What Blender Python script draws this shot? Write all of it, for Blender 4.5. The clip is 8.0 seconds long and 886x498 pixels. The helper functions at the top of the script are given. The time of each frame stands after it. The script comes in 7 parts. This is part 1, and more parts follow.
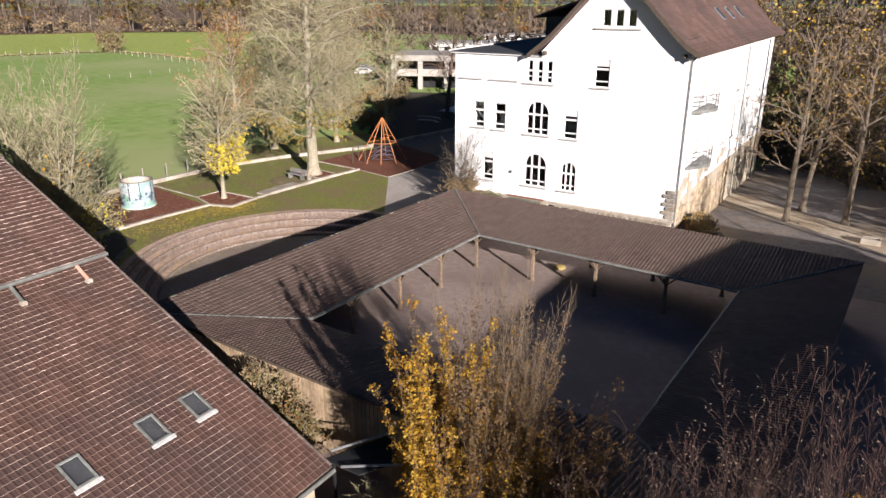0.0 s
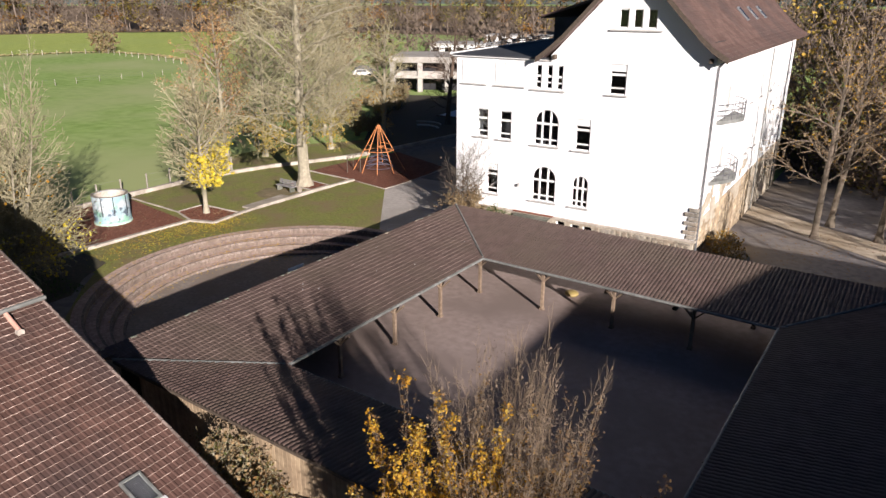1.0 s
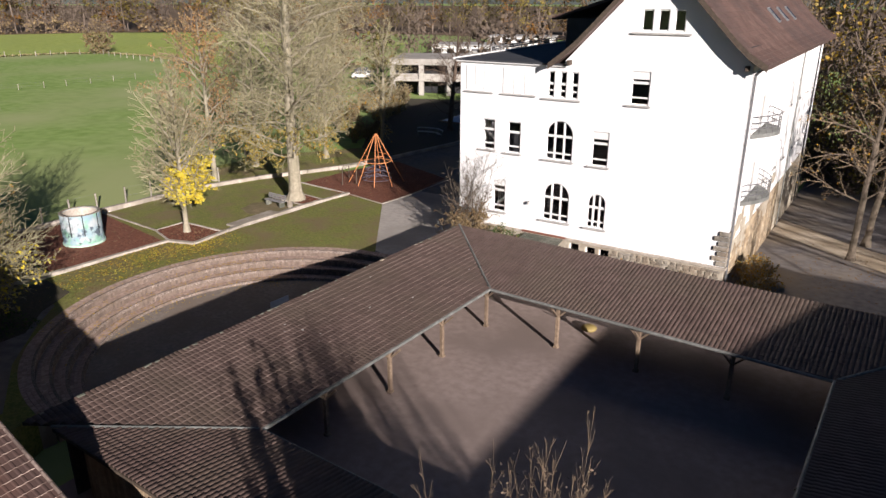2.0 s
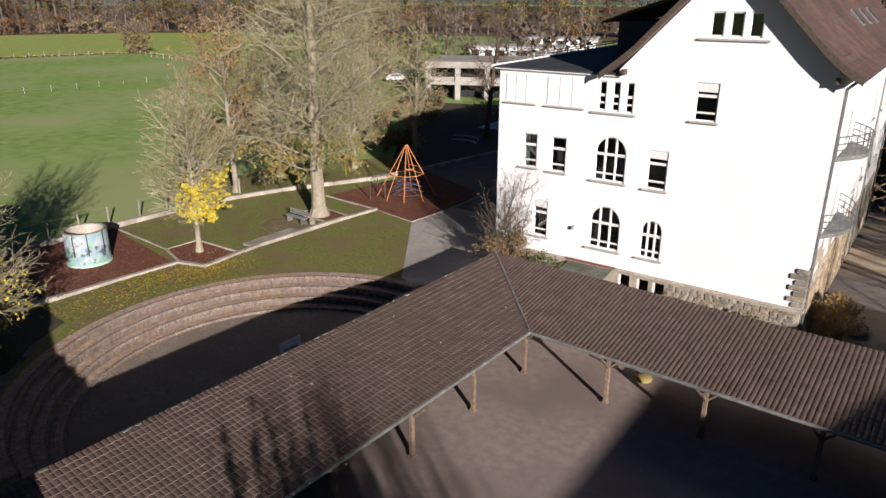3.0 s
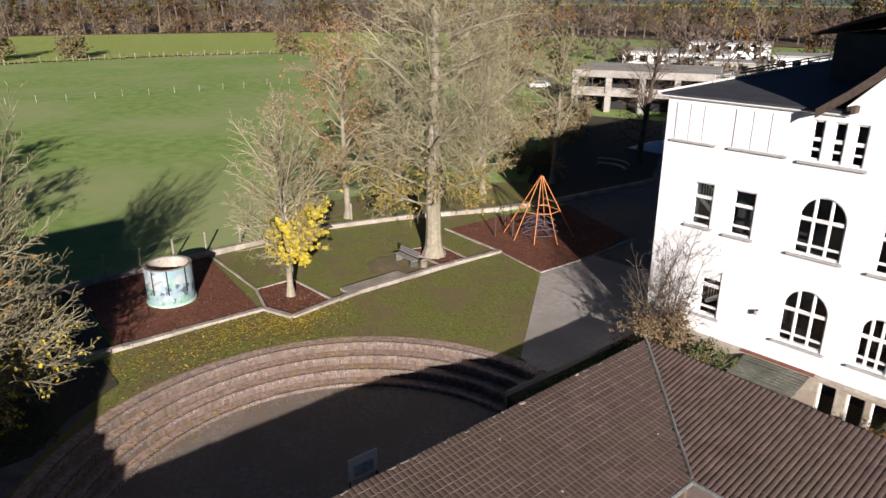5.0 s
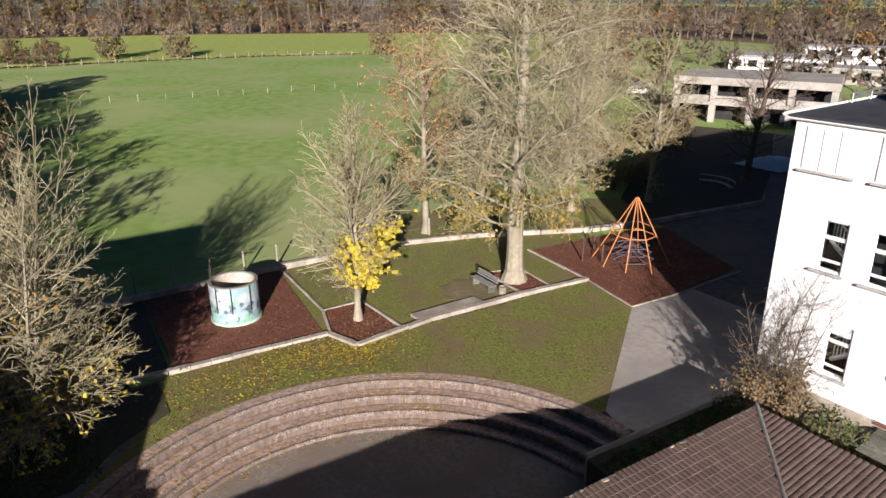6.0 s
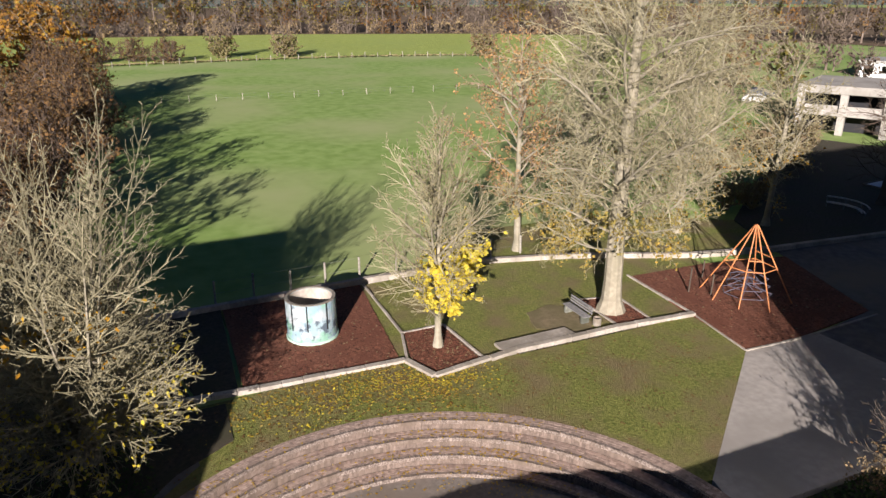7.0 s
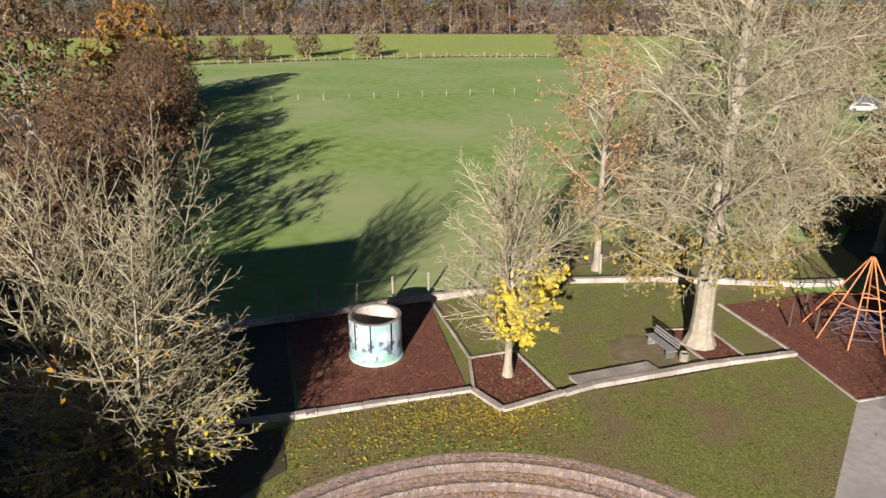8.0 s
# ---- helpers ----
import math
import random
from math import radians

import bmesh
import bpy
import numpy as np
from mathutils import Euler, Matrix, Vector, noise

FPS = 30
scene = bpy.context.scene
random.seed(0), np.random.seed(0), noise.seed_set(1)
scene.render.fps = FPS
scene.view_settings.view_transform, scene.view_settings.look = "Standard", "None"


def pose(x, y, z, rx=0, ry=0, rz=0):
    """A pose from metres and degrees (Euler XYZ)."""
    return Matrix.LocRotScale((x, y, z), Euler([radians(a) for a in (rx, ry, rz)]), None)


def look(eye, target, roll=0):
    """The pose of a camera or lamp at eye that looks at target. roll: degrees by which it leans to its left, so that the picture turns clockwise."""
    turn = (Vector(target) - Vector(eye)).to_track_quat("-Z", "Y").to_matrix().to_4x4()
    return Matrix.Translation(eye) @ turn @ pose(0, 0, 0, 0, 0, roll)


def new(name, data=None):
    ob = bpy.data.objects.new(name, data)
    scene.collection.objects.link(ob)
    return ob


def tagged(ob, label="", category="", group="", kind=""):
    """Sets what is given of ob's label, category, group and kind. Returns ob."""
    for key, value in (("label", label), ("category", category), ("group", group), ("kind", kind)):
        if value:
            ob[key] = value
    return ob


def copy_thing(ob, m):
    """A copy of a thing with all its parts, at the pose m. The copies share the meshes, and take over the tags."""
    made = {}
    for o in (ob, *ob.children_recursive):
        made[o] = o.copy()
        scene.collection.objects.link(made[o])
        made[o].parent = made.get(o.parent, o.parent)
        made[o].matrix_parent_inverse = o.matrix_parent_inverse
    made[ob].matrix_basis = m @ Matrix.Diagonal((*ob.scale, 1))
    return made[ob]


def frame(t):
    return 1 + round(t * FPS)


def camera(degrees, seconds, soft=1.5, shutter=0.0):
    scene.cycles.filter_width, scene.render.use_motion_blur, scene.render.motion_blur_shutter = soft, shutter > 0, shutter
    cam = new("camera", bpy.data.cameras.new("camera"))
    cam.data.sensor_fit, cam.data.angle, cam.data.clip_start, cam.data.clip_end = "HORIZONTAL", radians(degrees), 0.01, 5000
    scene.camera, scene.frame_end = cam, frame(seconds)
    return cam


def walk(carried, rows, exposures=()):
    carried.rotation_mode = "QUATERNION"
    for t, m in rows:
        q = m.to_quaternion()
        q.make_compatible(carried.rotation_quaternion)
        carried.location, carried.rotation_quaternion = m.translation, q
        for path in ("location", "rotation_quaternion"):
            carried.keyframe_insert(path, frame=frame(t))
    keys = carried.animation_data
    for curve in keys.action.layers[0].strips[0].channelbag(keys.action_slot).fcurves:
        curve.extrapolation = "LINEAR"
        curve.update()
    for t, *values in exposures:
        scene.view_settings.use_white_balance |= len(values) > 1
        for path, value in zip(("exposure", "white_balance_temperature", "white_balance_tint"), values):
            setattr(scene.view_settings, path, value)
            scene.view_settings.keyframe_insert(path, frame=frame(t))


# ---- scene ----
cam = camera(65.0, 8.0)
METRES, EYE, TILT, LEAN, TURN = 32.0, 17.2, 0.0, 0.0, 32.6
ROWS = [
    (0.0, 0.0, 0.0, 0.0, -0.0, -19.94, 0.01),
    (0.5, 0.0002, 0.0713, -0.0016, 0.01, -19.93, -0.01),
    (1.0, 0.0004, 0.1425, -0.0036, 0.06, -19.93, -0.06),
    (1.5, -0.0003, 0.2159, -0.005, 0.1, -19.93, -0.09),
    (3.0, -0.0006, 0.4409, -0.0047, 3.23, -19.92, -0.08),
    (3.5, -0.0026, 0.5159, -0.0037, 7.2, -19.91, -0.02),
    (4.0, -0.0063, 0.5879, -0.002, 9.39, -19.91, -0.04),
    (5.5, -0.0286, 0.7781, 0.0052, 18.68, -19.93, 0.03),
    (6.0, -0.0402, 0.828, 0.0083, 22.52, -19.91, 0.07),
    (6.5, -0.0547, 0.875, 0.0106, 26.57, -19.89, 0.12),
    (7.0, -0.0729, 0.9159, 0.0121, 30.66, -19.87, 0.12),
    (7.5, -0.0918, 0.9503, 0.0154, 34.78, -19.87, 0.09),
    (8.0, -0.1109, 0.98, 0.0174, 37.21, -19.89, 0.1),
]
walk(cam, [(t, pose(0, 0, EYE, TILT, LEAN, TURN) @ pose(METRES * x, METRES * y, METRES * z, 90 + pitch, roll, yaw)) for t, x, y, z, yaw, pitch, roll in ROWS],
     exposures=[(0.0, 1.04, 6500, 16), (1.5, 0.88, 6500, 16), (3.0, 0.55, 6500, 16), (4.0, 0.53, 6500, 16), (5.5, 0.76, 6500, 16), (6.5, 0.92, 6500, 16), (8.0, 0.97, 6500, 16)])

# ---- daylight: low autumn sun ----
SUN_EL, SUN_AZ = 16.5, -34.0      # degrees; azimuth of the sun counted from +x towards +y
SUN_DIR = Vector((math.cos(radians(SUN_AZ)) * math.cos(radians(SUN_EL)), math.sin(radians(SUN_AZ)) * math.cos(radians(SUN_EL)), math.sin(radians(SUN_EL))))
world = bpy.data.worlds.new("sky")
scene.world = world
world.use_nodes = True
wn = world.node_tree.nodes
sky = wn.new("ShaderNodeTexSky")
sky.sky_type = 'NISHITA'
sky.sun_disc = False
sky.sun_elevation = radians(SUN_EL)
sky.sun_rotation = radians(90 - SUN_AZ)
sky.air_density, sky.dust_density, sky.ozone_density = 1.0, 0.0, 7.0
wn["Background"].inputs["Strength"].default_value = 0.0175
world.node_tree.links.new(sky.outputs[0], wn["Background"].inputs["Color"])
sun = new("sun", bpy.data.lights.new("sun", 'SUN'))
sun.data.energy, sun.data.angle, sun.data.color = 5.0, radians(0.53), (1.0, 0.94, 0.865)
sun.matrix_world = look(SUN_DIR * 100, (0, 0, 0))


# ---- materials ----
def material(name, base, rough=0.85, metal=0.0, spec=0.5):
    m = bpy.data.materials.new(name)
    m.use_nodes = True
    b = m.node_tree.nodes["Principled BSDF"]
    b.inputs["Base Color"].default_value = (*base, 1)
    b.inputs["Roughness"].default_value = rough
    b.inputs["Metallic"].default_value = metal
    b.inputs["Specular IOR Level"].default_value = spec
    return m


def textured(name, c1, c2, scale=4.0, c3=None, scale2=0.4, rough=0.85, bump=0.3, bump_scale=None, metal=0.0, spec=0.4, detail=6, island=0.0, rand=0.0, depth=0.02, lo=0.35, hi=0.65):
    """Noise between c1 and c2 at a fine scale, c3 blended in at a coarse one; bump; brightness varied by island or by object."""
    m = material(name, c1, rough, metal, spec)
    nt = m.node_tree
    n, l = nt.nodes, nt.links
    b = n["Principled BSDF"]
    geo = n.new("ShaderNodeNewGeometry")
    no = n.new("ShaderNodeTexNoise")
    no.inputs["Scale"].default_value, no.inputs["Detail"].default_value = scale, detail
    l.new(geo.outputs["Position"], no.inputs["Vector"])
    r = n.new("ShaderNodeValToRGB")
    r.color_ramp.elements[0].position, r.color_ramp.elements[1].position = lo, hi
    r.color_ramp.elements[0].color, r.color_ramp.elements[1].color = (*c1, 1), (*c2, 1)
    l.new(no.outputs["Fac"], r.inputs["Fac"])
    col = r.outputs["Color"]
    if c3:
        no2 = n.new("ShaderNodeTexNoise")
        no2.inputs["Scale"].default_value, no2.inputs["Detail"].default_value = scale2, 4
        l.new(geo.outputs["Position"], no2.inputs["Vector"])
        r2 = n.new("ShaderNodeValToRGB")
        r2.color_ramp.elements[0].position, r2.color_ramp.elements[1].position = 0.42, 0.66
        l.new(no2.outputs["Fac"], r2.inputs["Fac"])
        mx = n.new("ShaderNodeMix")
        mx.data_type = 'RGBA'
        l.new(r2.outputs["Color"], mx.inputs["Factor"])
        l.new(col, mx.inputs["A"])
        mx.inputs["B"].default_value = (*c3, 1)
        col = mx.outputs["Result"]
    if island or rand:
        k = island or rand
        both = n.new("ShaderNodeMath")
        both.operation = 'ADD'
        l.new(geo.outputs["Random Per Island"], both.inputs[0])
        l.new(n.new("ShaderNodeObjectInfo").outputs["Random"], both.inputs[1])
        frac = n.new("ShaderNodeMath")
        frac.operation = 'FRACT'
        l.new(both.outputs[0], frac.inputs[0])
        src = frac.outputs[0]
        mr = n.new("ShaderNodeMapRange")
        mr.inputs["To Min"].default_value, mr.inputs["To Max"].default_value = 1 - k, 1 + k
        l.new(src, mr.inputs["Value"])
        hs = n.new("ShaderNodeHueSaturation")
        l.new(mr.outputs["Result"], hs.inputs["Value"])
        l.new(col, hs.inputs["Color"])
        col = hs.outputs["Color"]
    l.new(col, b.inputs["Base Color"])
    if bump:
        nb = n.new("ShaderNodeTexNoise")
        nb.inputs["Scale"].default_value, nb.inputs["Detail"].default_value = bump_scale or scale * 2, 5
        l.new(geo.outputs["Position"], nb.inputs["Vector"])
        bp = n.new("ShaderNodeBump")
        bp.inputs["Strength"].default_value, bp.inputs["Distance"].default_value = bump, depth
        l.new(nb.outputs["Fac"], bp.inputs["Height"])
        l.new(bp.outputs["Normal"], b.inputs["Normal"])
    return m


M = {}
M["meadow"] = textured("meadow_grass", (0.195, 0.305, 0.062), (0.285, 0.405, 0.112), 0.6, (0.35, 0.40, 0.165), 0.04, rough=0.9, bump=0.12, bump_scale=6, depth=0.04, detail=10)
M["lawn"] = textured("lawn_grass", (0.115, 0.138, 0.024), (0.245, 0.245, 0.062), 9.0, (0.20, 0.155, 0.072), 0.5, rough=0.95, bump=1.0, bump_scale=22, depth=0.07, detail=9)
M["mustard"] = textured("mustard_crop", (0.27, 0.35, 0.06), (0.41, 0.475, 0.12), 0.5, (0.33, 0.41, 0.10), 0.05, rough=0.9, bump=0.8, bump_scale=2, depth=0.3)
M["mulch"] = textured("bark_mulch", (0.105, 0.036, 0.020), (0.285, 0.115, 0.068), 9, (0.165, 0.058, 0.034), 0.9, rough=0.95, bump=1.0, bump_scale=22, depth=0.05)
M["chip"] = textured("bark_chip", (0.085, 0.026, 0.014), (0.22, 0.085, 0.05), 5, rough=0.95, bump=0, island=0.6)
M["concrete"] = textured("pale_concrete", (0.36, 0.315, 0.27), (0.50, 0.445, 0.385), 6, (0.29, 0.255, 0.21), 0.8, rough=0.9, bump=0.35, bump_scale=30, depth=0.01, rand=0.12)
M["paving"] = textured("grey_paving", (0.37, 0.335, 0.305), (0.47, 0.43, 0.395), 3, (0.33, 0.30, 0.27), 0.25, rough=0.9, bump=0.3, bump_scale=40, depth=0.01)
M["court"] = textured("courtyard_asphalt", (0.272, 0.210, 0.188), (0.34, 0.268, 0.242), 2.4, (0.237, 0.184, 0.163), 0.22, rough=0.9, bump=0.4, bump_scale=50, depth=0.01)
M["gravel"] = textured("amphitheatre_floor", (0.20, 0.17, 0.145), (0.285, 0.24, 0.21), 5, (0.22, 0.175, 0.14), 0.5, rough=0.95, bump=0.5, bump_scale=40, depth=0.01)
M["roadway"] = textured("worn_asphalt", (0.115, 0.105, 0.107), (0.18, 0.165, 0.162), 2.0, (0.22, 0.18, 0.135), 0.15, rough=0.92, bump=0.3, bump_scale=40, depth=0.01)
M["clay"] = textured("sandy_verge", (0.40, 0.33, 0.25), (0.52, 0.44, 0.34), 2.0, (0.33, 0.26, 0.18), 0.3, rough=0.95, bump=0.4, bump_scale=20)
M["earth"] = textured("trodden_earth", (0.165, 0.130, 0.07), (0.25, 0.195, 0.115), 4.0, (0.14, 0.12, 0.055), 0.7, rough=0.95, bump=0.5, bump_scale=25)
M["render"] = textured("white_render", (0.85, 0.855, 0.86), (0.89, 0.895, 0.90), 1.2, (0.84, 0.84, 0.84), 0.35, rough=0.9, bump=0.15, bump_scale=60, depth=0.005)
M["stone"] = textured("rubble_stone", (0.19, 0.17, 0.14), (0.33, 0.30, 0.26), 3.0, (0.25, 0.20, 0.15), 0.9, rough=0.95, bump=0.8, bump_scale=8, depth=0.05, rand=0.28)
M["beige"] = textured("beige_render", (0.40, 0.33, 0.25), (0.50, 0.42, 0.33), 2.5, (0.34, 0.27, 0.20), 0.5, rough=0.9, bump=0.2, bump_scale=50, depth=0.005)
M["stone_warm"] = textured("ochre_footing_stone", (0.32, 0.25, 0.165), (0.47, 0.38, 0.27), 2.2, (0.26, 0.19, 0.12), 0.7, rough=0.95, bump=0.8, bump_scale=8, depth=0.05, rand=0.3)
M["mortar"] = textured("old_mortar", (0.34, 0.30, 0.24), (0.47, 0.42, 0.34), 4.0, (0.28, 0.23, 0.17), 0.7, rough=0.95, bump=0.6, bump_scale=14, depth=0.02)
M["trimwhite"] = textured("white_paint", (0.74, 0.74, 0.73), (0.82, 0.82, 0.81), 3, rough=0.5, bump=0.0)
M["sill"] = textured("grey_sill", (0.36, 0.35, 0.34), (0.46, 0.45, 0.43), 5, rough=0.7, bump=0.1)
# near-black that stands for the shade inside rooms
M["inside"] = material("unlit_room_black", (0.022, 0.022, 0.025), 0.9)
M["tile_main"] = textured("brown_clay_tile", (0.086, 0.047, 0.037), (0.132, 0.073, 0.058), 2.2, (0.078, 0.049, 0.043), 0.4, rough=0.6, bump=0.2, bump_scale=40, depth=0.006, island=0.07)
M["tile_ring"] = textured("weathered_tile", (0.082, 0.053, 0.045), (0.122, 0.081, 0.069), 1.6, (0.102, 0.073, 0.057), 0.35, rough=0.75, bump=0.25, bump_scale=30, depth=0.006, island=0.09)
M["tile_school"] = textured("school_tile", (0.085, 0.050, 0.042), (0.125, 0.078, 0.066), 1.2, (0.075, 0.05, 0.045), 0.3, rough=0.7, bump=0.3, bump_scale=20, island=0.15)
M["tile_edge"] = textured("pale_tile_edge", (0.105, 0.077, 0.067), (0.215, 0.165, 0.145), 9, (0.085, 0.062, 0.054), 0.7, rough=0.85, bump=0, island=0.2)
M["tile_edge_main"] = textured("pale_main_tile_edge", (0.20, 0.145, 0.12), (0.56, 0.45, 0.39), 7, (0.15, 0.11, 0.09), 0.6, rough=0.85, bump=0, island=0.3, lo=0.42, hi=0.58)
M["litter"] = textured("leaf_litter", (0.10, 0.065, 0.035), (0.17, 0.11, 0.06), 1.0, (0.13, 0.09, 0.05), 0.1, rough=0.95, bump=0.3)
M["greyboard"] = textured("grey_weathered_board", (0.105, 0.110, 0.090), (0.20, 0.20, 0.165), 5, (0.085, 0.09, 0.07), 0.9, rough=0.9, bump=0.3, rand=0.15)
M["slate"] = textured("dark_roof_felt", (0.040, 0.043, 0.050), (0.062, 0.065, 0.073), 1.5, rough=0.7, bump=0.2, bump_scale=20)
M["zinc"] = textured("zinc_gutter", (0.17, 0.175, 0.165), (0.27, 0.275, 0.26), 5, (0.14, 0.145, 0.135), 0.8, rough=0.65, metal=0.3, bump=0.1)
M["timber"] = textured("weathered_timber", (0.15, 0.105, 0.072), (0.25, 0.185, 0.13), 6, (0.12, 0.085, 0.06), 0.8, rough=0.85, bump=0.4, bump_scale=25, depth=0.01, rand=0.18)
M["plank"] = textured("pale_plank", (0.30, 0.22, 0.14), (0.42, 0.32, 0.21), 5, (0.22, 0.155, 0.10), 0.8, rough=0.85, bump=0.4, bump_scale=25, depth=0.01, rand=0.2)
M["beam"] = textured("dark_beam", (0.06, 0.045, 0.035), (0.10, 0.075, 0.055), 6, rough=0.85, bump=0.3)
M["orange"] = textured("orange_pole", (0.47, 0.165, 0.055), (0.60, 0.245, 0.095), 7, rough=0.55, bump=0.1)
# soil of the planted strip; elsewhere this near-black is painted shade
M["soil"] = textured("soil_and_shade_dark", (0.045, 0.036, 0.026), (0.085, 0.068, 0.048), 5, (0.06, 0.055, 0.03), 0.6, rough=0.95, bump=0.6, bump_scale=20)
M["rope"] = material("dark_rope", (0.10, 0.09, 0.12), 0.9)
M["steel"] = textured("galvanised_steel", (0.30, 0.31, 0.32), (0.42, 0.43, 0.44), 8, rough=0.45, metal=0.7, bump=0.0)
M["pipegrey"] = textured("grey_pipe", (0.085, 0.085, 0.09), (0.13, 0.13, 0.135), 5, rough=0.6, bump=0)
M["darkmetal"] = material("dark_metal", (0.035, 0.037, 0.04), 0.5, 0.5)
M["bark"] = textured("grey_bark", (0.27, 0.235, 0.175), (0.37, 0.33, 0.25), 4, (0.22, 0.20, 0.14), 0.9, rough=0.95, bump=0.9, bump_scale=16, depth=0.04)
M["bark_brown"] = textured("brown_bark", (0.10, 0.078, 0.057), (0.19, 0.15, 0.115), 5, (0.085, 0.07, 0.05), 0.9, rough=0.95, bump=0.9, bump_scale=14, depth=0.05)
M["twig"] = textured("pale_twig", (0.265, 0.236, 0.142), (0.41, 0.37, 0.242), 2.5, (0.215, 0.19, 0.112), 0.5, rough=0.9, bump=0)
M["twig_dark"] = textured("dark_twig", (0.080, 0.056, 0.042), (0.145, 0.105, 0.078), 2.0, (0.10, 0.07, 0.052), 0.5, rough=0.9, bump=0)
M["twig_brown"] = textured("brown_twig", (0.19, 0.138, 0.09), (0.29, 0.215, 0.145), 2.0, (0.20, 0.145, 0.095), 0.5, rough=0.9, bump=0)
M["twig_tan"] = textured("tan_twig", (0.21, 0.155, 0.118), (0.36, 0.275, 0.21), 2.0, (0.18, 0.128, 0.095), 0.5, rough=0.9, bump=0)
M["twig_far"] = textured("far_twig", (0.125, 0.095, 0.076), (0.21, 0.165, 0.132), 0.3, (0.105, 0.08, 0.066), 0.04, rough=0.95, bump=0)
M["twig_red"] = textured("reddish_twig", (0.058, 0.029, 0.024), (0.105, 0.056, 0.045), 2.0, (0.070, 0.043, 0.036), 0.5, rough=0.9, bump=0)


def leaf_material(name, c1, c2, c3):
    m = material(name, c1, 0.7, 0, 0.3)
    n, l = m.node_tree.nodes, m.node_tree.links
    geo = n.new("ShaderNodeNewGeometry")
    r = n.new("ShaderNodeValToRGB")
    r.color_ramp.elements[0].color, r.color_ramp.elements[1].color = (*c1, 1), (*c3, 1)
    e = r.color_ramp.elements.new(0.5)
    e.color = (*c2, 1)
    l.new(geo.outputs["Random Per Island"], r.inputs["Fac"])
    l.new(r.outputs["Color"], n["Principled BSDF"].inputs["Base Color"])
    tr = n.new("ShaderNodeBsdfTranslucent")
    l.new(r.outputs["Color"], tr.inputs["Color"])
    mix = n.new("ShaderNodeMixShader")
    mix.inputs[0].default_value = 0.3
    l.new(n["Principled BSDF"].outputs[0], mix.inputs[1])
    l.new(tr.outputs[0], mix.inputs[2])
    l.new(mix.outputs[0], n["Material Output"].inputs["Surface"])
    return m


M["leaf_yellow"] = leaf_material("yellow_leaf", (0.52, 0.39, 0.03), (0.68, 0.55, 0.06), (0.56, 0.49, 0.09))
M["leaf_gold"] = leaf_material("gold_leaf", (0.42, 0.24, 0.03), (0.55, 0.36, 0.05), (0.48, 0.36, 0.12))
M["leaf_amber"] = leaf_material("amber_leaf", (0.30, 0.14, 0.012), (0.48, 0.26, 0.02), (0.40, 0.27, 0.04))
M["leaf_orange"] = leaf_material("orange_leaf", (0.24, 0.115, 0.03), (0.32, 0.155, 0.035), (0.29, 0.165, 0.04))
M["leaf_brown"] = leaf_material("brown_leaf", (0.12, 0.065, 0.025), (0.22, 0.12, 0.045), (0.18, 0.12, 0.05))
M["leaf_olive"] = leaf_material("olive_leaf", (0.06, 0.07, 0.015), (0.13, 0.12, 0.03), (0.20, 0.15, 0.03))
M["leaf_green"] = leaf_material("green_leaf", (0.025, 0.05, 0.010), (0.05, 0.09, 0.02), (0.09, 0.12, 0.03))
M["leaf_tanbrown"] = leaf_material("russet_leaf", (0.20, 0.14, 0.08), (0.29, 0.20, 0.105), (0.34, 0.235, 0.12))
M["leaf_straw"] = leaf_material("straw_leaf", (0.24, 0.20, 0.10), (0.33, 0.28, 0.15), (0.27, 0.24, 0.10))
M["leaf_rust"] = leaf_material("rust_leaf", (0.38, 0.20, 0.07), (0.50, 0.29, 0.12), (0.44, 0.30, 0.14))
M["leaf_dun"] = leaf_material("dun_leaf", (0.12, 0.092, 0.072), (0.17, 0.128, 0.096), (0.21, 0.155, 0.11))
M["leaf_ochre"] = leaf_material("ochre_leaf", (0.23, 0.18, 0.04), (0.34, 0.265, 0.065), (0.28, 0.235, 0.065))
M["leaf_tan"] = leaf_material("tan_leaf", (0.26, 0.19, 0.10), (0.36, 0.27, 0.15), (0.22, 0.15, 0.08))

gm = bpy.data.materials.new("window_glass")
gm.use_nodes = True
gb = gm.node_tree.nodes["Principled BSDF"]
gb.inputs["Base Color"].default_value = (0.9, 0.93, 0.95, 1)
gb.inputs["Roughness"].default_value = 0.03
gb.inputs["Transmission Weight"].default_value = 1.0
gb.inputs["IOR"].default_value = 1.45
M["glass"] = gm


# ---- building helpers ----
IN_PLACE = set()      # things whose parts are given in world places


def under(ob, parent, label=""):
    if parent is not None:
        ob.parent = parent
        if parent.name in IN_PLACE:
            ob.matrix_parent_inverse = Matrix.Translation(-parent.location)
    if label:
        ob["label"] = label
    return ob


def link_mesh(name, verts, faces, mat, parent=None, label="", smooth=False):
    me = bpy.data.meshes.new(name)
    me.from_pydata([tuple(v) for v in verts], [], [tuple(f) for f in faces])
    me.materials.append(mat)
    if smooth:
        me.polygons.foreach_set("use_smooth", [True] * len(me.polygons))
    me.update()
    return under(new(name, me), parent, label)


def part(name, bm, mat, parent=None, label=""):
    bmesh.ops.recalc_face_normals(bm, faces=bm.faces)
    me = bpy.data.meshes.new(name)
    bm.to_mesh(me)
    bm.free()
    me.materials.append(mat)
    return under(new(name, me), parent, label)


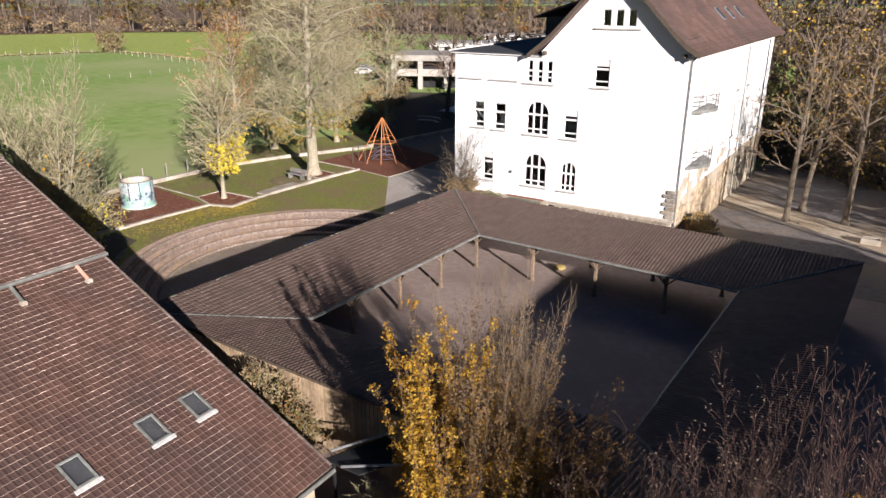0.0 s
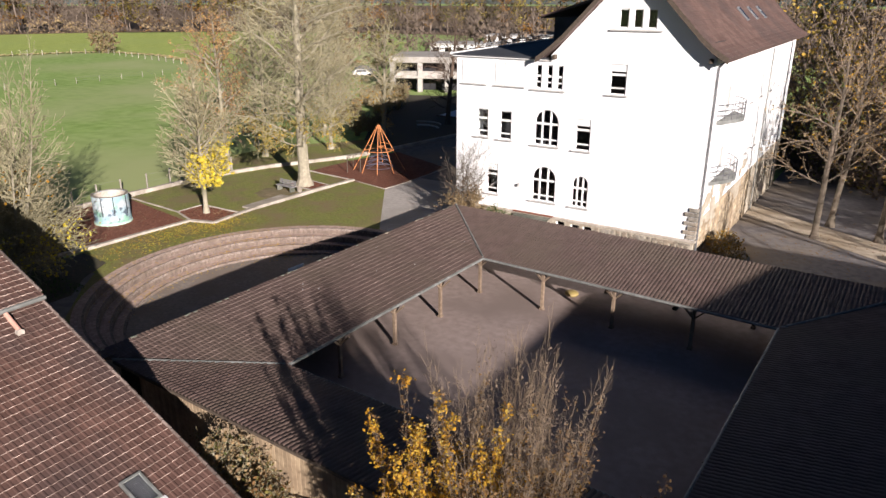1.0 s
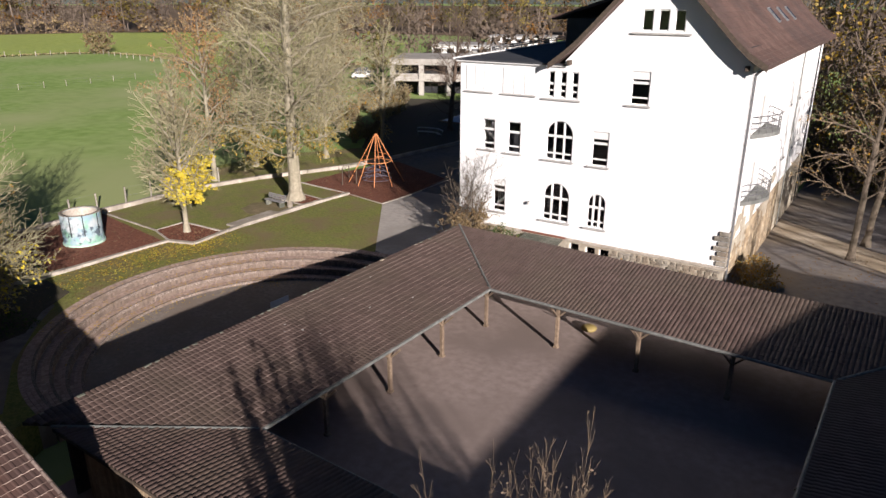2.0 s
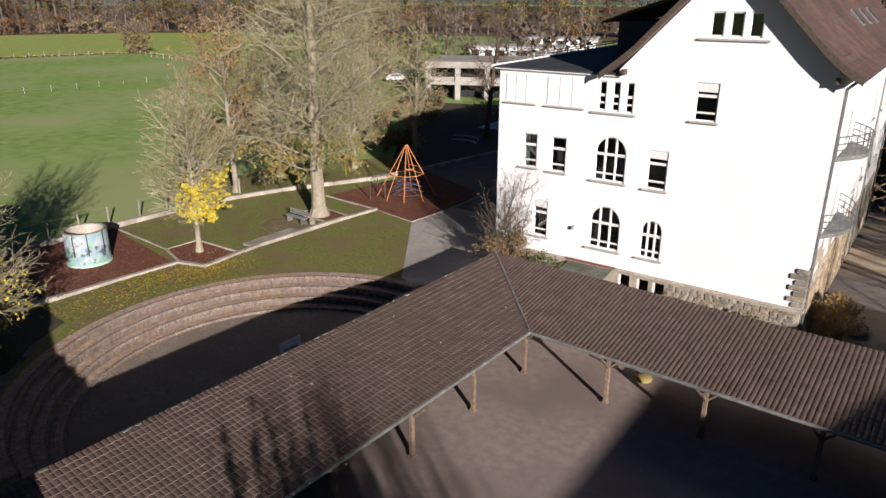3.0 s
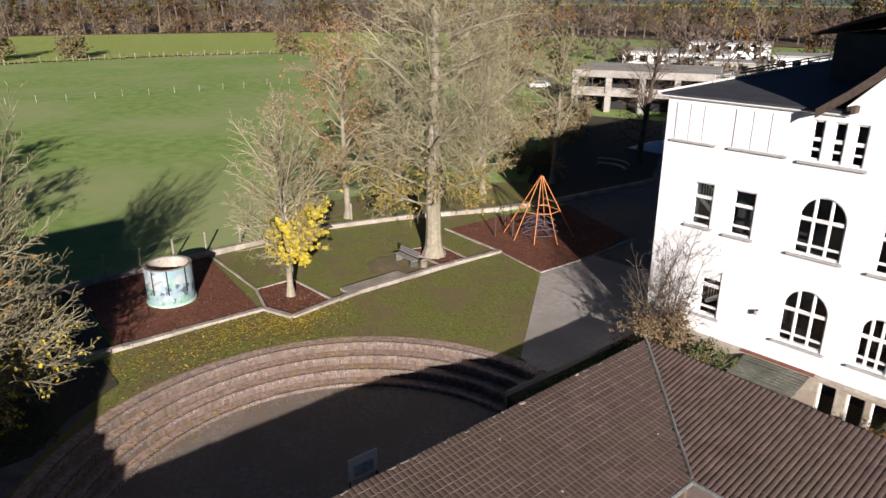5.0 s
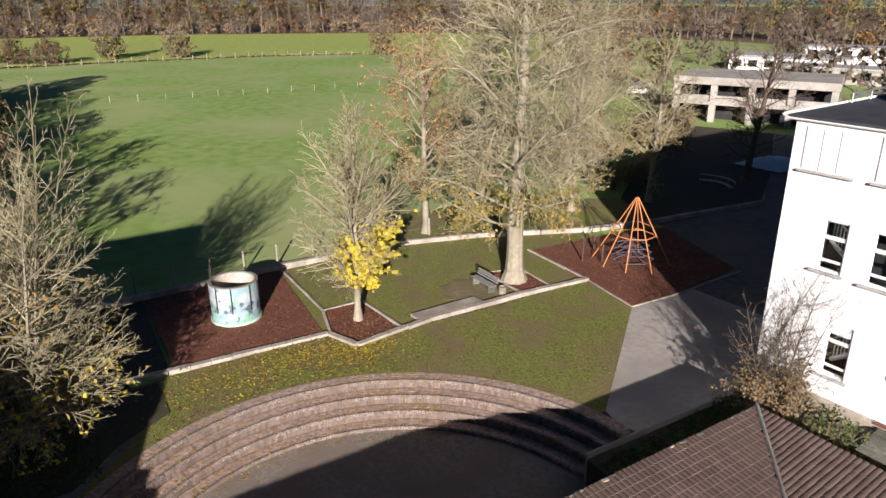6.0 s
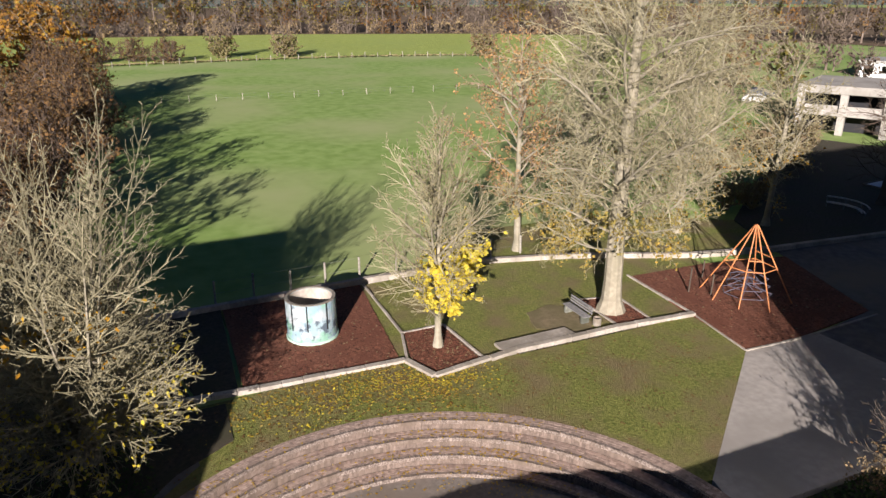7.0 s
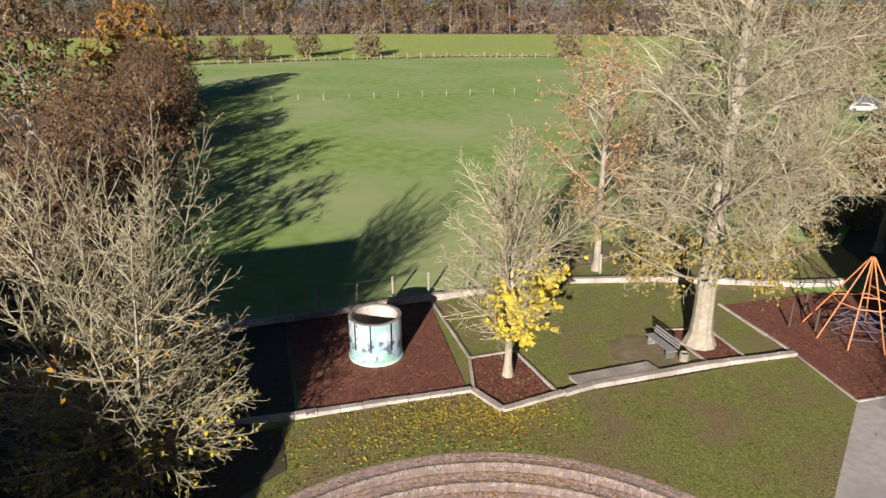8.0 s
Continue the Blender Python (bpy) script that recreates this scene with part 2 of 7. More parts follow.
def add_box(bm, lo, hi, m=None, bevel=0.0):
    lo, hi = Vector(lo), Vector(hi)
    c, s = (lo + hi) / 2, hi - lo
    r = bmesh.ops.create_cube(bm, size=1.0, matrix=Matrix.Translation(c) @ Matrix.Diagonal((*s, 1)))
    if bevel:
        es = list({e for v in r["verts"] for e in v.link_edges})
        k = bmesh.ops.bevel(bm, geom=es, offset=bevel, segments=1, affect='EDGES')
        vs = list({v for f in k["faces"] for v in f.verts} | {v for v in r["verts"] if v.is_valid})
    else:
        vs = r["verts"]
    if m is not None:
        bmesh.ops.transform(bm, matrix=m, verts=[v for v in vs if v.is_valid])
    return vs


def box(lo, hi, bevel=0.0, m=None):
    bm = bmesh.new()
    add_box(bm, lo, hi, None, bevel)
    if m is not None:
        bm.transform(m)
    return bm


def boxes(*pairs, bevel=0.0):
    bm = bmesh.new()
    for lo, hi in pairs:
        add_box(bm, lo, hi, None, bevel)
    return bm


def add_rod(bm, a, b, r, sides=8, r2=None):
    a, b = Vector(a), Vector(b)
    d = b - a
    m = Matrix.Translation((a + b) / 2) @ d.to_track_quat('Z', 'Y').to_matrix().to_4x4()
    bmesh.ops.create_cone(bm, cap_ends=True, segments=sides, radius1=r, radius2=r if r2 is None else r2, depth=d.length, matrix=m)


def rod(a, b, r, sides=8, r2=None):
    bm = bmesh.new()
    add_rod(bm, a, b, r, sides, r2)
    return bm


def rods(pairs, r, sides=6):
    bm = bmesh.new()
    for a, b in pairs:
        add_rod(bm, a, b, r, sides)
    return bm


def prism(points, z0, z1):
    """A flat polygon (x, y) drawn up from z0 to z1."""
    bm = bmesh.new()
    lo = [bm.verts.new((x, y, z0)) for x, y in points]
    hi = [bm.verts.new((x, y, z1)) for x, y in points]
    n = len(points)
    bm.faces.new(lo[::-1])
    bm.faces.new(hi)
    for i in range(n):
        bm.faces.new((lo[i], lo[(i + 1) % n], hi[(i + 1) % n], hi[i]))
    return bm


def thing(name, label, category, at=(0, 0, 0), group="", kind="", in_place=False):
    ob = new(name)
    ob.location = at
    if in_place:
        IN_PLACE.add(ob.name)
    ob.empty_display_size = 0.2
    return tagged(ob, label, category, group, kind)


def structure(ob, label="", category=""):
    return tagged(ob, label, category, "", "structure")


def share(name, mesh, parent, m):
    ob = under(new(name, mesh), parent)
    ob.matrix_basis = m
    return ob
# ---- ground ----
HIGH = 1.6                              # the upper lawns; the courtyard is at 0
AC, AR = (-29.7, 29.85), (11.05, 10.40, 9.78, 9.20, 8.60)   # the amphitheatre's middle and its rings


def ground_height(x, y):
    near = -44.0 < x and -60 < y < 47 and x < 60 or (x > -29 and y >= 47 and x < 60)
    if not near:
        return HIGH - 0.06 if x <= -29 else -0.1 - 0.045 * max(0, min(y, 120) - 55)
    return -0.1 - 0.045 * max(0, min(y, 120) - 55) if y > 47 else -0.1


def axis(lo, hi, a, b, step):
    mid = list(np.arange(a, b + 1e-6, step))
    left, right, d, v = [], [], step, a
    while v > lo:
        d *= 1.25
        v -= d
        left.append(max(v, lo))
    d, v = step, b
    while v < hi:
        d *= 1.25
        v += d
        right.append(min(v, hi))
    return left[::-1] + mid + right


gx, gy = axis(-1500, 1500, -64, 20, 2.0), axis(-1500, 1500, -6, 110, 2.0)
gv = [(x, y, ground_height(x, y) + (0.12 * noise.noise((x * 0.02, y * 0.02, 0)) if x < -64 else 0)) for y in gy for x in gx]
nx = len(gx)
gf = [(j * nx + i, j * nx + i + 1, (j + 1) * nx + i + 1, (j + 1) * nx + i) for j in range(len(gy) - 1) for i in range(nx - 1)]
structure(link_mesh("ground", gv, gf, M["meadow"], smooth=True), "mown green meadow reaching to the woods", "ground")


def arc(r, a0, a1, n):
    return [(AC[0] + r * math.cos(radians(a0 + (a1 - a0) * i / n)), AC[1] + r * math.sin(radians(a0 + (a1 - a0) * i / n))) for i in range(n + 1)]


# the lawn round the amphitheatre, up to the kerb line
lawn_pts = [(-28.2, 12.0), (-44.6, 12.0), (-44.6, 27.3), (-44.3, 34.9), (-42.4, 35.4), (-42.6, 38.1), (-42.2, 44.0), (-41.9, 50.5), (-37.8, 49.8), (-31.6, 41.0)]
lawn_arc = arc(11.05, 100, 262, 60)
structure(part("lawn", prism(lawn_pts + lawn_arc, -0.1, HIGH), M["lawn"]), "worn autumn lawn with scattered leaves", "lawn")
structure(part("lawn", prism([(-54.0, 28.0), (-44.8, 28.0), (-44.3, 34.9), (-47.0, 35.8), (-47.0, 38.2), (-42.8, 38.1), (-42.5, 46.1), (-42.2, 50.4), (-47.75, 51.25), (-47.3, 56.9), (-48.6, 56.9), (-52.0, 50.0), (-53.7, 44.7)], 0.6, HIGH - 0.004), M["lawn"]), "terraced lawn between pale kerbs", "lawn")
# paved way and the yard behind, made darker to paint in the school's shade
structure(part("pavement", prism([(-29.86, 40.88), (-29.5, 46.6), (-29.4, 48.0), (-29.4, 54.6), (-37.5, 54.6), (-37.5, 53.1), (-37.8, 49.8), (-31.6, 41.0), (-31.0, 40.82)], -0.1, HIGH + 0.004), M["paving"]), "light grey paved way beside the school", "pavement")
structure(part("yard", prism([(-29.4, 54.6), (-29.4, 104), (-62, 104), (-45.2, 74.3), (-46.8, 63.0), (-46.0, 62.7), (-38.0, 59.5), (-37.5, 54.6)], -0.1, HIGH + 0.004), M["roadway"]), "play yard in darker asphalt that stands for the school's shade", "pavement")
structure(part("courtyard_floor", prism([(-28.4, 12), (3.5, 12), (3.5, 48.6), (-28.4, 48.6)], -0.4, 0.0), M["court"]), "bare brown-grey tarmac of the courtyard", "pavement")
structure(part("amphitheatre_floor", prism(arc(8.7, 80, 280, 60), -0.2, 0.26), M["gravel"]), "sandy grey floor of the amphitheatre", "pavement")
rg = [(x, y, 0.02 - 0.045 * max(0, y - 55)) for y in (46, 55, 70, 85, 100, 120) for x in (-11.6, -4, 5, 20, 60)]
structure(link_mesh("road", rg, [(j * 5 + i, j * 5 + i + 1, j * 5 + i + 6, j * 5 + i + 5) for j in range(5) for i in range(4)], M["roadway"]), "worn asphalt yard beside the school", "road")
structure(link_mesh("verge", [(x, y, 0.05 - 0.045 * max(0, y - 55)) for x, y in ((-11.5, 66.3), (-5.8, 61.3), (-2.3, 58.8), (1.5, 55.9), (9, 52), (-11.5, 71.0), (-6.1, 66.0), (-1.8, 63.3), (2.2, 60.0), (10, 56))], [(i, i + 1, i + 6, i + 5) for i in range(4)], M["clay"]), "strip of sandy ground strewn with leaves", "verge")
structure(part("planting_strip", prism([(-30.0, 38.35), (-27.0, 38.0), (-26.8, 46.9), (-29.45, 46.9)], -0.1, 1.36), M["soil"]), "dark planted strip behind the covered walk", "bed")
# dark path over the lawn; its colour carries the house's shade
structure(part("footpath", prism([(-44.4, 12.2), (-31.5, 12.2), (-32.3, 18.2), (-36.0, 20.45), (-39.1, 23.3), (-40.6, 25.0), (-44.4, 25.0)], 1.0, HIGH + 0.012), M["roadway"]), "tarmac path laid dark to stand for the house's shade", "path")
earth = [(-44.7 + 1.9 * math.cos(radians(a)) * (1 + 0.15 * math.sin(a)), 43.8 + 1.5 * math.sin(radians(a)) * (1 + 0.15 * math.cos(a * 2))) for a in range(0, 360, 20)]
structure(part("bare_earth", prism(earth, 1.3, HIGH + 0.012), M["earth"]), "trodden bare earth before the bench", "ground")
# ground behind the low wall, the school's shade painted in as near-black
structure(part("shaded_earth", prism([(-47.3, 63.3), (-45.6, 74.5), (-50.0, 83.0), (-62.0, 103.8), (-73.0, 100.0), (-61.0, 78.0), (-53.0, 66.0)], 1.2, HIGH + 0.02), M["soil"]), "ground coloured near-black to stand for the school's shade", "ground")
# dark sheet over the meadow, painted shade of the house and hedge
structure(part("hedge_floor", prism([(-44.7, 11.0), (-44.7, 25.5), (-54.6, 24.0), (-75.0, 19.5), (-150.0, 23.0), (-150.0, -12.0), (-47.0, -12.0)], 1.2, HIGH + 0.02), M["soil"]), "ground coloured near-black for the shade under the hedge trees", "ground")
structure(part("wall_verge", prism([(-54.4, 44.2), (-52.35, 50.2), (-48.95, 57.1), (-47.3, 63.2), (-53.0, 65.9), (-58.5, 58.0), (-60.0, 46.0)], 1.2, HIGH + 0.012), M["lawn"]), "rough leaf-strewn grass behind the low wall", "ground")
# mulch beds
BEDS = {
    "cistern": [(-53.9, 28.2), (-44.9, 27.5), (-44.4, 34.6), (-53.9, 36.1)],
    "young tree": [(-44.3, 35.1), (-42.6, 35.6), (-42.9, 38.0), (-46.8, 38.0), (-46.9, 35.9)],
    "old tree": [(-42.6, 46.2), (-46.2, 46.3), (-45.6, 48.4), (-42.3, 48.0)],
    "climbing": [(-41.8, 50.4), (-47.7, 51.3), (-47.2, 57.0), (-45.8, 62.6), (-38.0, 59.4), (-37.6, 53.1), (-37.9, 50.0)],
}
for key, pts in BEDS.items():
    structure(part("mulch_bed", prism(pts, 0.9, HIGH + (0.03 if key != "climbing" else 0.02)), M["mulch"]), "bed of dark reddish bark mulch", "mulch bed")
structure(link_mesh("woodland_floor", [(-366, -70, 1.84), (-360, 30, 1.84), (-350, 110, 1.84), (-308, 197, 1.84), (-262, 248, 1.84), (-180, 268, 1.72), (-60, 262, 1.72), (60, 190, 1.72), (260, 600, 3), (-100, 1100, 4), (-1000, 900, 4), (-1300, -250, 4)], [(0, 1, 2, 3, 4, 5, 6, 7, 8, 9, 10, 11)], M["litter"]), "brown leaf litter under the far woods", "ground")
# far crop
crop = [(-216, -30), (-217, 62), (-216, 82), (-213.5, 99), (-206.5, 122), (-199.5, 129), (-178, 129.5), (-138, 117.5), (-150, 215), (-251, 242), (-312, 192), (-352, 135), (-362, 60), (-366, -30)]
structure(link_mesh("crop_field", [(x, y, 1.82) for x, y in crop], [tuple(range(len(crop)))], M["mustard"]), "strip of yellow-green mustard crop before the woods", "field")
# dry long grass under the far fence
gr = random.Random(19)
tufts = []
for (ax, ay), (bx, by) in zip(crop[:7], crop[1:8]):
    n = int(math.hypot(bx - ax, by - ay) * 9)
    tufts += [(ax + (bx - ax) * i / n + gr.gauss(1.0, 0.7), ay + (by - ay) * i / n + gr.gauss(-0.6, 0.7), 1.95) for i in range(n)]

# ---- amphitheatre rings ----
amphi = structure(thing("amphitheatre", "", "", (AC[0], AC[1], 0), in_place=True), "curved brick seating steps round a sunken floor", "steps")
M["brickpave"] = textured("brick_paver", (0.32, 0.225, 0.185), (0.46, 0.345, 0.285), 7, (0.36, 0.265, 0.22), 0.5, rough=0.9, bump=0.4, bump_scale=30, depth=0.01, island=0.22)
M["riser_brick"] = textured("brown_riser_brick", (0.13, 0.096, 0.078), (0.225, 0.172, 0.143), 9, (0.16, 0.12, 0.096), 0.8, rough=0.9, bump=0.5, bump_scale=25, depth=0.02, island=0.22)
M["riser"] = textured("pale_riser_stone", (0.12, 0.09, 0.075), (0.33, 0.27, 0.235), 16, (0.17, 0.128, 0.10), 0.9, rough=0.9, bump=0.7, bump_scale=25, depth=0.03, rand=0.16, lo=0.42, hi=0.6)


def ring_block(r0, r1, a0, a1, z0, z1, gap=0.0):
    """Eight corners and six faces of a curved block."""
    v = []
    for z in (z0, z1):
        for r, a in ((r0, a0), (r1, a0), (r1, a1), (r0, a1)):
            v.append((AC[0] + r * math.cos(a), AC[1] + r * math.sin(a), z))
    return v, [(0, 3, 2, 1), (4, 5, 6, 7), (0, 1, 5, 4), (1, 2, 6, 5), (2, 3, 7, 6), (3, 0, 4, 7)]


def gather(blocks):
    vs, fs = [], []
    for v, f in blocks:
        k = len(vs)
        vs += v
        fs += [tuple(i + k for i in q) for q in f]
    return vs, fs


A0, A1 = radians(92.3), radians(262)
rng = random.Random(5)
for s in range(4):
    top = HIGH - 0.4 * s
    r_out, r_in = AR[s], AR[s + 1]
    body = [ring_block(r_in + 0.10, r_out + (0.02 if s else 0), A0 + (A1 - A0) * i / 48, A0 + (A1 - A0) * (i + 1) / 48, -0.1, top - 0.06) for i in range(48)]
    v, f = gather(body)
    step = link_mesh("step", v, f, M["mortar"], amphi)
    pav = []
    rows = 3
    for k in range(rows):
        ra, rb = r_in + 0.12 + (r_out - r_in - 0.12) * k / rows, r_in + 0.12 + (r_out - r_in - 0.12) * (k + 1) / rows
        n = int(rb * (A1 - A0) / 0.115)
        for i in range(n):
            a = A0 + (A1 - A0) * (i + 0.5 * (k % 2)) / n
            pav.append(ring_block(ra + 0.008, rb - 0.008, a + 0.004 / ra, a + ((A1 - A0) / n) - 0.004 / ra, top - 0.08, top + rng.uniform(0.0, 0.012)))
    v, f = gather(pav)
    tagged(link_mesh("pavers", v, f, M["brickpave"], step, "rows of brown brick pavers"), kind="stuff")
    n = 150
    for i in range(n):
        a, b = A0 + (A1 - A0) * i / n, A0 + (A1 - A0) * (i + 1) / n
        k = rng.uniform(-0.010, 0.012)
        v, f = ring_block(r_in + k, r_in + 0.13, a + 0.0003, b - 0.0003, top - 0.15, top + rng.uniform(0.002, 0.016))
        link_mesh("edge_stone", v, f, M["riser"], step)
    low = []
    for i in range(220):
        a, b = A0 + (A1 - A0) * i / 220, A0 + (A1 - A0) * (i + 1) / 220
        low.append(ring_block(r_in + 0.012 + rng.uniform(0, 0.02), r_in + 0.12, a + 0.0004, b - 0.0004, top - 0.40, top - 0.155))
    v, f = gather(low)
    tagged(link_mesh("riser_bricks", v, f, M["riser_brick"], step, "brown bricks below the pale edge"), kind="stuff")

# ---- kerbs and low walls of the terrace ----
def kerb_line(name, label, pts, width, z0, z1, seg=1.0, mat="concrete", category="kerb"):
    t = structure(thing(name, "", "", (*pts[0], z0), in_place=True), label, category)
    r = random.Random(len(pts) * 7 + int(abs(pts[0][0]) * 10))
    for (ax, ay), (bx, by) in zip(pts, pts[1:]):
        d = Vector((bx - ax, by - ay, 0))
        n = max(1, round(d.length / seg))
        u = d.normalized()
        for i in range(n):
            a, b = Vector((ax, ay, 0)) + d * i / n, Vector((ax, ay, 0)) + d * (i + 1) / n
            c = (a + b) / 2
            m = Matrix.Translation((c.x, c.y, 0)) @ Matrix.Rotation(math.atan2(u.y, u.x) + r.uniform(-0.006, 0.006), 4, 'Z')
            h = (b - a).length / 2 - 0.008
            part("kerb_stone", box((-h, -width / 2, z0), (h, width / 2, z1 + r.uniform(-0.015, 0.015)), 0.015, m), M[mat], t)
    return t


kerb_line("kerb", "pale concrete kerb between lawn and mulch bed", [(-45.0, 27.2), (-44.3, 34.8), (-42.4, 35.4), (-42.7, 38.4)], 0.32, 1.2, HIGH + 0.14)
kerb_line("kerb", "pale concrete kerb edging the terraced lawn", [(-42.6, 38.4), (-42.8, 40.0), (-42.5, 46.1), (-41.9, 50.6)], 0.34, 1.2, HIGH + 0.16)
kerb_line("kerb", "narrow concrete edging of the mulch bed", [(-44.3, 34.9), (-47.0, 35.8), (-54.0, 36.3)], 0.14, 1.3, HIGH + 0.07)
kerb_line("kerb", "narrow concrete edging round the young tree", [(-47.0, 35.8), (-46.9, 38.1), (-42.8, 38.2)], 0.14, 1.3, HIGH + 0.07)
kerb_line("kerb", "narrow concrete edging beside the old tree", [(-42.6, 46.1), (-46.3, 46.3), (-45.6, 48.5), (-42.2, 48.1)], 0.14, 1.3, HIGH + 0.07)
kerb_line("kerb", "narrow concrete edging of the climbing area", [(-41.9, 50.6), (-47.9, 51.2)], 0.16, 1.3, HIGH + 0.08)
kerb_line("kerb", "flat concrete edging between lawn and mulch", [(-41.9, 50.6), (-37.8, 49.8), (-37.5, 53.1), (-37.5, 59.4)], 0.12, 1.3, HIGH + 0.05)
kerb_line("low_wall", "low pale concrete wall between terrace and meadow", [(-54.2, 24.0), (-54.2, 36.3), (-53.7, 44.7), (-52.0, 50.0), (-48.6, 56.9), (-46.9, 63.0), (-45.2, 74.3)], 0.34, 1.2, HIGH + 0.30, 1.6, category="wall")
# near-black sheet in place of shade beside the mulch bed
structure(part("shaded_bed", prism([(-54.0, 24.2), (-45.2, 25.6), (-45.2, 27.3), (-54.0, 28.1)], 1.2, HIGH + 0.025), M["soil"]), "strip coloured near-black for the shade beside the mulch bed", "bed")
kerb_line("kerb", "pale concrete edging in the shaded yard", [(-45.0, 27.2), (-46.0, 20.0)], 0.3, 1.2, HIGH + 0.14)
kerb_line("kerb", "pale concrete edging of a shaded planting strip", [(-45.5, 79), (-39.5, 66.5), (-33.5, 66.0)], 0.2, 1.2, HIGH + 0.12)
kerb_line("retaining_wall", "low concrete wall edge beside the sunken strip", [(-30.05, 38.3), (-29.5, 46.6)], 0.07, -0.1, HIGH + 0.03, 1.6, mat="paving", category="wall")
slab = structure(part("slab", prism([(-43.75, 39.3), (-42.8, 39.3), (-42.72, 43.5), (-43.65, 43.4)], 1.3, HIGH + 0.13), M["concrete"]), "pale concrete step slab", "step")

# ---- roof tiles ----
def tile_mesh(w, l, wave, lip, k=6, roll=0.0):
    """One tile w across and l down the slope, its lower end raised by lip: a round-backed pantile, or with roll a flat pan with a narrow roll at one side."""
    vs = []
    for j in range(2):
        for i in range(k + 1):
            u = i / k
            z = wave * math.sin(math.pi * u) ** 0.6 if not roll else wave * max(0.0, 1 - abs(u - roll) / 0.2)
            vs.append((w * (u - 0.5), l * (j - 0.5), z + (lip if j == 0 else 0.0)))
    for i in range(k + 1):
        vs.append((vs[i][0], vs[i][1], vs[i][2] - 0.045))
    fs = [(i, i + 1, k + 2 + i, k + 1 + i) for i in range(k)] + [(2 * k + 2 + i, 2 * k + 3 + i, i + 1, i) for i in range(k)]
    return np.array(vs), fs


def tile_field(parent, mat, origin, across, down, n_across, n_down, w, l, keep, wave=0.05, lip=0.035, as_parts=None, seed=1, k=6, edge="tile_edge", roll=0.0):
    """Tiles laid from origin (the top corner) across and down the slope. keep(p) tells if a tile lies on the roof; as_parts(p) which become single parts."""
    vs, fs = tile_mesh(w, l * 1.06, wave, lip, k, roll)
    fs = np.array(fs)
    a, d = Vector(across).normalized(), Vector(down).normalized()
    up = d.cross(a).normalized()
    if up.z < 0:
        up = -up
    R = np.array((a, -d, up)).T
    r = random.Random(seed)
    single, joined = [], []
    for j in range(n_down):
        for i in range(n_across):
            p = Vector(origin) + a * (w * (i + 0.5)) + d * (l * (j + 0.5))
            if keep(p):
                p = p + up * r.uniform(-0.006, 0.008)
                (single if as_parts and as_parts(p) and len(single) < 300 else joined).append(p)
    me = bpy.data.meshes.new("tile")
    me.from_pydata([tuple(v) for v in vs], [], [tuple(f) for f in fs.tolist()])
    half = len(fs) // 2
    me.materials.append(mat)
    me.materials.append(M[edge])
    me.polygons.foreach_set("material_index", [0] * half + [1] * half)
    rot = Matrix((a, -d, up)).transposed().to_4x4()
    for p in single:
        share("tile", me, parent, Matrix.Translation(p) @ rot @ pose(0, 0, 0, r.uniform(-.5, .5), r.uniform(-.5, .5), 0))
    if joined:
        P = np.array([tuple(p) for p in joined])
        V = (vs @ R.T)[None, :, :] + P[:, None, :]
        F = fs[None, :, :] + (np.arange(len(P)) * len(vs))[:, None, None]
        ob = tagged(link_mesh("tiles", V.reshape(-1, 3).tolist(), F.reshape(-1, 4).tolist(), mat, parent, "many rows of tiles"), kind="stuff")
        ob.data.materials.append(M[edge])
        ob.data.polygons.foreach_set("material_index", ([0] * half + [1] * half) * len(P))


# ---- covered walk round the courtyard ----
RC, RROT = (-13.56, 29.5), -2.3
RM = pose(RC[0], RC[1], 0, 0, 0, RROT)
HX, HXR, HY, EAVE, PITCH = 8.05, 8.3, 7.83, 2.54, 0.18
OUT = {"left": 5.65, "back": 5.5, "right": 5.0, "near": 4.75}
XL, XR, YB, YN = -HX - OUT["left"], HXR + OUT["right"], HY + OUT["back"], -HY - OUT["near"]


def R3(x, y, z):
    return RM @ Vector((x, y, z))


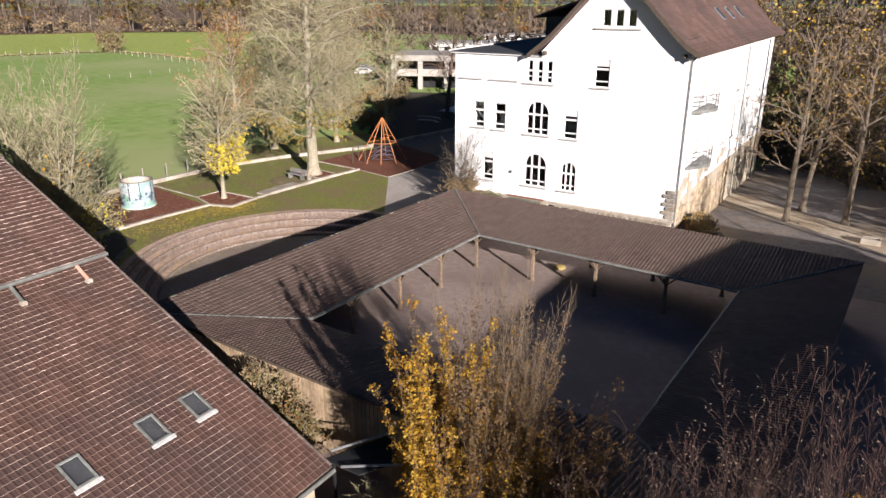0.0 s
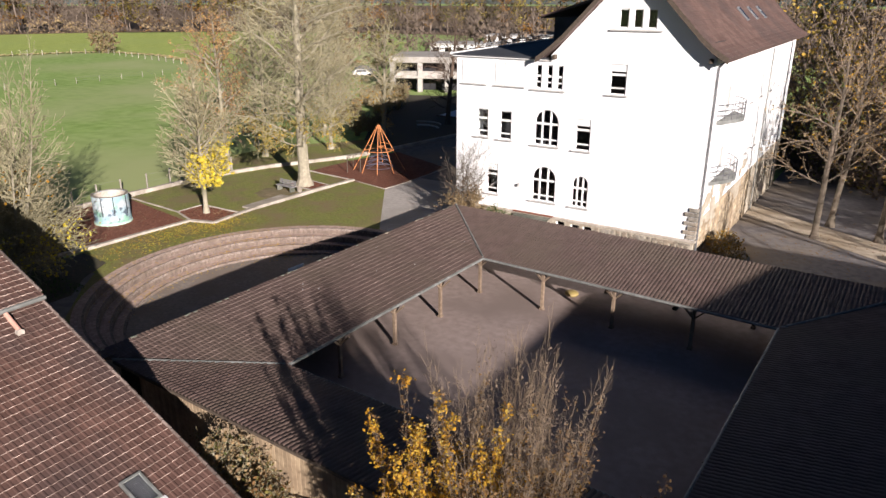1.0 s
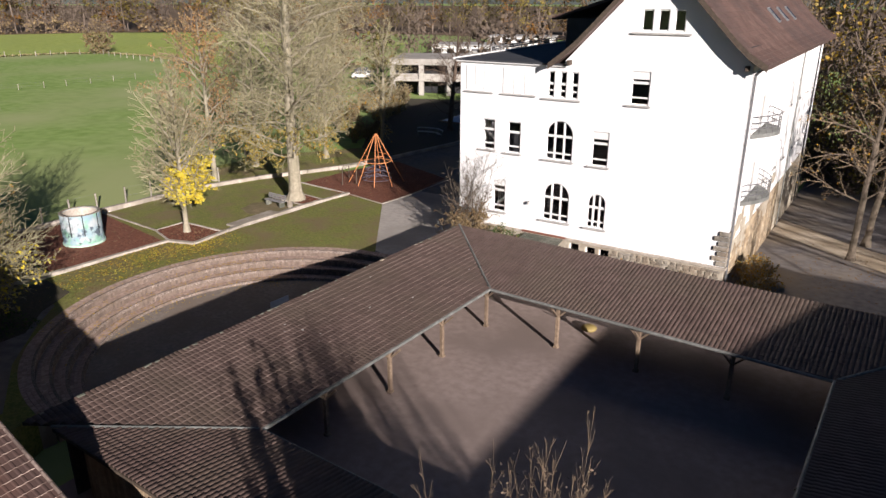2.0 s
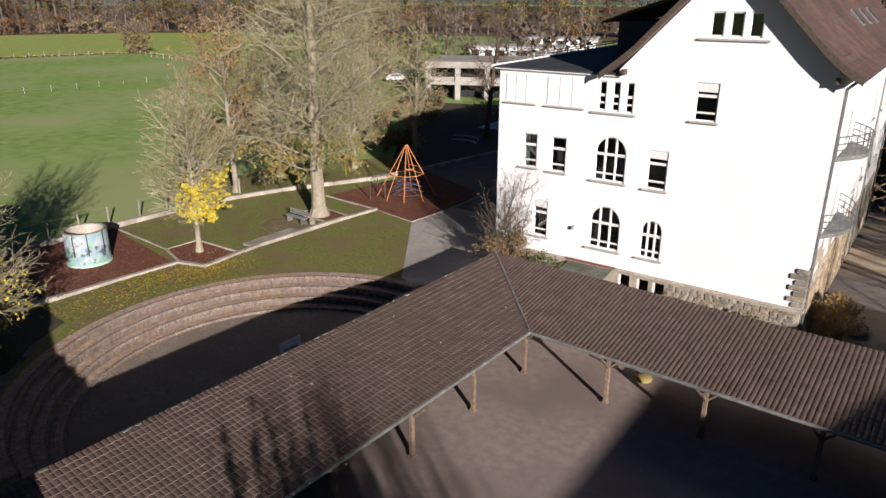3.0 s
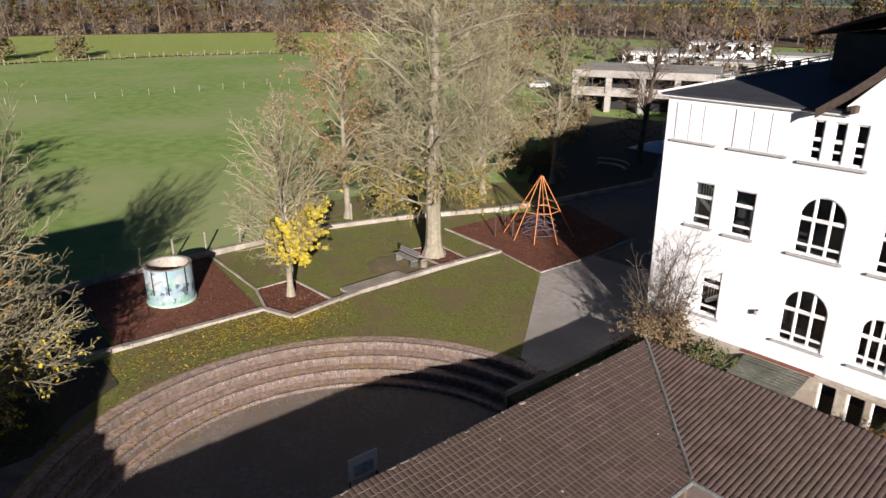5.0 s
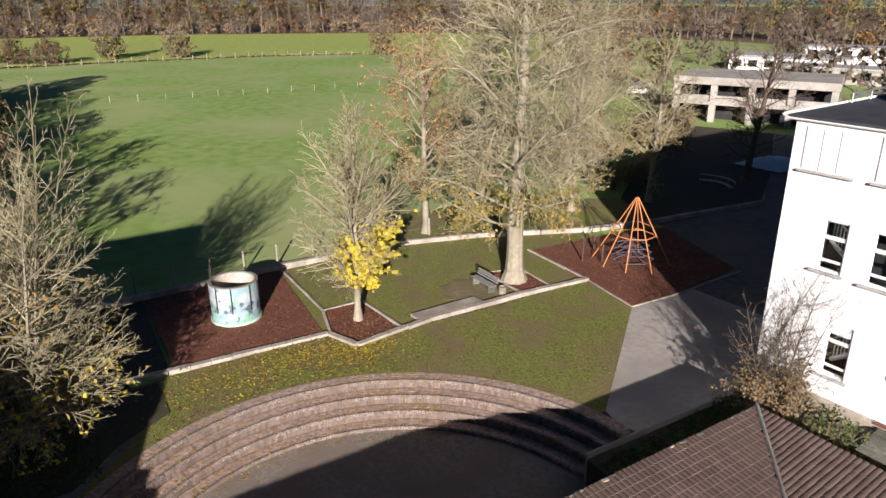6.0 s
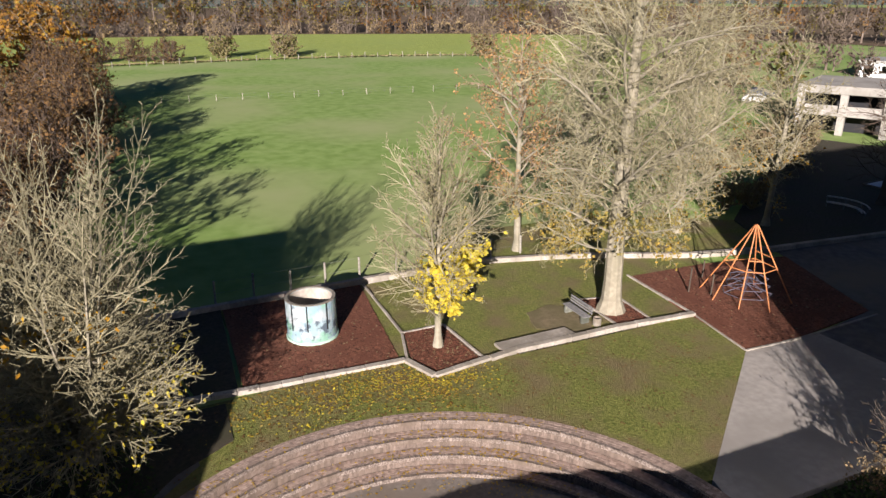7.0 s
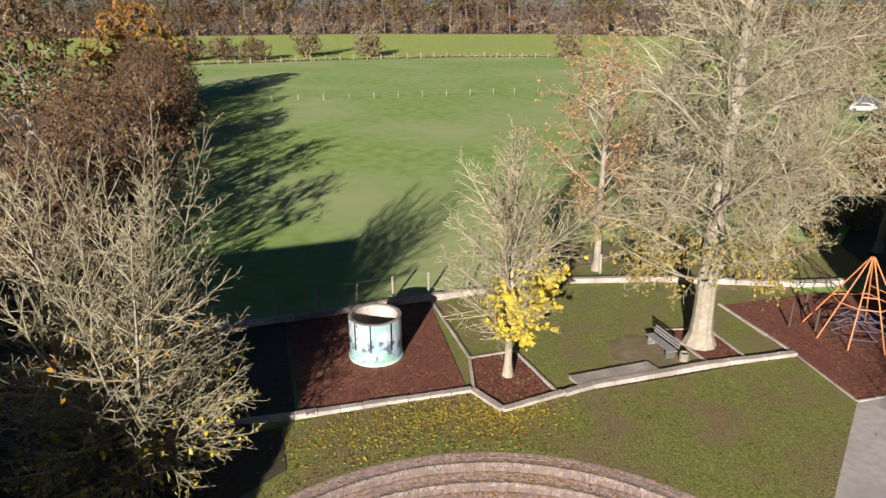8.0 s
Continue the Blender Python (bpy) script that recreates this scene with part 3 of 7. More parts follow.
def wing(name, label, quad, inner_at, normal, across, depth, length, seed):
    """One monopitch wing: quad gives its outline (inner a, inner b, outer b, outer a) in the walk's own plan."""
    mid = R3(*quad[0], 0)
    t = structure(thing(name, "", "", mid, in_place=True), label, "roof")
    bm = bmesh.new()
    lo = []
    hi = []
    for x, y in quad:
        off = max(0.0, (x - inner_at[0]) * normal[0] + (y - inner_at[1]) * normal[1])
        z = EAVE + PITCH * off
        lo.append(bm.verts.new(R3(x, y, z - 0.14)))
        hi.append(bm.verts.new(R3(x, y, z - 0.02)))
    bm.faces.new(lo)
    bm.faces.new(hi[::-1])
    for i in range(4):
        bm.faces.new((lo[i], lo[(i + 1) % 4], hi[(i + 1) % 4], hi[i]))
    part("deck", bm, M["beam"], t)
    inv = RM.inverted()

    def keep(p):
        q = inv @ p
        for (ax, ay), (bx, by) in zip(quad, quad[1:] + quad[:1]):
            c = (bx - ax) * (q.y - ay) - (by - ay) * (q.x - ax)
            if c * turn < -0.02:
                return False
        return True

    area = sum(ax * by - bx * ay for (ax, ay), (bx, by) in zip(quad, quad[1:] + quad[:1]))
    turn = 1 if area > 0 else -1
    outer = (inner_at[0] + normal[0] * depth, inner_at[1] + normal[1] * depth)
    top = R3(outer[0] - across[0] * length / 2, outer[1] - across[1] * length / 2, EAVE + PITCH * depth + 0.01)
    a = RM.to_3x3() @ Vector((*across, 0))
    d = RM.to_3x3() @ Vector((-normal[0], -normal[1], -PITCH))
    slope = depth * math.sqrt(1 + PITCH ** 2)
    rows = round(slope / 0.305)
    w = 0.205
    tile_field(t, M["tile_ring"], top, a, d, int(length / w), rows, w, slope / rows, keep, 0.026 if name == "roof_wing_west" else 0.06 if name == "roof_wing_south" else 0.042, 0.012 if name == "roof_wing_north" else 0.03,
               (lambda p: True) if name == "roof_wing_west" else None, seed, 4)
    return t


wing("roof_wing_west", "low brown tiled roof of the covered walk", [(-HX, -HY), (-HX, HY), (XL, YB), (XL, YN - 0.5)], (-HX, 0), (-1, 0), (0, 1), OUT["left"], 28, 3)
wing("roof_wing_north", "low brown tiled roof before the school wall", [(-HX, HY), (HXR, HY), (XR, YB), (XL, YB)], (0, HY), (0, 1), (1, 0), OUT["back"], 28, 4)
wing("roof_wing_east", "shaded brown tiled roof of the covered walk", [(HXR, HY), (HXR, -HY), (XR, YN), (XR, YB)], (HXR, 0), (1, 0), (0, 1), OUT["right"], 28, 5)
wing("roof_wing_south", "low brown tiled roof with dappled shade", [(HXR, -HY), (-HX, -HY), (-HX - OUT["near"], YN), (XR, YN)], (0, -HY), (0, -1), (1, 0), OUT["near"], 28, 6)
# crusted mortar along the outer edge of the west wing
mc = structure(thing("edge_mortar", "", "", R3(XL, 0, EAVE), in_place=True), "pale crusted mortar along the outer roof edge", "roof trim")
mr = random.Random(12)
for i in sorted(mr.sample(range(58), 26)):
    y = YN + 0.2 + (YB - YN - 0.3) * i / 58
    z = EAVE + PITCH * OUT["left"] + 0.035
    part("mortar_lump", box((-0.08, -0.16, -0.03), (mr.uniform(-0.04, 0.04), mr.uniform(-0.05, 0.16), 0.02), 0.01, RM @ pose(XL + 0.1, y, z + mr.uniform(-0.01, 0.015), mr.uniform(-4, 4), mr.uniform(-5, 5), mr.uniform(-8, 8))), M["mortar"] if mr.random() < 0.25 else M["greyboard"], mc)
# hip caps
for (a, b), za, zb in ((((-HX, HY), (XL, YB)), EAVE, EAVE + PITCH * 5.55), (((-HX, -HY), (-HX - OUT["near"], YN)), EAVE, EAVE + PITCH * 4.75),
                       (((HXR, HY), (XR, YB)), EAVE, EAVE + PITCH * 5.35), (((HXR, -HY), (XR, YN)), EAVE, EAVE + PITCH * 4.85)):
    hip = structure(thing("hip_cap", "", "", R3(*a, za), in_place=True), "weathered mortar-grey hip joint of the roof", "roof trim")
    part("cap", rods([(R3(*a, za + 0.05), R3(*b, zb + 0.06))], 0.065), M["zinc"], hip)
# gutters round the court
for a, b in (((-HX, -HY), (-HX, HY)), ((-HX, HY), (HXR, HY)), ((HXR, HY), (HXR, -HY)), ((HXR, -HY), (-HX, -HY))):
    g = structure(thing("gutter", "", "", R3(*a, EAVE), in_place=True), "grey zinc gutter along the inner eave", "gutter")
    d = Vector((b[0] - a[0], b[1] - a[1], 0)).normalized()
    n = Vector((d.y, -d.x, 0)) * 0.07
    part("channel", rods([(R3(a[0] + n.x, a[1] + n.y, EAVE - 0.03), R3(b[0] + n.x, b[1] + n.y, EAVE - 0.03))], 0.075, 8), M["zinc"], g)
    part("eave_beam", rods([(R3(a[0] - n.x * 7, a[1] - n.y * 7, EAVE - 0.16), R3(b[0] - n.x * 7, b[1] - n.y * 7, EAVE - 0.16))], 0.10, 4), M["timber"], g)
# posts
post_bm = bmesh.new()
add_box(post_bm, (-0.085, -0.085, 0.0), (0.085, 0.085, 2.44), None, 0.012)
add_box(post_bm, (-0.13, -0.13, 0.0), (0.13, 0.13, 0.12), None, 0.02)
for sx in (-1, 1):
    for s in (0, 1):
        vs = add_box(post_bm, (-0.04, -0.04, -0.45), (0.04, 0.04, 0.45))
        m = Matrix.Translation((sx * 0.33 if s == 0 else 0, sx * 0.33 if s == 1 else 0, 2.06)) @ Matrix.Rotation(radians(45 * sx), 4, 'Y' if s == 0 else 'X')
        if s == 1:
            m = Matrix.Translation((0, sx * 0.33, 2.06)) @ Matrix.Rotation(radians(-45 * sx), 4, 'X')
        bmesh.ops.transform(post_bm, matrix=m, verts=vs)
post = tagged(part("post", post_bm, M["timber"]), "weathered timber post carrying the walk's eave", "post", "posts of the covered walk")
places = [(-8.5, y) for y in (8.3, 4.1, 0.0, -4.1, -8.3)] + [(x, 8.3) for x in (-4.25, 0.0, 4.25, 8.75)] + [(8.75, y) for y in (4.1, 0.0, -4.1, -8.3)] + [(x, -8.3) for x in (-4.25, 0.0, 4.25)]
post.matrix_basis = RM @ Matrix.Translation((*places[0], 0))
for x, y in places[1:]:
    copy_thing(post, RM @ Matrix.Translation((x, y, 0)))
for x in (-11.5, -6.4, -2.1, 2.1, 6.4, 11.0):      # back row under the open north edge
    copy_thing(post, RM @ Matrix.Translation((x, YB - 0.6, 0)) @ Matrix.Diagonal((1, 1, 1.32, 1)))
# outer plank walls
# north boarding, from 1.5 up, is added to block light bounced off the school
for nm, a, b, foot, h in (("wall_west", (XL + 0.35, YN + 0.6), (XL + 0.35, YB - 0.35), 0.0, 3.25), ("wall_north", (XL + 0.35, YB - 0.35), (XR - 0.35, YB - 0.35), 1.5, 3.3),
                    ("wall_east", (XR - 0.35, YB - 0.35), (XR - 0.35, YN + 0.4), 0.0, 3.25), ("wall_south", (XR - 0.35, YN + 0.4), (-HX - 3.6, YN + 0.4), 0.0, 3.05)):
    w = structure(thing(nm, "", "", R3(*a, 0), in_place=True), "upright pale timber boarding under the roof edge", "wall")
    d = Vector((b[0] - a[0], b[1] - a[1], 0))
    u = d.normalized()
    ang = math.atan2(u.y, u.x)
    part("backing", box((0, -0.03, foot), (d.length, 0.03, h), 0, RM @ Matrix.Translation((*a, 0)) @ Matrix.Rotation(ang, 4, 'Z')), M["timber" if foot else "beam"], w)
    n = int(d.length / 0.2)
    pb = box((-0.093, -0.055, foot + 0.05), (0.093, -0.032, h), 0.006)
    me = bpy.data.meshes.new("board")
    pb.to_mesh(me)
    pb.free()
    me.materials.append(M["plank"])
    for i in range(n):
        share("board", me, w, RM @ Matrix.Translation((*a, 0)) @ Matrix.Rotation(ang, 4, 'Z') @ Matrix.Translation((0.1 + 0.2 * i, 0, 0)) @ Matrix.Rotation(math.pi, 4, 'Z'))

# ---- long house with the tiled roof ----
LY = 14.65
def low_z(x): return 7.0 - 0.46 * (x + 24.6)
def up_z(x): return 7.75 - 0.44 * (x + 25.5)
def gable_wall(name, label, pts, y0, y1):
    bm = bmesh.new()
    a = [bm.verts.new((x, y0, z)) for x, z in pts]
    b = [bm.verts.new((x, y1, z)) for x, z in pts]
    bm.faces.new(a)
    bm.faces.new(b[::-1])
    for i in range(len(pts)):
        bm.faces.new((a[i], a[(i + 1) % len(pts)], b[(i + 1) % len(pts)], b[i]))
    return structure(part(name, bm, M["beige"]), label, "wall")


gable_wall("wall_house_gable", "plain rendered gable wall of the tiled house", [(-46.6, 0), (-14.6, 0), (-14.6, low_z(-14.6) - 0.2), (-25.6, low_z(-25.6) - 0.2), (-25.6, up_z(-25.6) - 0.25), (-36, up_z(-36) - 0.25), (-46.6, up_z(-25.4) - 0.25)], LY - 0.55, LY - 0.2)
structure(part("wall_house_east", box((-14.9, -26, 0), (-14.6, LY - 0.55, low_z(-14.6) - 0.2)), M["beige"]), "rendered side wall of the tiled house", "wall")
structure(part("wall_house_west", box((-46.6, -26, 0), (-46.3, LY - 0.55, up_z(-25.4) - 0.2)), M["beige"]), "rendered rear wall of the tiled house", "wall")


def slab_roof(name, label, x0, x1, zf, y0, y1, th=0.16):
    t = structure(thing(name, "", "", ((x0 + x1) / 2, y1, zf(x0)), in_place=True), label, "roof")
    bm = bmesh.new()
    pts = [(x0, zf(x0)), (x1, zf(x1)), (x1, zf(x1) - th), (x0, zf(x0) - th)]
    a = [bm.verts.new((x, y0, z)) for x, z in pts]
    b = [bm.verts.new((x, y1, z)) for x, z in pts]
    bm.faces.new(a)
    bm.faces.new(b[::-1])
    for i in range(4):
        bm.faces.new((a[i], a[(i + 1) % 4], b[(i + 1) % 4], b[i]))
    part("deck", bm, M["beam"], t)
    return t


low_roof = slab_roof("lower_roof", "brown clay-tiled roof slope with roof windows", -25.6, -13.9, lambda x: low_z(x) - 0.03, -26, LY - 0.05)
sl = math.sqrt(1 + 0.46 ** 2)
n = round(11.7 * sl / 0.262)
SKY = [(13.08, 0.66), (11.38, 0.68), (8.85, 0.70), (6.5, 0.70), (3.8, 0.70)]
def on_low(p): return -25.6 < p.x < -13.85 and not any(y - w + 0.05 < p.y < y - 0.05 and -18.6 < p.x < -17.75 for y, w in SKY)
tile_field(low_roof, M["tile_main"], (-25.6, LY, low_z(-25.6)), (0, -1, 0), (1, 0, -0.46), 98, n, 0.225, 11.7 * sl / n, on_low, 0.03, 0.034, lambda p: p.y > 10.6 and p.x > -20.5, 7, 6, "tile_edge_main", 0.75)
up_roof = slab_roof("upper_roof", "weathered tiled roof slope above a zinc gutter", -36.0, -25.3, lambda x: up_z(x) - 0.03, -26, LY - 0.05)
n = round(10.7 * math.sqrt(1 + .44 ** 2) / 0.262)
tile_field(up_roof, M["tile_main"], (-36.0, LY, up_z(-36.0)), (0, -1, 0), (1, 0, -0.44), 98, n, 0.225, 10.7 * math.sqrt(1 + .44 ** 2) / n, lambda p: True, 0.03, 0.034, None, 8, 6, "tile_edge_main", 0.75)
back_roof = slab_roof("rear_roof", "tiled rear roof slope", -46.9, -36.0, lambda x: up_z(-36 - (x + 36)) - 0.03, -26, LY - 0.05)
step_wall = structure(part("step_wall", box((-25.85, -26, 6.9), (-25.5, LY - 0.2, 7.55)), M["zinc"]), "grey metal upstand between the two roof slopes", "wall")
gut = structure(thing("gutter", "", "", (-25.25, LY, 7.6), in_place=True), "zinc gutter at the foot of the upper roof", "gutter")
part("channel", rods([((-25.22, -26, 7.60), (-25.22, LY, 7.60))], 0.08, 8), M["zinc"], gut)
verge_ob = structure(thing("verge_trim", "", "", (-20, LY, 4), in_place=True), "pale mortar verge along the roof edge", "roof trim")
for i in range(30):
    x0, x1 = -25.4 + 11.5 * i / 30, -25.4 + 11.5 * (i + 1) / 30 - 0.03
    part("verge_tile", rods([((x0, LY + 0.01, low_z(x0) + 0.04), (x1, LY + 0.01, low_z(x1) + 0.06))], 0.05, 6), M["tile_edge"], verge_ob)
verge_ob = structure(thing("verge_trim", "", "", (-30, LY, 9), in_place=True), "pale mortar verge along the upper roof edge", "roof trim")
for i in range(26):
    x0, x1 = -36 + 10.6 * i / 26, -36 + 10.6 * (i + 1) / 26 - 0.03
    part("verge_tile", rods([((x0, LY + 0.01, up_z(x0) + 0.04), (x1, LY + 0.01, up_z(x1) + 0.06))], 0.05, 6), M["tile_edge"], verge_ob)
gut = structure(thing("gutter", "", "", (-13.8, LY, low_z(-13.8)), in_place=True), "zinc gutter at the low eave", "gutter")
part("channel", rods([((-13.78, -26, low_z(-13.8) - 0.05), (-13.78, LY, low_z(-13.8) - 0.05))], 0.08, 8), M["zinc"], gut)
# ---- the school ----
FY, FX0, FX1 = 47.8, -29.4, -11.6
APEX_X, APEX_Z, EAVE_Z = -16.75, 19.2, 13.45
BACK_Y = 82.0
# openings of the south wall: x0, x1, z0, z1, arched
OPEN = [
    (-23.15, -21.3, 3.4, 5.95, True), (-20.1, -18.9, 3.4, 5.62, True), (-26.85, -25.85, 3.4, 5.64, False),
    (-23.15, -21.3, 7.4, 9.9, True), (-27.75, -26.75, 7.55, 9.57, False), (-25.9, -24.88, 7.5, 9.54, False), (-20.1, -19.0, 7.35, 9.46, False),
    (-18.0, -16.88, 11.2, 13.1, False),
    (-23.2, -22.72, 11.27, 12.84, False), (-22.42, -21.94, 11.26, 12.84, False), (-21.66, -21.18, 11.24, 12.84, False),
    (-17.72, -17.06, 15.28, 16.43, False), (-16.82, -16.18, 15.28, 16.43, False), (-15.94, -15.3, 15.28, 16.43, False),
]
BASE = [(-21.1, -20.4, 0.55, 2.2, False), (-20.0, -19.3, 0.55, 2.15, False), (-19.1, -18.4, 0.55, 2.15, False)]


def wall_grid(bm, x0, x1, z0, z1, holes, y0, y1):
    """A wall along x between y0 and y1 with square holes through it."""
    xs = sorted({x0, x1, *[min(max(v, x0), x1) for h in holes for v in h[:2]]})
    zs = sorted({z0, z1, *[min(max(v, z0), z1) for h in holes for v in h[2:4]]})
    for a, b in zip(xs, xs[1:]):
        run = None
        for c, d in zip(zs, zs[1:]):
            mx, mz = (a + b) / 2, (c + d) / 2
            solid = not any(h[0] < mx < h[1] and h[2] < mz < h[3] for h in holes)
            if solid:
                run = (run[0], d) if run else (c, d)
            if run and (not solid or d == zs[-1]):
                add_box(bm, (a, y0, run[0]), (b, y1, run[1]))
                run = None


school = structure(thing("wall_school_south", "", "", (-20.5, FY, 0), in_place=True), "tall white rendered school wall with arched windows", "wall")
bm = bmesh.new()
wall_grid(bm, FX0, FX1, 2.45, EAVE_Z - 0.25, OPEN, FY, FY + 0.42)
part("wall_field", bm, M["render"], school)


def top_at(x):
    return min(APEX_Z, EAVE_Z + (APEX_Z - EAVE_Z) * (x + 22.3) / (APEX_X + 22.3), EAVE_Z + (APEX_Z - EAVE_Z) * (-11.2 - x) / (-11.2 - APEX_X)) - 0.2


bm = bmesh.new()                       # the gable above the eaves, in upright strips
hs = [h for h in OPEN if h[2] > 14]
xs = sorted({-22.1, -11.6, APEX_X, *[v for h in hs for v in h[:2]]})
for a, b in zip(xs, xs[1:]):
    spans = [(EAVE_Z - 0.25, None)]
    for h in hs:
        if h[0] - 0.01 < a and b < h[1] + 0.01:
            spans = [(EAVE_Z - 0.25, h[2]), (h[3], None)]
    for lo, hi in spans:
        ta, tb = (hi, hi) if hi else (max(lo, top_at(a)), max(lo, top_at(b)))
        q = [(a, lo), (b, lo), (b, tb), (a, ta)]
        f = [bm.verts.new((x, FY, z)) for x, z in q]
        g = [bm.verts.new((x, FY + 0.42, z)) for x, z in q]
        bm.faces.new(f)
        bm.faces.new(g[::-1])
        for i in range(4):
            if (q[i][0] - q[(i + 1) % 4][0]) ** 2 + (q[i][1] - q[(i + 1) % 4][1]) ** 2 > 1e-6:
                bm.faces.new((f[i], f[(i + 1) % 4], g[(i + 1) % 4], g[i]))
part("gable", bm, M["render"], school)
for x0, x1, z0, z1, arched in OPEN:        # spandrels over the arches
    if arched:
        r = (x1 - x0) / 2
        cx, cz = (x0 + x1) / 2, z1 - r
        for s in (-1, 1):
            bm = bmesh.new()
            pts = [(cx + s * r, z1 + 0.001)] + [(cx + s * r * math.sin(radians(90 * i / 10)), cz + r * math.cos(radians(90 * i / 10))) for i in range(11)]
            f = [bm.verts.new((x, FY + 0.003, z)) for x, z in pts]
            g = [bm.verts.new((x, FY + 0.417, z)) for x, z in pts]
            for i in range(1, 11):
                bm.faces.new((f[0], f[i], f[i + 1]))
                bm.faces.new((g[0], g[i + 1], g[i]))
                bm.faces.new((f[i], g[i], g[i + 1], f[i + 1]))
            part("spandrel", bm, M["render"], school)

plinth = structure(thing("wall_school_plinth", "", "", (-20.5, FY, 0), in_place=True), "rough rubble stone plinth of the school", "wall")
bm = bmesh.new()
wall_grid(bm, FX0, FX1, 0, 2.3, BASE, FY - 0.10, FY + 0.42)
part("rubble_bed", bm, M["mortar"], plinth)
part("ledge", boxes(((FX0, FY - 0.17, 2.3), (FX1 + 0.15, FY + 0.42, 2.45)), bevel=0.02), M["concrete"], plinth)
rs = random.Random(11)


def rock(rx, ry, rz, seed, mat="stone"):
    r = random.Random(seed)
    bm = bmesh.new()
    bmesh.ops.create_cube(bm, size=1)
    bmesh.ops.bevel(bm, geom=bm.edges[:], offset=0.16, segments=1, affect='EDGES')
    for v in bm.verts:
        v.co = Vector((v.co.x * rx, v.co.y * ry, v.co.z * rz)) * r.uniform(0.9, 1.1)
    me = bpy.data.meshes.new("stone")
    bmesh.ops.recalc_face_normals(bm, faces=bm.faces)
    bm.to_mesh(me)
    bm.free()
    me.materials.append(M[mat])
    return me


rocks = [rock(rs.uniform(0.2, 0.42), 0.06, rs.uniform(0.13, 0.22), k) for k in range(8)]
for j in range(9):
    x = -18.1 + rs.uniform(0, 0.3)
    while x < FX1 - 0.2:
        share("stone", rs.choice(rocks), plinth, Matrix.Translation((x, FY - 0.12, 0.62 + 0.19 * j)) @ Matrix.Rotation(rs.uniform(-.12, .12), 4, 'Y'))
        x += rs.uniform(0.3, 0.46)
# corner stones
for j in range(7):
    w = 0.75 if j % 2 else 0.5
    part("quoin", box((FX1 - w, FY - 0.10, 2.5 + 0.3 * j), (FX1 + 0.1, FY + 0.5, 2.5 + 0.3 * j + 0.26), 0.04), M["stone"], plinth)


def window(k, x0, x1, z0, z1, arched, parts=2, transom=0.62, sill=True, blind=False):
    """A set-back white window: frame, bars, glass, sill."""
    w = structure(thing("window_%d" % k, "", "", ((x0 + x1) / 2, FY + 0.2, z0), in_place=True), "white-framed arched school window" if arched else "white-framed school window with dark panes", "window")
    y0, y1 = FY + 0.09, FY + 0.17
    r = (x1 - x0) / 2
    cx = (x0 + x1) / 2
    spring = z1 - r if arched else z1
    t = 0.075
    bm = bmesh.new()
    add_box(bm, (x0, y0, z0), (x0 + t, y1, spring))
    add_box(bm, (x1 - t, y0, z0), (x1, y1, spring))
    add_box(bm, (x0 + t, y0, z0), (x1 - t, y1, z0 + t))
    if arched:
        n = 14
        for i in range(n):
            a, b = math.pi * i / n, math.pi * (i + 1) / n
            q = [(cx + rr * math.cos(g), spring + rr * math.sin(g)) for rr, g in ((r, a), (r, b), (r - t, b), (r - t, a))]
            f = [bm.verts.new((x, y0, z)) for x, z in q]
            g2 = [bm.verts.new((x, y1, z)) for x, z in q]
            bm.faces.new(f)
            bm.faces.new(g2[::-1])
            for e in range(4):
                bm.faces.new((f[e], f[(e + 1) % 4], g2[(e + 1) % 4], g2[e]))
    else:
        add_box(bm, (x0 + t, y0, z1 - t), (x1 - t, y1, z1))
    part("window_frame", bm, M["trimwhite"], w)
    zt = z0 + (z1 - z0) * transom
    cut = [x0 + (x1 - x0) * i / parts for i in range(1, parts)]
    for x in cut:
        h = z1 - t if not arched else spring + math.sqrt(max(0, (r - t) ** 2 - (x - cx) ** 2))
        part("mullion", box((x - 0.05, y0 - 0.02, z0 + t), (x + 0.05, y1, h)), M["trimwhite"], w)
    if z1 - z0 > 1.3 and z0 > 1:
        for z, hh in ((zt, 0.07), (z0 + 0.42, 0.045)):
            part("transom", box((x0 + t, y0 - 0.01, z - hh), (x1 - t, y1 - 0.01, z + hh)), M["trimwhite"], w)
    bm = bmesh.new()
    if arched:
        pts = [(x0 + t, z0 + t), (x1 - t, z0 + t)] + [(cx + (r - t) * math.cos(math.pi * i / 12), spring + (r - t) * math.sin(math.pi * i / 12)) for i in range(13)]
    else:
        pts = [(x0 + t, z0 + t), (x1 - t, z0 + t), (x1 - t, z1 - t), (x0 + t, z1 - t)]
    f = [bm.verts.new((x, y0 + 0.05, z)) for x, z in pts]
    g2 = [bm.verts.new((x, y0 + 0.056, z)) for x, z in pts]
    bm.faces.new(f)
    bm.faces.new(g2[::-1])
    for i in range(len(pts)):
        bm.faces.new((f[i], f[(i + 1) % len(pts)], g2[(i + 1) % len(pts)], g2[i]))
    pane = part("pane", bm, M["glass"], w)
    pane.visible_shadow = False
    if sill:
        part("window_sill", box((x0 - 0.16, FY - 0.16, z0 - 0.09), (x1 + 0.16, FY + 0.12, z0 - 0.005), 0.01), M["sill"], w)
    if blind:
        part("roller_blind", box((x0 + t, y0 - 0.03, z1 - 0.45), (x1 - t, y0 - 0.005, z1 - t)), M["trimwhite"], w)


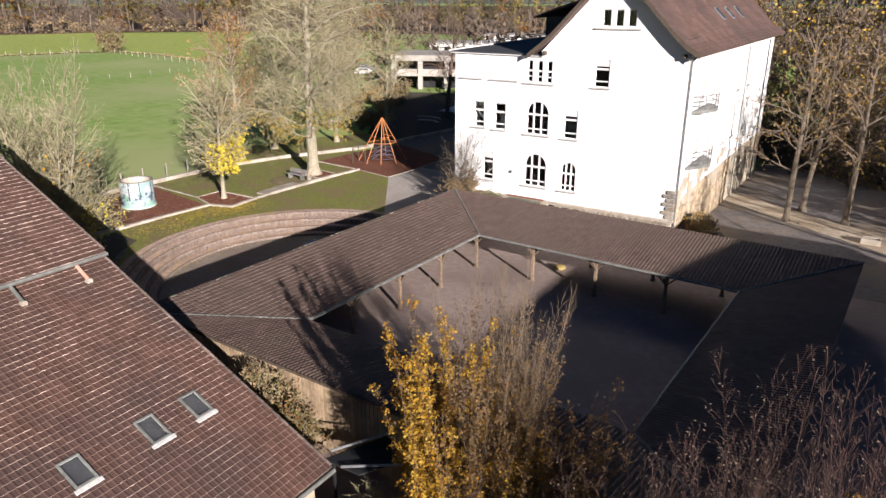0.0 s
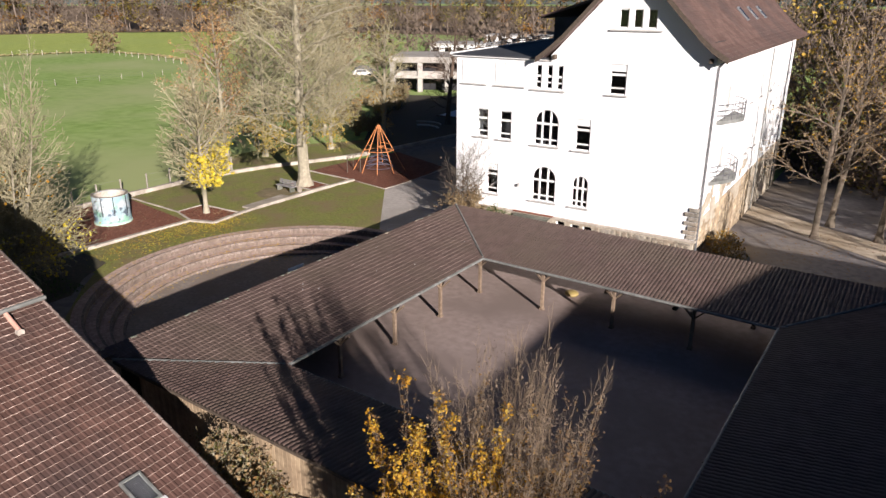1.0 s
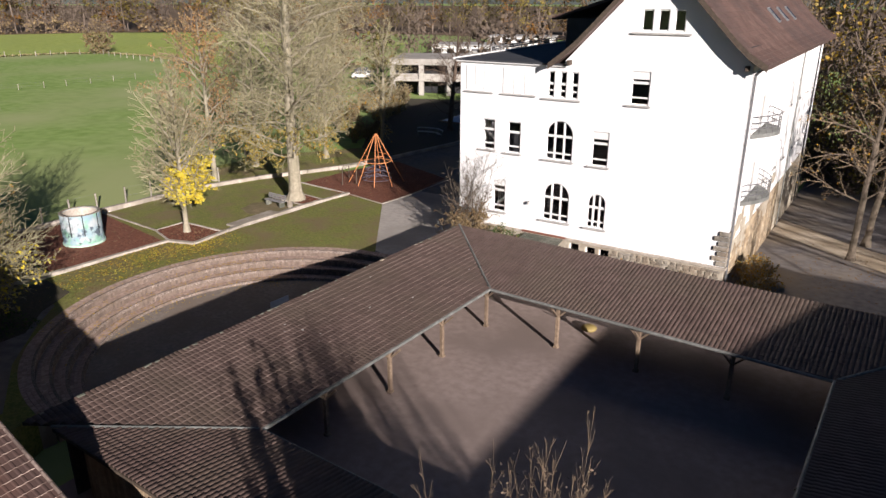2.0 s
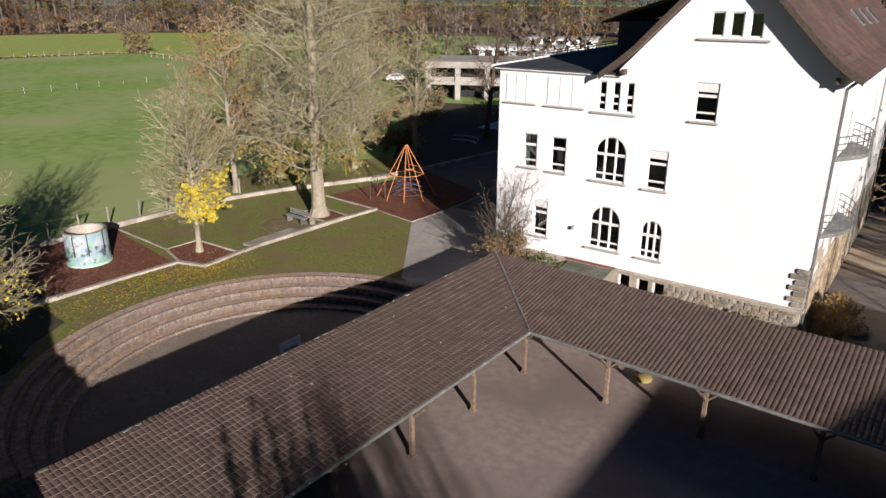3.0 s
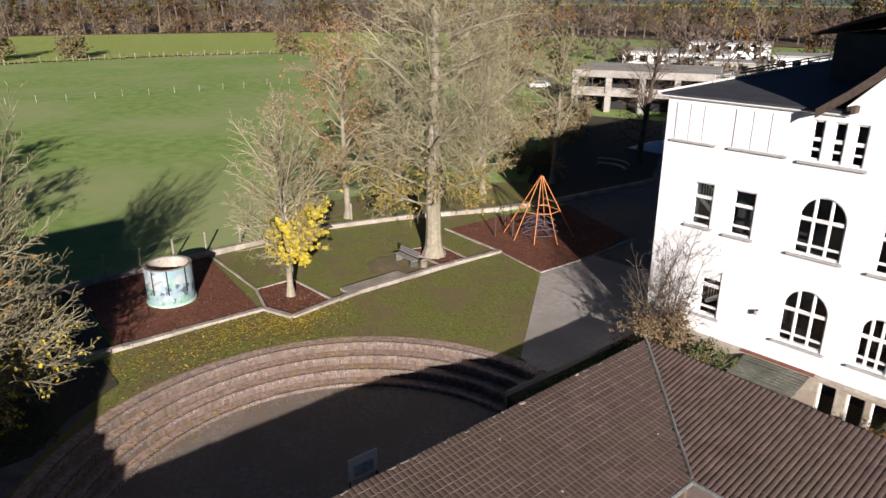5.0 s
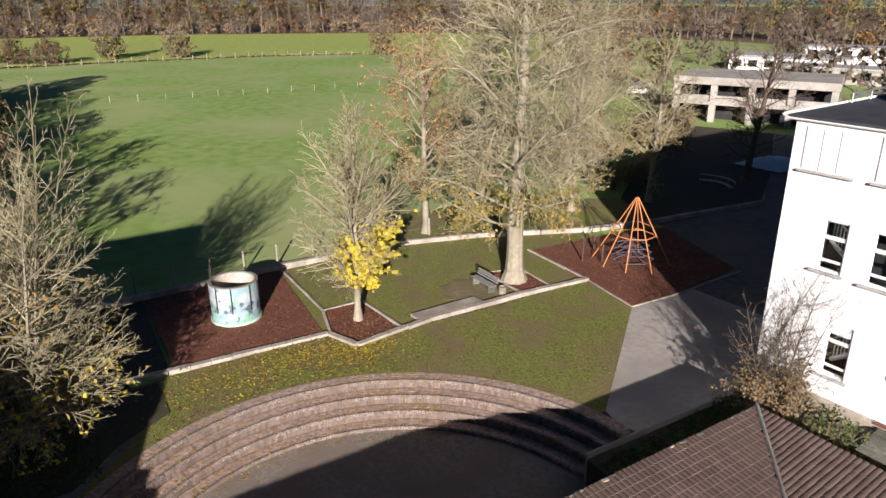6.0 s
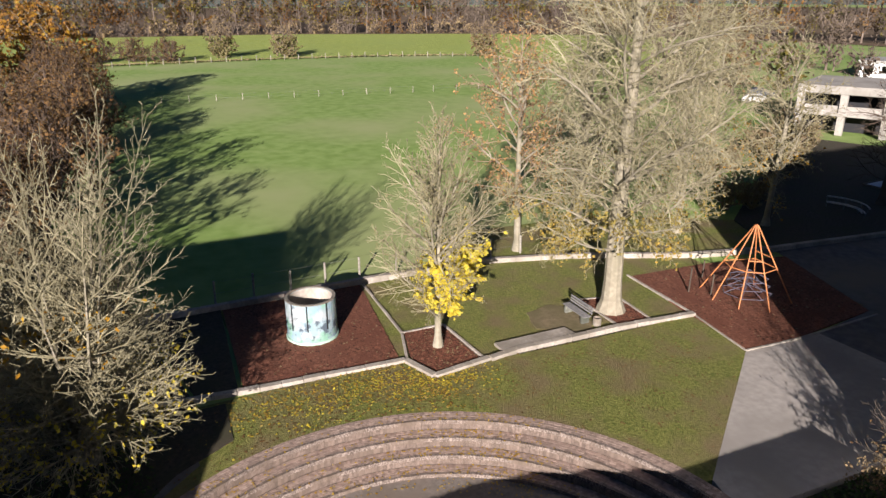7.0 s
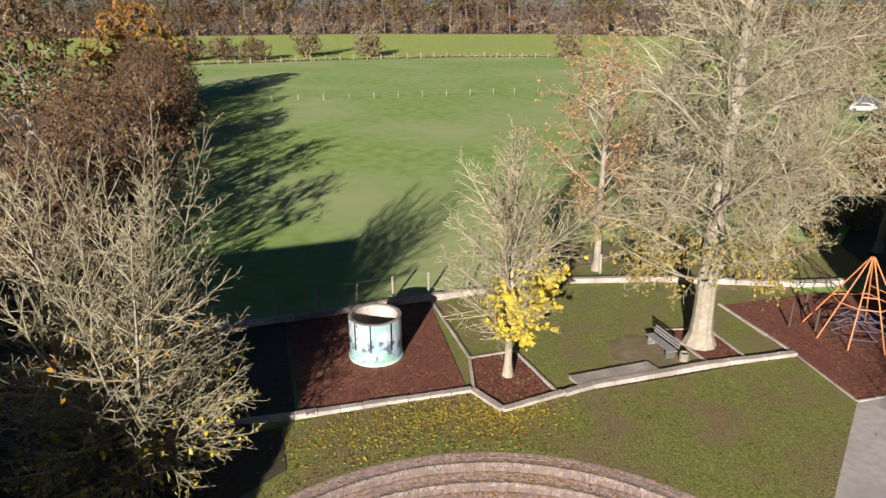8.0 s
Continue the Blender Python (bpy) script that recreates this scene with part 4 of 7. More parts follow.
for k, (x0, x1, z0, z1, arched) in enumerate(OPEN):
    narrow = x1 - x0 < 0.8
    window(k + 1, x0, x1, z0, z1, arched, 3 if arched else 1, 0.52 if narrow else (0.60 if arched else 0.66), not narrow, blind=k in (2, 6, 7))
for k, (x0, x1, z0, z1, arched) in enumerate(BASE):
    window(k + 20, x0, x1, z0, z1, False, 1, 0.6, False)
# joined sills under the window groups
part("window_sill", box((-23.5, FY - 0.14, 11.10), (-20.95, FY - 0.003, 11.2), 0.01), M["sill"], school)
part("window_sill", box((-18.2, FY - 0.14, 15.1), (-14.9, FY - 0.003, 15.2), 0.01), M["sill"], school)
# blind panels on the wing's top storey
for g in ((-28.95, -27.0), (-26.25, -24.0)):
    for i in range(3):
        w = (g[1] - g[0]) / 3
        a = g[0] + w * i
        part("blind_panel", box((a + 0.025, FY - 0.035, 11.32), (a + w - 0.025, FY - 0.004, 12.9), 0.008), M["render"], school)
        part("panel_joint", box((a - 0.02, FY - 0.012, 11.32), (a + 0.02, FY - 0.003, 12.9), 0.002), M["sill"], school)
    part("window_sill", box((g[0] - 0.1, FY - 0.15, 11.2), (g[1] + 0.1, FY - 0.003, 11.28), 0.01), M["sill"], school)
# rooms behind the glass, near-black paint in place of indoor shade
structure(part("wall_inner", boxes(((FX0 + 0.45, FY + 3.2, 0), (FX1 - 0.45, FY + 3.4, 12.9)), ((-20.6, FY + 3.2, 12.9), (-12.9, FY + 3.4, 14.4)), ((-18.6, FY + 3.2, 14.4), (-14.9, FY + 3.4, 16.7))), M["inside"]), "inner wall painted near-black for unlit rooms", "wall")
structure(part("floor_inner", boxes(((FX0 + 0.45, FY + 0.43, 2.6), (FX1 - 0.45, FY + 3.2, 2.8)), ((FX0 + 0.45, FY + 0.43, 6.5), (FX1 - 0.45, FY + 3.2, 6.7)), ((FX0 + 0.45, FY + 0.43, 10.5), (FX1 - 0.45, FY + 3.2, 10.7)), ((-22, FY + 0.43, 14.4), (-11.9, FY + 3.2, 14.6))), M["inside"]), "inner floors painted near-black for unlit rooms", "floor")
# stair seen through two panes
for x0, z0, s in ((-27.7, 7.6, 1), (-26.8, 3.5, -1)):
    st = thing("staircase", "pale stair balustrade behind the window", "stairs", (x0 + 0.5, FY + 0.8, z0 - 0.9), in_place=True)
    for i in range(8):
        x = x0 + 0.06 + i * 0.13
        z = z0 + (1.0 - 0.1 * i if s > 0 else 0.3 + 0.1 * i)
        part("baluster", boxes(((x - 0.015, FY + 0.78, z), (x + 0.015, FY + 0.81, z + 0.85))), M["sill"], st)
    a, b = (z0 + 1.9, z0 + 1.1) if s > 0 else (z0 + 1.2, z0 + 2.0)
    part("stair_rail", rods([((x0, FY + 0.8, a), (x0 + 1.05, FY + 0.8, b))], 0.04), M["sill"], st)
    part("stringer", rods([((x0, FY + 0.8, a - 0.95), (x0 + 1.05, FY + 0.8, b - 0.95))], 0.1, 4), M["sill"], st)
    part("landing", boxes(((x0 - 0.2, FY + 0.5, z0 - 1.05), (x0 + 1.3, FY + 2.5, z0 - 0.9))), M["inside"], st)

# east side
east = structure(thing("wall_school_east", "", "", (FX1, 65, 0), in_place=True), "sunlit white side wall over rough stone footing", "wall")
part("wall_field", boxes(((FX1 - 0.42, FY + 0.42, 3.6), (FX1, BACK_Y, EAVE_Z + 0.55))), M["render"], east)
part("stone_footing", boxes(((FX1 - 0.42, FY + 0.42, -2.2), (FX1 + 0.04, BACK_Y, 3.62))), M["mortar"], east)
warm_rocks = [rock(rs.uniform(0.25, 0.6), 0.06, rs.uniform(0.16, 0.34), k + 20, "stone_warm") for k in range(9)]
for j in range(13):
    y = FY + 0.6 + rs.uniform(0, 0.3)
    while y < 66:
        z = -0.6 + 0.34 * j
        if z < 3.3 + 0.8 * math.sin(y * 0.7) + rs.uniform(-0.5, 0.5):
            share("stone", rs.choice(warm_rocks), east, Matrix.Translation((FX1 + 0.05, y, z)) @ Matrix.Rotation(math.pi / 2, 4, 'Z') @ Matrix.Rotation(rs.uniform(-.12, .12), 4, 'Y') @ Matrix.Diagonal((1.25, 1, 1.15, 1)))
        y += rs.uniform(0.5, 0.8)
pr = random.Random(31)
for i in range(16):                     # patches where the render has come off
    y, z, n = FY + 1.2 + pr.uniform(0, 15), 3.7 + pr.uniform(0, 1.6) * (1 - i / 40), 9
    ry, rz = pr.uniform(0.5, 1.3), pr.uniform(0.35, 0.9)
    pts = [(y + ry * math.cos(2 * math.pi * q / n) * pr.uniform(0.6, 1.1), z + rz * math.sin(2 * math.pi * q / n) * pr.uniform(0.6, 1.1)) for q in range(n)]
    bm = prism(pts, 0, 0.012 + 0.0015 * i)
    bm.transform(Matrix(((0, 0, 1, FX1 + 0.004), (1, 0, 0, 0), (0, 1, 0, 0), (0, 0, 0, 1))))
    part("bare_patch", bm, M["mortar"], east, "bare stone-coloured patch")
k = 30
for zf in (5.6, 9.6):
    for y in (57.5, 61.5, 65.5, 70, 74.5, 78.5):
        w = structure(thing("window_%d" % k, "", "", (FX1, y, zf), in_place=True), "side window with closed white shutter", "window")
        part("shutter", boxes(((FX1 + 0.004, y - 0.55, zf), (FX1 + 0.035, y + 0.55, zf + 1.9)), bevel=0.006), M["trimwhite"], w)
        part("window_sill", boxes(((FX1 + 0.004, y - 0.65, zf - 0.09), (FX1 + 0.14, y + 0.65, zf - 0.01))), M["sill"], w)
        k += 1
for zf in (5.8, 9.75):
    b = thing("balcony", "small bowed balcony with thin steel railing", "balcony", (FX1, 52.6, zf), group="balconies of the school")
    n = 10
    outline = [(1.15 * math.sin(math.pi * i / n), -2.7 + 5.4 * i / n) for i in range(n + 1)]
    part("slab", prism(outline, -0.22, 0.0), M["zinc"], b)
    for z in (0.35, 0.65, 1.0):
        part("rail", rods([((outline[i][0] * 0.97 + 0.01, outline[i][1], z), (outline[i + 1][0] * 0.97 + 0.01, outline[i + 1][1], z)) for i in range(n)], 0.03), M["pipegrey"], b)
    for i in range(0, n + 1):
        part("baluster", rod((outline[i][0] * 0.97 + 0.01, outline[i][1], 0), (outline[i][0] * 0.97 + 0.01, outline[i][1], 1.0), 0.02, 6), M["pipegrey"], b)
    part("balcony_door", boxes(((0.004, -0.5, 0.02), (0.05, 0.5, 2.1)), bevel=0.01), M["trimwhite"], b)
    part("door_pane", boxes(((0.05, -0.38, 0.5), (0.056, 0.38, 1.95))), M["sill"], b)
dp = structure(thing("downpipe", "", "", (FX1 + 0.1, FY + 0.25, 0), in_place=True), "grey rainwater downpipe at the wall corner", "pipe")
part("pipe", rods([((FX1 + 0.12, FY + 0.25, 0), (FX1 + 0.12, FY + 0.25, 13.2)), ((FX1 + 0.12, FY + 0.25, 13.2), (FX1 + 0.62, FY - 0.1, 13.7))], 0.075, 8), M["pipegrey"], dp)
for z in (2, 4.5, 7, 9.5, 12):
    part("bracket", rods([((FX1 + 0.12, FY + 0.25, z), (FX1 + 0.12, FY + 0.25, z + 0.06))], 0.075, 8), M["zinc"], dp)
for y in (68.5, 79.0):
    dp = structure(thing("downpipe", "", "", (FX1 + 0.1, y, 0), in_place=True), "dark rainwater downpipe on the side wall", "pipe")
    part("pipe", rods([((FX1 + 0.1, y, -1.5), (FX1 + 0.1, y, 13.2))], 0.055, 8), M["zinc"] if y < 70 else M["darkmetal"], dp)
# rear and west walls
structure(part("wall_school_west", boxes(((FX0, FY + 0.42, 0), (FX0 + 0.4, BACK_Y, EAVE_Z - 0.25))), M["render"]), "white rendered rear side of the school", "wall")
structure(part("wall_school_north", boxes(((FX0 + 0.4, BACK_Y - 0.4, -2), (FX1 - 0.42, BACK_Y, 13.2)), ((-21.0, BACK_Y - 0.4, 13.2), (-12.6, BACK_Y, 14.6)), ((-19.8, BACK_Y - 0.4, 14.6), (-13.8, BACK_Y, 16.0))), M["render"]), "white rendered rear wall of the school", "wall")

# main roof: steep, bell-cast at the eaves
def roof_slope(name, label, prof, y0, y1, side):
    """prof: (x, z) from eave to ridge."""
    t = structure(thing(name, "", "", (prof[-1][0], y0, prof[-1][1]), in_place=True), label, "roof")
    bm = bmesh.new()
    rows = []
    for y in (y0, y1):
        rows.append(([bm.verts.new((x, y, z)) for x, z in prof], [bm.verts.new((x, y, z - 0.2)) for x, z in prof]))
    for i in range(len(prof) - 1):
        bm.faces.new((rows[0][0][i], rows[0][0][i + 1], rows[1][0][i + 1], rows[1][0][i]))
        bm.faces.new((rows[0][1][i], rows[1][1][i], rows[1][1][i + 1], rows[0][1][i + 1]))
        for k in (0, 1):
            bm.faces.new((rows[k][0][i], rows[k][1][i], rows[k][1][i + 1], rows[k][0][i + 1]))
    for e in (0, -1):
        bm.faces.new((rows[0][0][e], rows[1][0][e], rows[1][1][e], rows[0][1][e]))
    part("deck", bm, M["tile_school"], t)
    for (xa, za), (xb, zb) in zip(prof, prof[1:]):
        L = math.hypot(xb - xa, zb - za)
        n = max(1, round(L / 0.36))
        tile_field(t, M["tile_school"], (xb, y0, zb + 0.03), (0, 1, 0), (xa - xb, 0, za - zb), int((y1 - y0) / 0.3), n, 0.3, L / n, lambda p: True, 0.045, 0.03, None, 9, 4)
    part("barge_board", verge_board(prof, y0), M["beam"], t)
    return t


def verge_board(prof, y):
    bm = bmesh.new()
    for (xa, za), (xb, zb) in zip(prof, prof[1:]):
        q = [(xa, za + 0.05), (xb, zb + 0.05), (xb, zb - 0.3), (xa, za - 0.3)]
        f = [bm.verts.new((x, y - 0.05, z)) for x, z in q]
        g = [bm.verts.new((x, y - 0.004, z)) for x, z in q]
        bm.faces.new(f)
        bm.faces.new(g[::-1])
        for i in range(4):
            bm.faces.new((f[i], f[(i + 1) % 4], g[(i + 1) % 4], g[i]))
    return bm


RY0, RY1 = 47.05, 83.0
roof_slope("school_roof_east", "steep brown tiled school roof", [(-10.8, 13.75), (-11.7, 14.3), (-12.45, 14.95), (APEX_X, APEX_Z + 0.1)], RY0, RY1, 1)
roof_slope("school_roof_west", "steep brown tiled school roof", [(-22.9, 13.3), (-21.9, 14.05), (-21.1, 14.75), (APEX_X, APEX_Z + 0.1)], RY0, RY1, -1)
for k, y in enumerate((62.7, 66.4, 70.3)):
    rw = structure(thing("roof_window", "", "", (-13.2, y, 15.65), in_place=True), "small roof window in the tiled slope", "window")
    m = Matrix.Translation((-13.3, y, 15.86)) @ Matrix.Rotation(math.atan2(4.38, 4.25), 4, 'Y')
    part("frame", box((-0.65, -0.32, -0.02), (0.65, 0.32, 0.14), 0.01, m), M["steel"], rw)
    part("pane", box((-0.55, -0.24, 0.142), (0.55, 0.24, 0.15), 0, m), M["glass"], rw)
# corbels under the gable ends
for x in (-21.75, -11.85):
    z = top_at(x) if x > -21 else 13.75
    structure(part("corbel", box((x - 0.1, FY - 0.45, z - 0.5), (x + 0.1, FY - 0.004, z - 0.22), 0.03), M["beam"]), "dark timber corbel under the roof edge", "corbel")
# low roof of the west wing
fr = structure(thing("flat_roof", "", "", (-26, 60, 13.3), in_place=True), "dark felt roof with pale metal edge", "roof")
bm = bmesh.new()
q = [(-29.68, 47.62, 13.28), (-21.9, 47.6, 13.28), (-21.9, 82, 13.7), (-29.68, 82, 13.7)]
a = [bm.verts.new(p) for p in q]
b = [bm.verts.new((x, y, z - 0.09)) for x, y, z in q]
bm.faces.new(a)
bm.faces.new(b[::-1])
for i in range(4):
    bm.faces.new((a[i], a[(i + 1) % 4], b[(i + 1) % 4], b[i]))
part("felt", bm, M["slate"], fr)
part("metal_edge", rods([((-29.72, 47.38, 13.30), (-29.72, 82, 13.72))], 0.065, 4), M["trimwhite"], fr)
part("fascia", rods([((-29.68, 47.66, 13.14), (-21.9, 47.66, 13.14))], 0.05, 4), M["trimwhite"], fr)
snow = structure(thing("roof_rail", "", "", (-29.8, 60, 13.5), in_place=True), "low pale rail along the roof edge", "railing")
part("bar", rods([((-29.5, 52, 13.75), (-29.5, 82, 14.15)), ((-29.5, 52, 13.6), (-29.5, 82, 14.0))], 0.04, 5), M["steel"], snow)
for i in range(20):
    y = 52 + 30 * i / 19
    part("upright", rod((-29.5, y, 13.3 + 0.0135 * (y - 47.3)), (-29.5, y, 13.7 + 0.0135 * (y - 47.3)), 0.035, 5), M["steel"], snow)
# slate-clad rear dormer
dr = structure(thing("dormer", "", "", (-24, 60, 13.5), in_place=True), "dark slate-clad dormer behind the gable", "dormer")
part("body", boxes(((-26.3, 57.5, 13.4), (-18, 66, 15.6))), M["slate"], dr)
bm = bmesh.new()
q = [(-27.3, 57.0, 15.7), (-27.3, 66.5, 15.7), (-18.5, 66.5, 18.4), (-18.5, 57.0, 18.4)]
a = [bm.verts.new(p) for p in q]
b = [bm.verts.new((x, y, z - 0.22)) for x, y, z in q]
bm.faces.new(a)
bm.faces.new(b[::-1])
for i in range(4):
    bm.faces.new((a[i], a[(i + 1) % 4], b[(i + 1) % 4], b[i]))
part("roof", bm, M["tile_school"], dr)
# canopy over the basement stair
cn = thing("canopy", "weathered boarded canopy over the basement door", "canopy", (-22.9, 47.2, 1.2), in_place=True)
for i in range(9):
    y0 = 45.9 + 0.2 * i
    part("board", box((-24.2, y0, 2.05 + 0.03 * i), (-21.45, y0 + 0.17, 2.09 + 0.03 * i)), M["greyboard"], cn)
part("flashing", box((-24.4, 47.56, 2.40), (-21.3, 47.72, 2.50)), textured("rusty_sheet", (0.16, 0.055, 0.04), (0.22, 0.09, 0.06), 6, rough=0.7), cn)
for x in (-24.1, -21.55):
    part("post", boxes(((x - 0.06, 46.0, 0), (x + 0.06, 46.12, 2.04))), M["timber"], cn)

# wall lantern
wl = thing("wall_lamp", "small grey lantern on the white wall", "lamp", (-24.05, FY, 4.45))
part("bracket", box((-0.03, -0.22, 0.0), (0.03, 0.0, 0.04)), M["darkmetal"], wl)
part("lantern", box((-0.07, -0.26, -0.16), (0.07, -0.12, 0.04), 0.02), M["sill"], wl)
M["steelpale"] = textured("pale_flashing", (0.42, 0.42, 0.42), (0.56, 0.56, 0.55), 7, rough=0.6, bump=0.1)
# ---- roof windows and pipes of the tiled house ----
for y, w in SKY:
    rw = thing("skylight", "framed roof window set into the brown tiles", "skylight", (-18.2, y - w / 2, low_z(-18.2)), group="roof windows")
    a = Matrix.Rotation(math.atan(0.46), 4, 'Y')
    L = 0.53
    part("frame", (lambda b: (b.transform(a), b)[1])(boxes(((-L, -w / 2, 0), (-L + 0.07, w / 2, 0.11)), ((L - 0.07, -w / 2, 0), (L, w / 2, 0.11)), ((-L + 0.07, -w / 2, 0), (L - 0.07, -w / 2 + 0.07, 0.11)), ((-L + 0.07, w / 2 - 0.07, 0), (L - 0.07, w / 2, 0.11)), bevel=0.008)), M["zinc"], rw)
    # near-black lining under the pane imitates an unlit room
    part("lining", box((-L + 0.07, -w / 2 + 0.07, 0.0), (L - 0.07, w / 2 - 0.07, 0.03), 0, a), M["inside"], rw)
    part("flashing", box((L, -w / 2 - 0.08, 0.0), (L + 0.15, w / 2 + 0.08, 0.07), 0.01, a), M["steelpale"], rw)
    p = part("pane", box((-L + 0.07, -w / 2 + 0.07, 0.07), (L - 0.07, w / 2 - 0.07, 0.08), 0, a), M["glass"], rw)
    p.visible_shadow = False
M["pinkpipe"] = textured("faded_red_plastic", (0.50, 0.26, 0.20), (0.60, 0.34, 0.27), 6, rough=0.6, bump=0.05)
for y, mt, lb in ((13.35, "pinkpipe", "faded reddish vent pipe on the roof"), (10.9, "zinc", "grey metal drain pipe from the gutter")):
    v = thing("vent_pipe", lb, "pipe", (-24.9, y, low_z(-24.9)), in_place=True)
    part("tube", rods([((-25.2, y, 7.5), (-24.55, y, low_z(-24.55) + 0.12))], 0.075, 10), M[mt], v)
    part("collar", rods([((-24.62, y, low_z(-24.62) + 0.02), (-24.45, y, low_z(-24.45) + 0.1))], 0.12, 10), M["concrete"], v)

# ---- painted cistern ----
ci = thing("cistern", "round concrete well ring painted with a faded landscape", "cistern", (-48.92, 31.74, HIGH), in_place=False)
pm = textured("painted_concrete", (0.21, 0.34, 0.43), (0.36, 0.46, 0.51), 1.1, (0.29, 0.39, 0.40), 2.5, rough=0.8, bump=0.2, bump_scale=30, depth=0.01)
pn, pl = pm.node_tree.nodes, pm.node_tree.links
geo = pn.new("ShaderNodeTexCoord")
sep = pn.new("ShaderNodeSeparateXYZ")
pl.new(geo.outputs["Object"], sep.inputs[0])


def paint_layer(below, colour, scale, lo, hi, z0, z1, seed):
    """A blotchy coat of one colour between two heights of the wall."""
    nz = pn.new("ShaderNodeTexNoise")
    nz.noise_dimensions = '4D'
    nz.inputs["W"].default_value, nz.inputs["Scale"].default_value, nz.inputs["Detail"].default_value = seed, scale, 7
    pl.new(geo.outputs["Object"], nz.inputs["Vector"])
    up = pn.new("ShaderNodeMapRange")
    up.inputs["From Min"].default_value, up.inputs["From Max"].default_value = z0, z1
    pl.new(sep.outputs["Z"], up.inputs["Value"])
    ramp = pn.new("ShaderNodeValToRGB")
    ramp.color_ramp.elements[0].color = ramp.color_ramp.elements[1].color = (0, 0, 0, 1)
    ramp.color_ramp.elements.new(0.5).color = (0.16, 0.16, 0.16, 1)
    pl.new(up.outputs["Result"], ramp.inputs["Fac"])
    add = pn.new("ShaderNodeMath")
    pl.new(nz.outputs["Fac"], add.inputs[0])
    pl.new(ramp.outputs["Color"], add.inputs[1])
    cut = pn.new("ShaderNodeMapRange")
    cut.inputs["From Min"].default_value, cut.inputs["From Max"].default_value = lo, hi
    pl.new(add.outputs[0], cut.inputs["Value"])
    mx = pn.new("ShaderNodeMix")
    mx.data_type = 'RGBA'
    pl.new(cut.outputs["Result"], mx.inputs["Factor"])
    pl.new(below, mx.inputs["A"])
    mx.inputs["B"].default_value = (*colour, 1)
    return mx.outputs["Result"]


coat = pn["Principled BSDF"].inputs["Base Color"].links[0].from_socket
coat = paint_layer(coat, (0.43, 0.47, 0.49), 1.5, 0.56, 0.70, 0.2, 2.4, 1.0)      # clouds
coat = paint_layer(coat, (0.23, 0.43, 0.33), 1.8, 0.54, 0.66, -0.7, 0.75, 5.0)    # green ground
coat = paint_layer(coat, (0.09, 0.12, 0.15), 2.6, 0.64, 0.72, 0.0, 1.75, 9.0)    # dark painted trees
pl.new(coat, pn["Principled BSDF"].inputs["Base Color"])


def ring_wall(r0, r1, z0, z1, n=40):
    bm = bmesh.new()
    rows = []
    for r, z in ((r0, z0), (r0, z1 - 0.02), (r0 - 0.02, z1), (r1 + 0.02, z1), (r1, z1 - 0.02), (r1, z0)):
        rows.append([bm.verts.new((r * math.cos(2 * math.pi * i / n), r * math.sin(2 * math.pi * i / n), z)) for i in range(n)])
    for a, b in zip(rows, rows[1:] + rows[:1]):
        for i in range(n):
            bm.faces.new((a[i], a[(i + 1) % n], b[(i + 1) % n], b[i]))
    return bm


part("wall_ring", ring_wall(1.24, 1.10, 0, 2.10), pm, ci)
part("inner_face", ring_wall(1.097, 1.06, 0.05, 2.08), M["concrete"], ci)
part("rim", ring_wall(1.26, 1.08, 2.105, 2.15), M["stone"], ci, "weathered stone rim")
part("floor_disc", (lambda b: (bmesh.ops.create_cone(b, cap_ends=True, segments=32, radius1=1.095, radius2=1.095, depth=0.1, matrix=Matrix.Translation((0, 0, 0.08))), b)[1])(bmesh.new()), M["mulch"], ci)
part("foot", ring_wall(1.30, 1.24, 0, 0.16), textured("mint_paint", (0.36, 0.55, 0.45), (0.48, 0.66, 0.55), 4, rough=0.8), ci, "mint green painted foot")
for ang in (-62, -25, 20):
    c, s = math.cos(radians(ang)), math.sin(radians(ang))
    part("strap", rods([((1.27 * c, 1.27 * s, 0.75), (1.27 * c, 1.27 * s, 2.13))], 0.03), M["darkmetal"], ci)

# ---- bench ----
be = thing("bench", "weathered grey slatted park bench on concrete feet", "bench", (-44.5, 44.8, HIGH))
be.rotation_euler = (0, 0, radians(-3))
for sx in (-0.75, 0.75):
    part("foot", box((sx - 0.09, -0.24, 0), (sx + 0.09, 0.24, 0.42), 0.03), M["greyboard"], be)
    part("back_support", box((sx - 0.03, 0.2, 0.35), (sx + 0.03, 0.26, 0.9), 0.01, Matrix.Rotation(radians(-10), 4, 'X')), M["darkmetal"], be)
M["benchwood"] = textured("grey_bench_wood", (0.17, 0.165, 0.165), (0.27, 0.26, 0.255), 9, rough=0.8, bump=0.2)
for i in range(4):
    part("seat_slat", box((-1.0, -0.24 + 0.12 * i, 0.42), (1.0, -0.14 + 0.12 * i, 0.465), 0.008), M["benchwood"], be)
for i in range(3):
    part("back_slat", box((-1.0, 0.235 + 0.03 * i, 0.54 + 0.13 * i), (1.0, 0.275 + 0.03 * i, 0.64 + 0.13 * i), 0.008), M["benchwood"], be)
bn = thing("litter_bin", "small round concrete litter bin by the bench", "bin", (-43.3, 45.2, HIGH))
part("body", ring_wall(0.22, 0.17, 0, 0.42, 20), M["stone"], bn)

